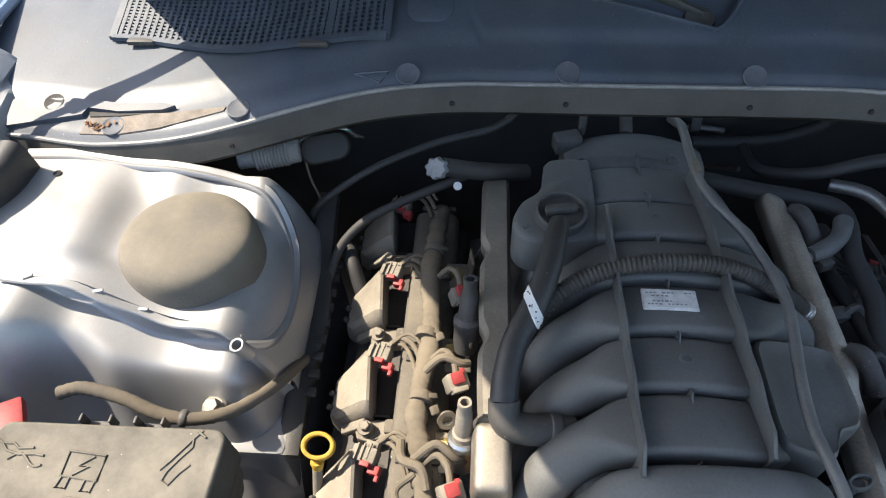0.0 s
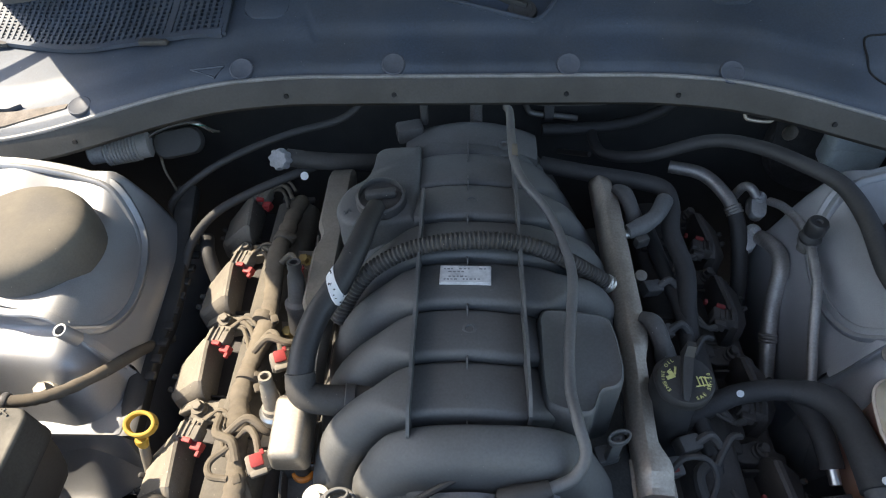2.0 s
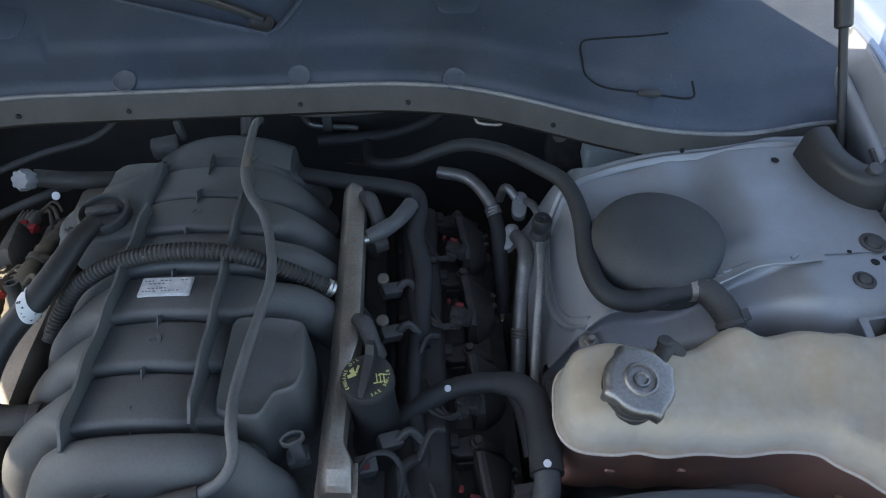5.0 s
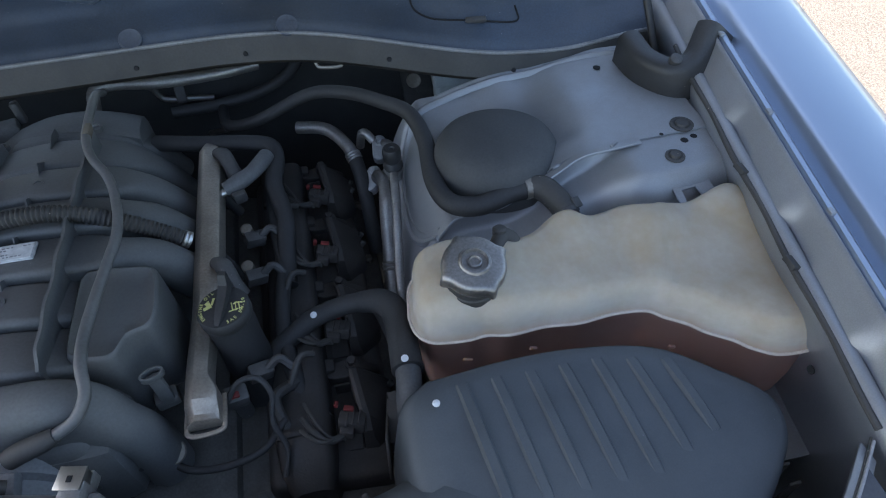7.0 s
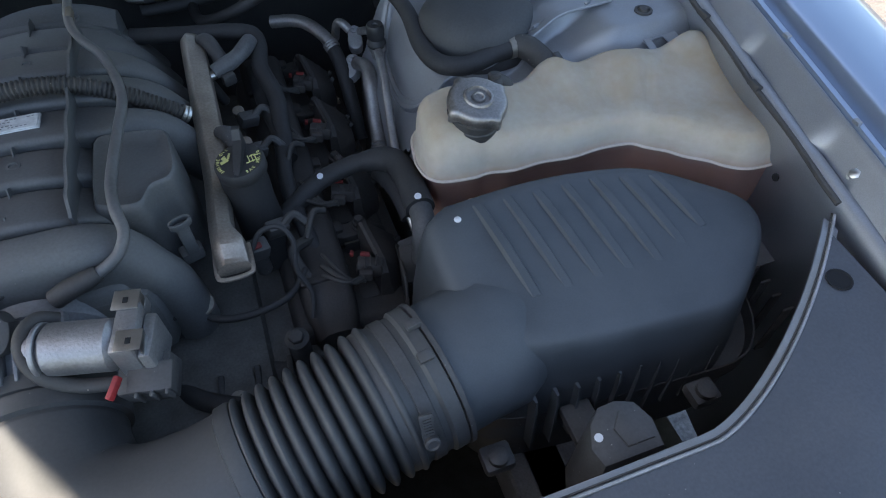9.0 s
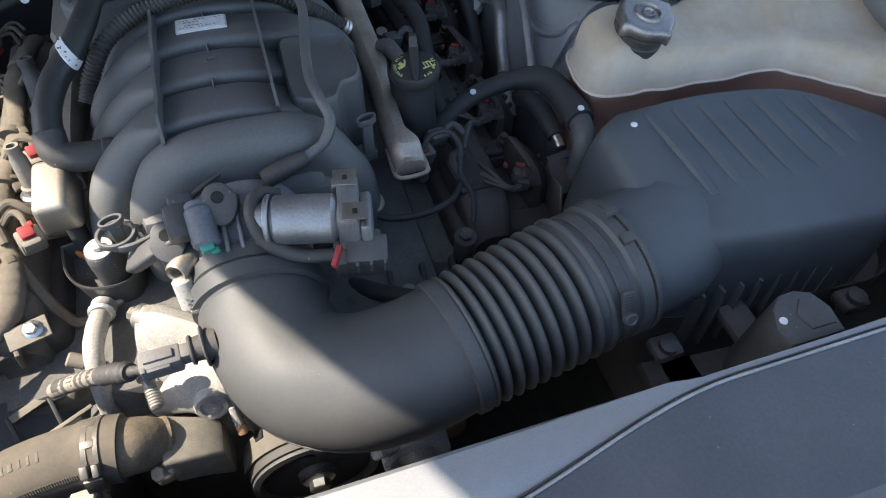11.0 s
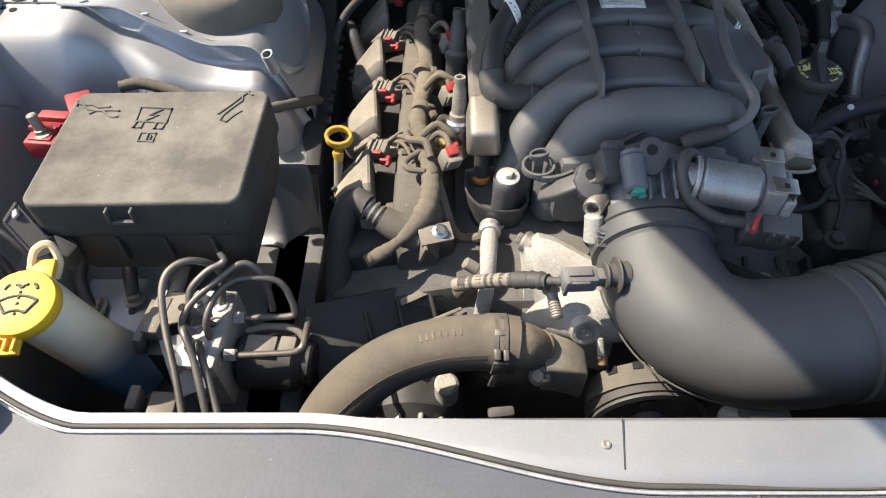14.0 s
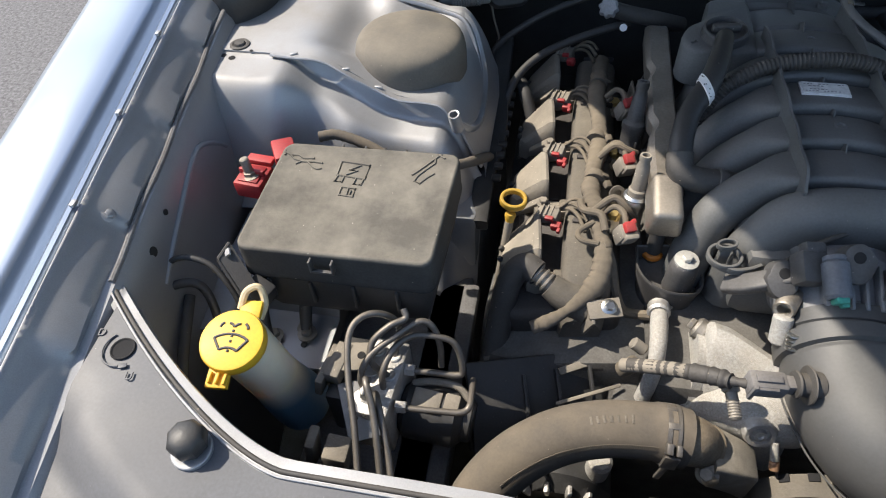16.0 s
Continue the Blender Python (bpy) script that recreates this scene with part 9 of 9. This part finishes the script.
for y in (0.47, 0.655):
    root = thing("rail_bracket", (0.185, y, 0.85), "black clip bracket on the fuel rail", "bracket", "rail brackets")
    bm = B()
    tube(bm, [(0.172, y + 0.02, 0.874), (0.182, y + 0.010, 0.876), (0.190, y - 0.008, 0.866), (0.194, y - 0.016, 0.855)], [0.006, 0.0095, 0.009, 0.011], 6, 12)
    part("clip", bm, PLASTIC, root)
for y in (0.375, 0.50, 0.56):
    root = thing("injector_plug", (0.205, y, 0.82), "dark injector connector beside the rail", "connector", "injector plugs")
    bm = B()
    box(bm, (0.205, y, 0.828), (0.024, 0.016, 0.016), 0.003, (10, 15, 20))
    tube(bm, [(0.212, y, 0.830), (0.225, y + 0.006, 0.836), (0.236, y, 0.826)], 0.0045, 5, 8)
    part("connector", bm, PLASTIC, root)
    bm = B()
    lathe(bm, (0.196, y + 0.016, 0.832), (0, -0.3, 1), [(0.007, -0.01), (0.007, 0.0), (0.004, 0.001), (0, 0.0)], 14)
    part("stub", bm, STEEL, root)

# air conditioning lines
root = thing("air_conditioning_lines", (0.365, 0.6, 0.78), "aluminium air conditioning lines with bolted fittings", "pipe")
for pts, r in ((((0.270, 0.772, 0.822), (0.300, 0.758, 0.826), (0.318, 0.742, 0.825), (0.334, 0.715, 0.819), (0.341, 0.695, 0.810)), 0.0088),
               (((0.366, 0.662, 0.802), (0.370, 0.640, 0.812), (0.371, 0.620, 0.817), (0.368, 0.600, 0.812), (0.365, 0.585, 0.792), (0.362, 0.566, 0.768), (0.358, 0.540, 0.748), (0.354, 0.50, 0.715)), 0.0094),
               (((0.384, 0.706, 0.822), (0.389, 0.685, 0.834), (0.390, 0.650, 0.848), (0.386, 0.620, 0.857), (0.381, 0.590, 0.860), (0.376, 0.553, 0.855), (0.372, 0.530, 0.843), (0.367, 0.502, 0.825), (0.362, 0.470, 0.806), (0.358, 0.435, 0.78)), 0.0054),
               (((0.352, 0.735, 0.800), (0.356, 0.730, 0.824), (0.362, 0.722, 0.830), (0.370, 0.714, 0.822)), 0.006)):
    bm = B()
    tube(bm, pts, r, 9, 18)
    part("line", bm, TUBE, root)
for p, w in (((0.3585, 0.543, 0.750), (-0.1, -0.75, -0.65)), ((0.3400, 0.697, 0.812), (0.25, -0.75, -0.40))):
    bm = B()
    lathe(bm, p, w, [(0.0100, -0.008), (0.0112, -0.006), (0.0100, -0.004), (0.0112, -0.002), (0.0100, 0.0), (0.0112, 0.002), (0.0100, 0.004)], 20)
    part("ferrule", bm, TUBE, root)
for x, y, z, rz in ((0.378, 0.720, 0.815, -10), (0.3615, 0.674, 0.801, -30)):
    bm = B()
    w = Vector((-0.05, -0.42, 0.9)).normalized()
    m = Matrix.Translation((x, y, z)) @ turn(24, 0, rz)
    slab(bm, rrect(0.019, 0.038, 0.0092), -0.016, 0.0, 0.0015, m @ Matrix.Translation((0, -0.009, 0)))
    slab(bm, rrect(0.021, 0.030, 0.0100), -0.022, -0.016, 0.001, m @ Matrix.Translation((0, -0.006, 0)))
    fit = part("fitting", bm, FITTING, root)
    bm = B()
    lathe(bm, (x, y, z), w, [(0.0078, 0), (0.0078, 0.0016), (0.0062, 0.0020)], 20)
    hexbolt(bm, Vector((x, y, z)) + w * 0.0018, w, 0.0056, 0.005, False)
    lathe(bm, Vector((x, y, z)) + w * 0.006, w, [(0.0026, 0), (0.0026, 0.004), (0, 0.004)], 10)
    part("nut", bm, FITTING, fit)
bm = B()
tube(bm, [(0.340, 0.698, 0.812), (0.344, 0.675, 0.798), (0.346, 0.64, 0.765), (0.346, 0.60, 0.72)], 0.0100, 7, 16)
part("rubber_hose", bm, MATT_SHADED, root, "black rubber hose end")
bm = B()
lathe(bm, (0.3825, 0.605, 0.864), (0.0, 0.02, 1), [(0.0105, -0.003), (0.0125, 0.002), (0.0110, 0.007), (0.0098, 0.009), (0.0112, 0.012), (0.0112, 0.025), (0.0096, 0.028), (0.004, 0.0275), (0.003, 0.0255), (0, 0.0255)], 24)
part("port_cap", bm, BLACKP, root, "black service port cap")
bm = B()
lathe(bm, (0.383, 0.605, 0.856), (0.0, 0.02, 1), [(0.0085, -0.010), (0.0085, 0.0), (0.0115, 0.001), (0.0115, 0.006), (0.009, 0.007)], 24)
part("port", bm, TUBE, root)

# insulated hose across to the heater, with paint dots
root = thing("insulated_hose", (0.30, 0.41, 0.82), "foam insulated black coolant hose with white dots", "hose")
bm = B()
tube(bm, [(0.205, 0.405, 0.800), (0.235, 0.418, 0.815), (0.264, 0.427, 0.829), (0.300, 0.428, 0.839), (0.325, 0.420, 0.846), (0.340, 0.408, 0.850)], 0.0104, 9, 22)
part("hose", bm, MATT_SHADED, root)
bm = B()
tube(bm, [(0.314, 0.425, 0.843), (0.333, 0.416, 0.849), (0.345, 0.400, 0.853), (0.348, 0.372, 0.857), (0.347, 0.345, 0.860), (0.346, 0.322, 0.860)], [0.0112, 0.0135, 0.0145, 0.0148, 0.0150, 0.0152], 9, 22)
part("sleeve", bm, MATT_SHADED, root)
bm = B()
tube(bm, [(0.3465, 0.330, 0.860), (0.345, 0.312, 0.856), (0.342, 0.300, 0.842), (0.340, 0.298, 0.81)], 0.0120, 7, 18)
part("lower_hose", bm, surface("grey hose", (0.06, 0.062, 0.066), 0.5, dust=0.15), root)
for p, w in (((0.264, 0.4232, 0.8388), (-0.15, -0.35, 0.9)), ((0.3450, 0.3255, 0.8748), (0, -0.2, 0.97))):
    bm = B()
    lathe(bm, p, w, [(0.0035, 0), (0.0035, 0.0012), (0, 0.0018)], 14)
    part("paint_dot", bm, WHITE, root, "white paint dot")
root = thing("heater_hose", (0.34, 0.39, 0.78), "short black hose on a bright heater pipe", "hose")
bm = B()
tube(bm, [(0.335, 0.445, 0.800), (0.338, 0.425, 0.810), (0.343, 0.400, 0.812), (0.346, 0.375, 0.806), (0.3468, 0.364, 0.8020)], 0.0110, 8, 18)
part("hose", bm, MATT_SHADED, root)
bm = B()
rod(bm, (0.346, 0.372, 0.805), (0.3478, 0.350, 0.7960), 0.0055, 14)
part("pipe", bm, ZINC, root, "bright steel pipe end")
root = thing("air_box_bracket", (0.33, 0.31, 0.77), "black plastic bracket beside the air box", "bracket")
bm = B()
box(bm, (0.340, 0.334, 0.799), (0.034, 0.010, 0.005), 0.001, (0, 0, 8))
box(bm, (0.335, 0.310, 0.778), (0.034, 0.046, 0.040), 0.003, (10, 0, -10))
box(bm, (0.318, 0.305, 0.775), (0.003, 0.075, 0.050), 0.001, (-25, 0, -8))
part("bracket", bm, PLASTIC, root)

# brake fluid reservoir behind the dome
root = thing("brake_fluid_reservoir", (0.51, 0.78, 0.82), "pale translucent brake fluid reservoir under the cowl", "reservoir")
bm = B()
box(bm, (0.522, 0.785, 0.864), (0.104, 0.050, 0.026), 0.007, (0, 0, -6), 3)
box(bm, (0.508, 0.783, 0.838), (0.070, 0.044, 0.046), 0.008, (0, 0, -6), 3)
part("body", bm, surface("pale reservoir plastic", (0.42, 0.48, 0.50), 0.4, var=0.1), root)
root = thing("brake_booster", (0.53, 0.86, 0.70), "black brake booster drum in the dark corner", "brake booster")
bm = B()
lathe(bm, (0.53, 0.884, 0.79), (0, -1, 0), [(0.086, 0), (0.090, 0.02), (0.086, 0.040), (0.055, 0.052), (0.035, 0.054)], 36)
part("drum", bm, DARK, root)
bm = B()
lathe(bm, (0.53, 0.862, 0.79), (0, -1, 0), [(0.0905, -0.004), (0.093, -0.002), (0.093, 0.004), (0.0905, 0.006)], 36)
part("rim", bm, DARK, root)
bm = B()
rod(bm, (0.515, 0.832, 0.795), (0.510, 0.745, 0.803), 0.019, 24)
part("master_cylinder", bm, DARK, root)

root = thing("firewall_bracket", (0.4525, 0.84, 0.80), "dark steel bracket with a round hole on the firewall", "bracket", "brackets")
bm = B()
box(bm, (0.4525, 0.846, 0.815), (0.036, 0.004, 0.075), 0.0015, (-20, 0, 4))
box(bm, (0.4725, 0.850, 0.812), (0.004, 0.022, 0.070), 0.0015, (-20, 0, 4))
part("plate", bm, DARK, root)
bm = B()
lathe(bm, (0.4525, 0.8405, 0.8240), (0, -1, 0.36), [(0.006, 0.0), (0.0095, 0.0022), (0.0105, 0.0022), (0.0115, 0.0)], 20)
part("ring", bm, STEEL, root)
root = thing("wire_clip", (0.330, 0.718, 0.946), "small pale metal clip under the cowl lip", "clip")
bm = B()
tube(bm, [(0.313, 0.722, 0.955), (0.315, 0.717, 0.9475), (0.321, 0.7145, 0.9455), (0.338, 0.7125, 0.9445), (0.345, 0.714, 0.946), (0.347, 0.719, 0.954)], 0.0022, 5, 8)
part("wire_loop", bm, STEEL, root)
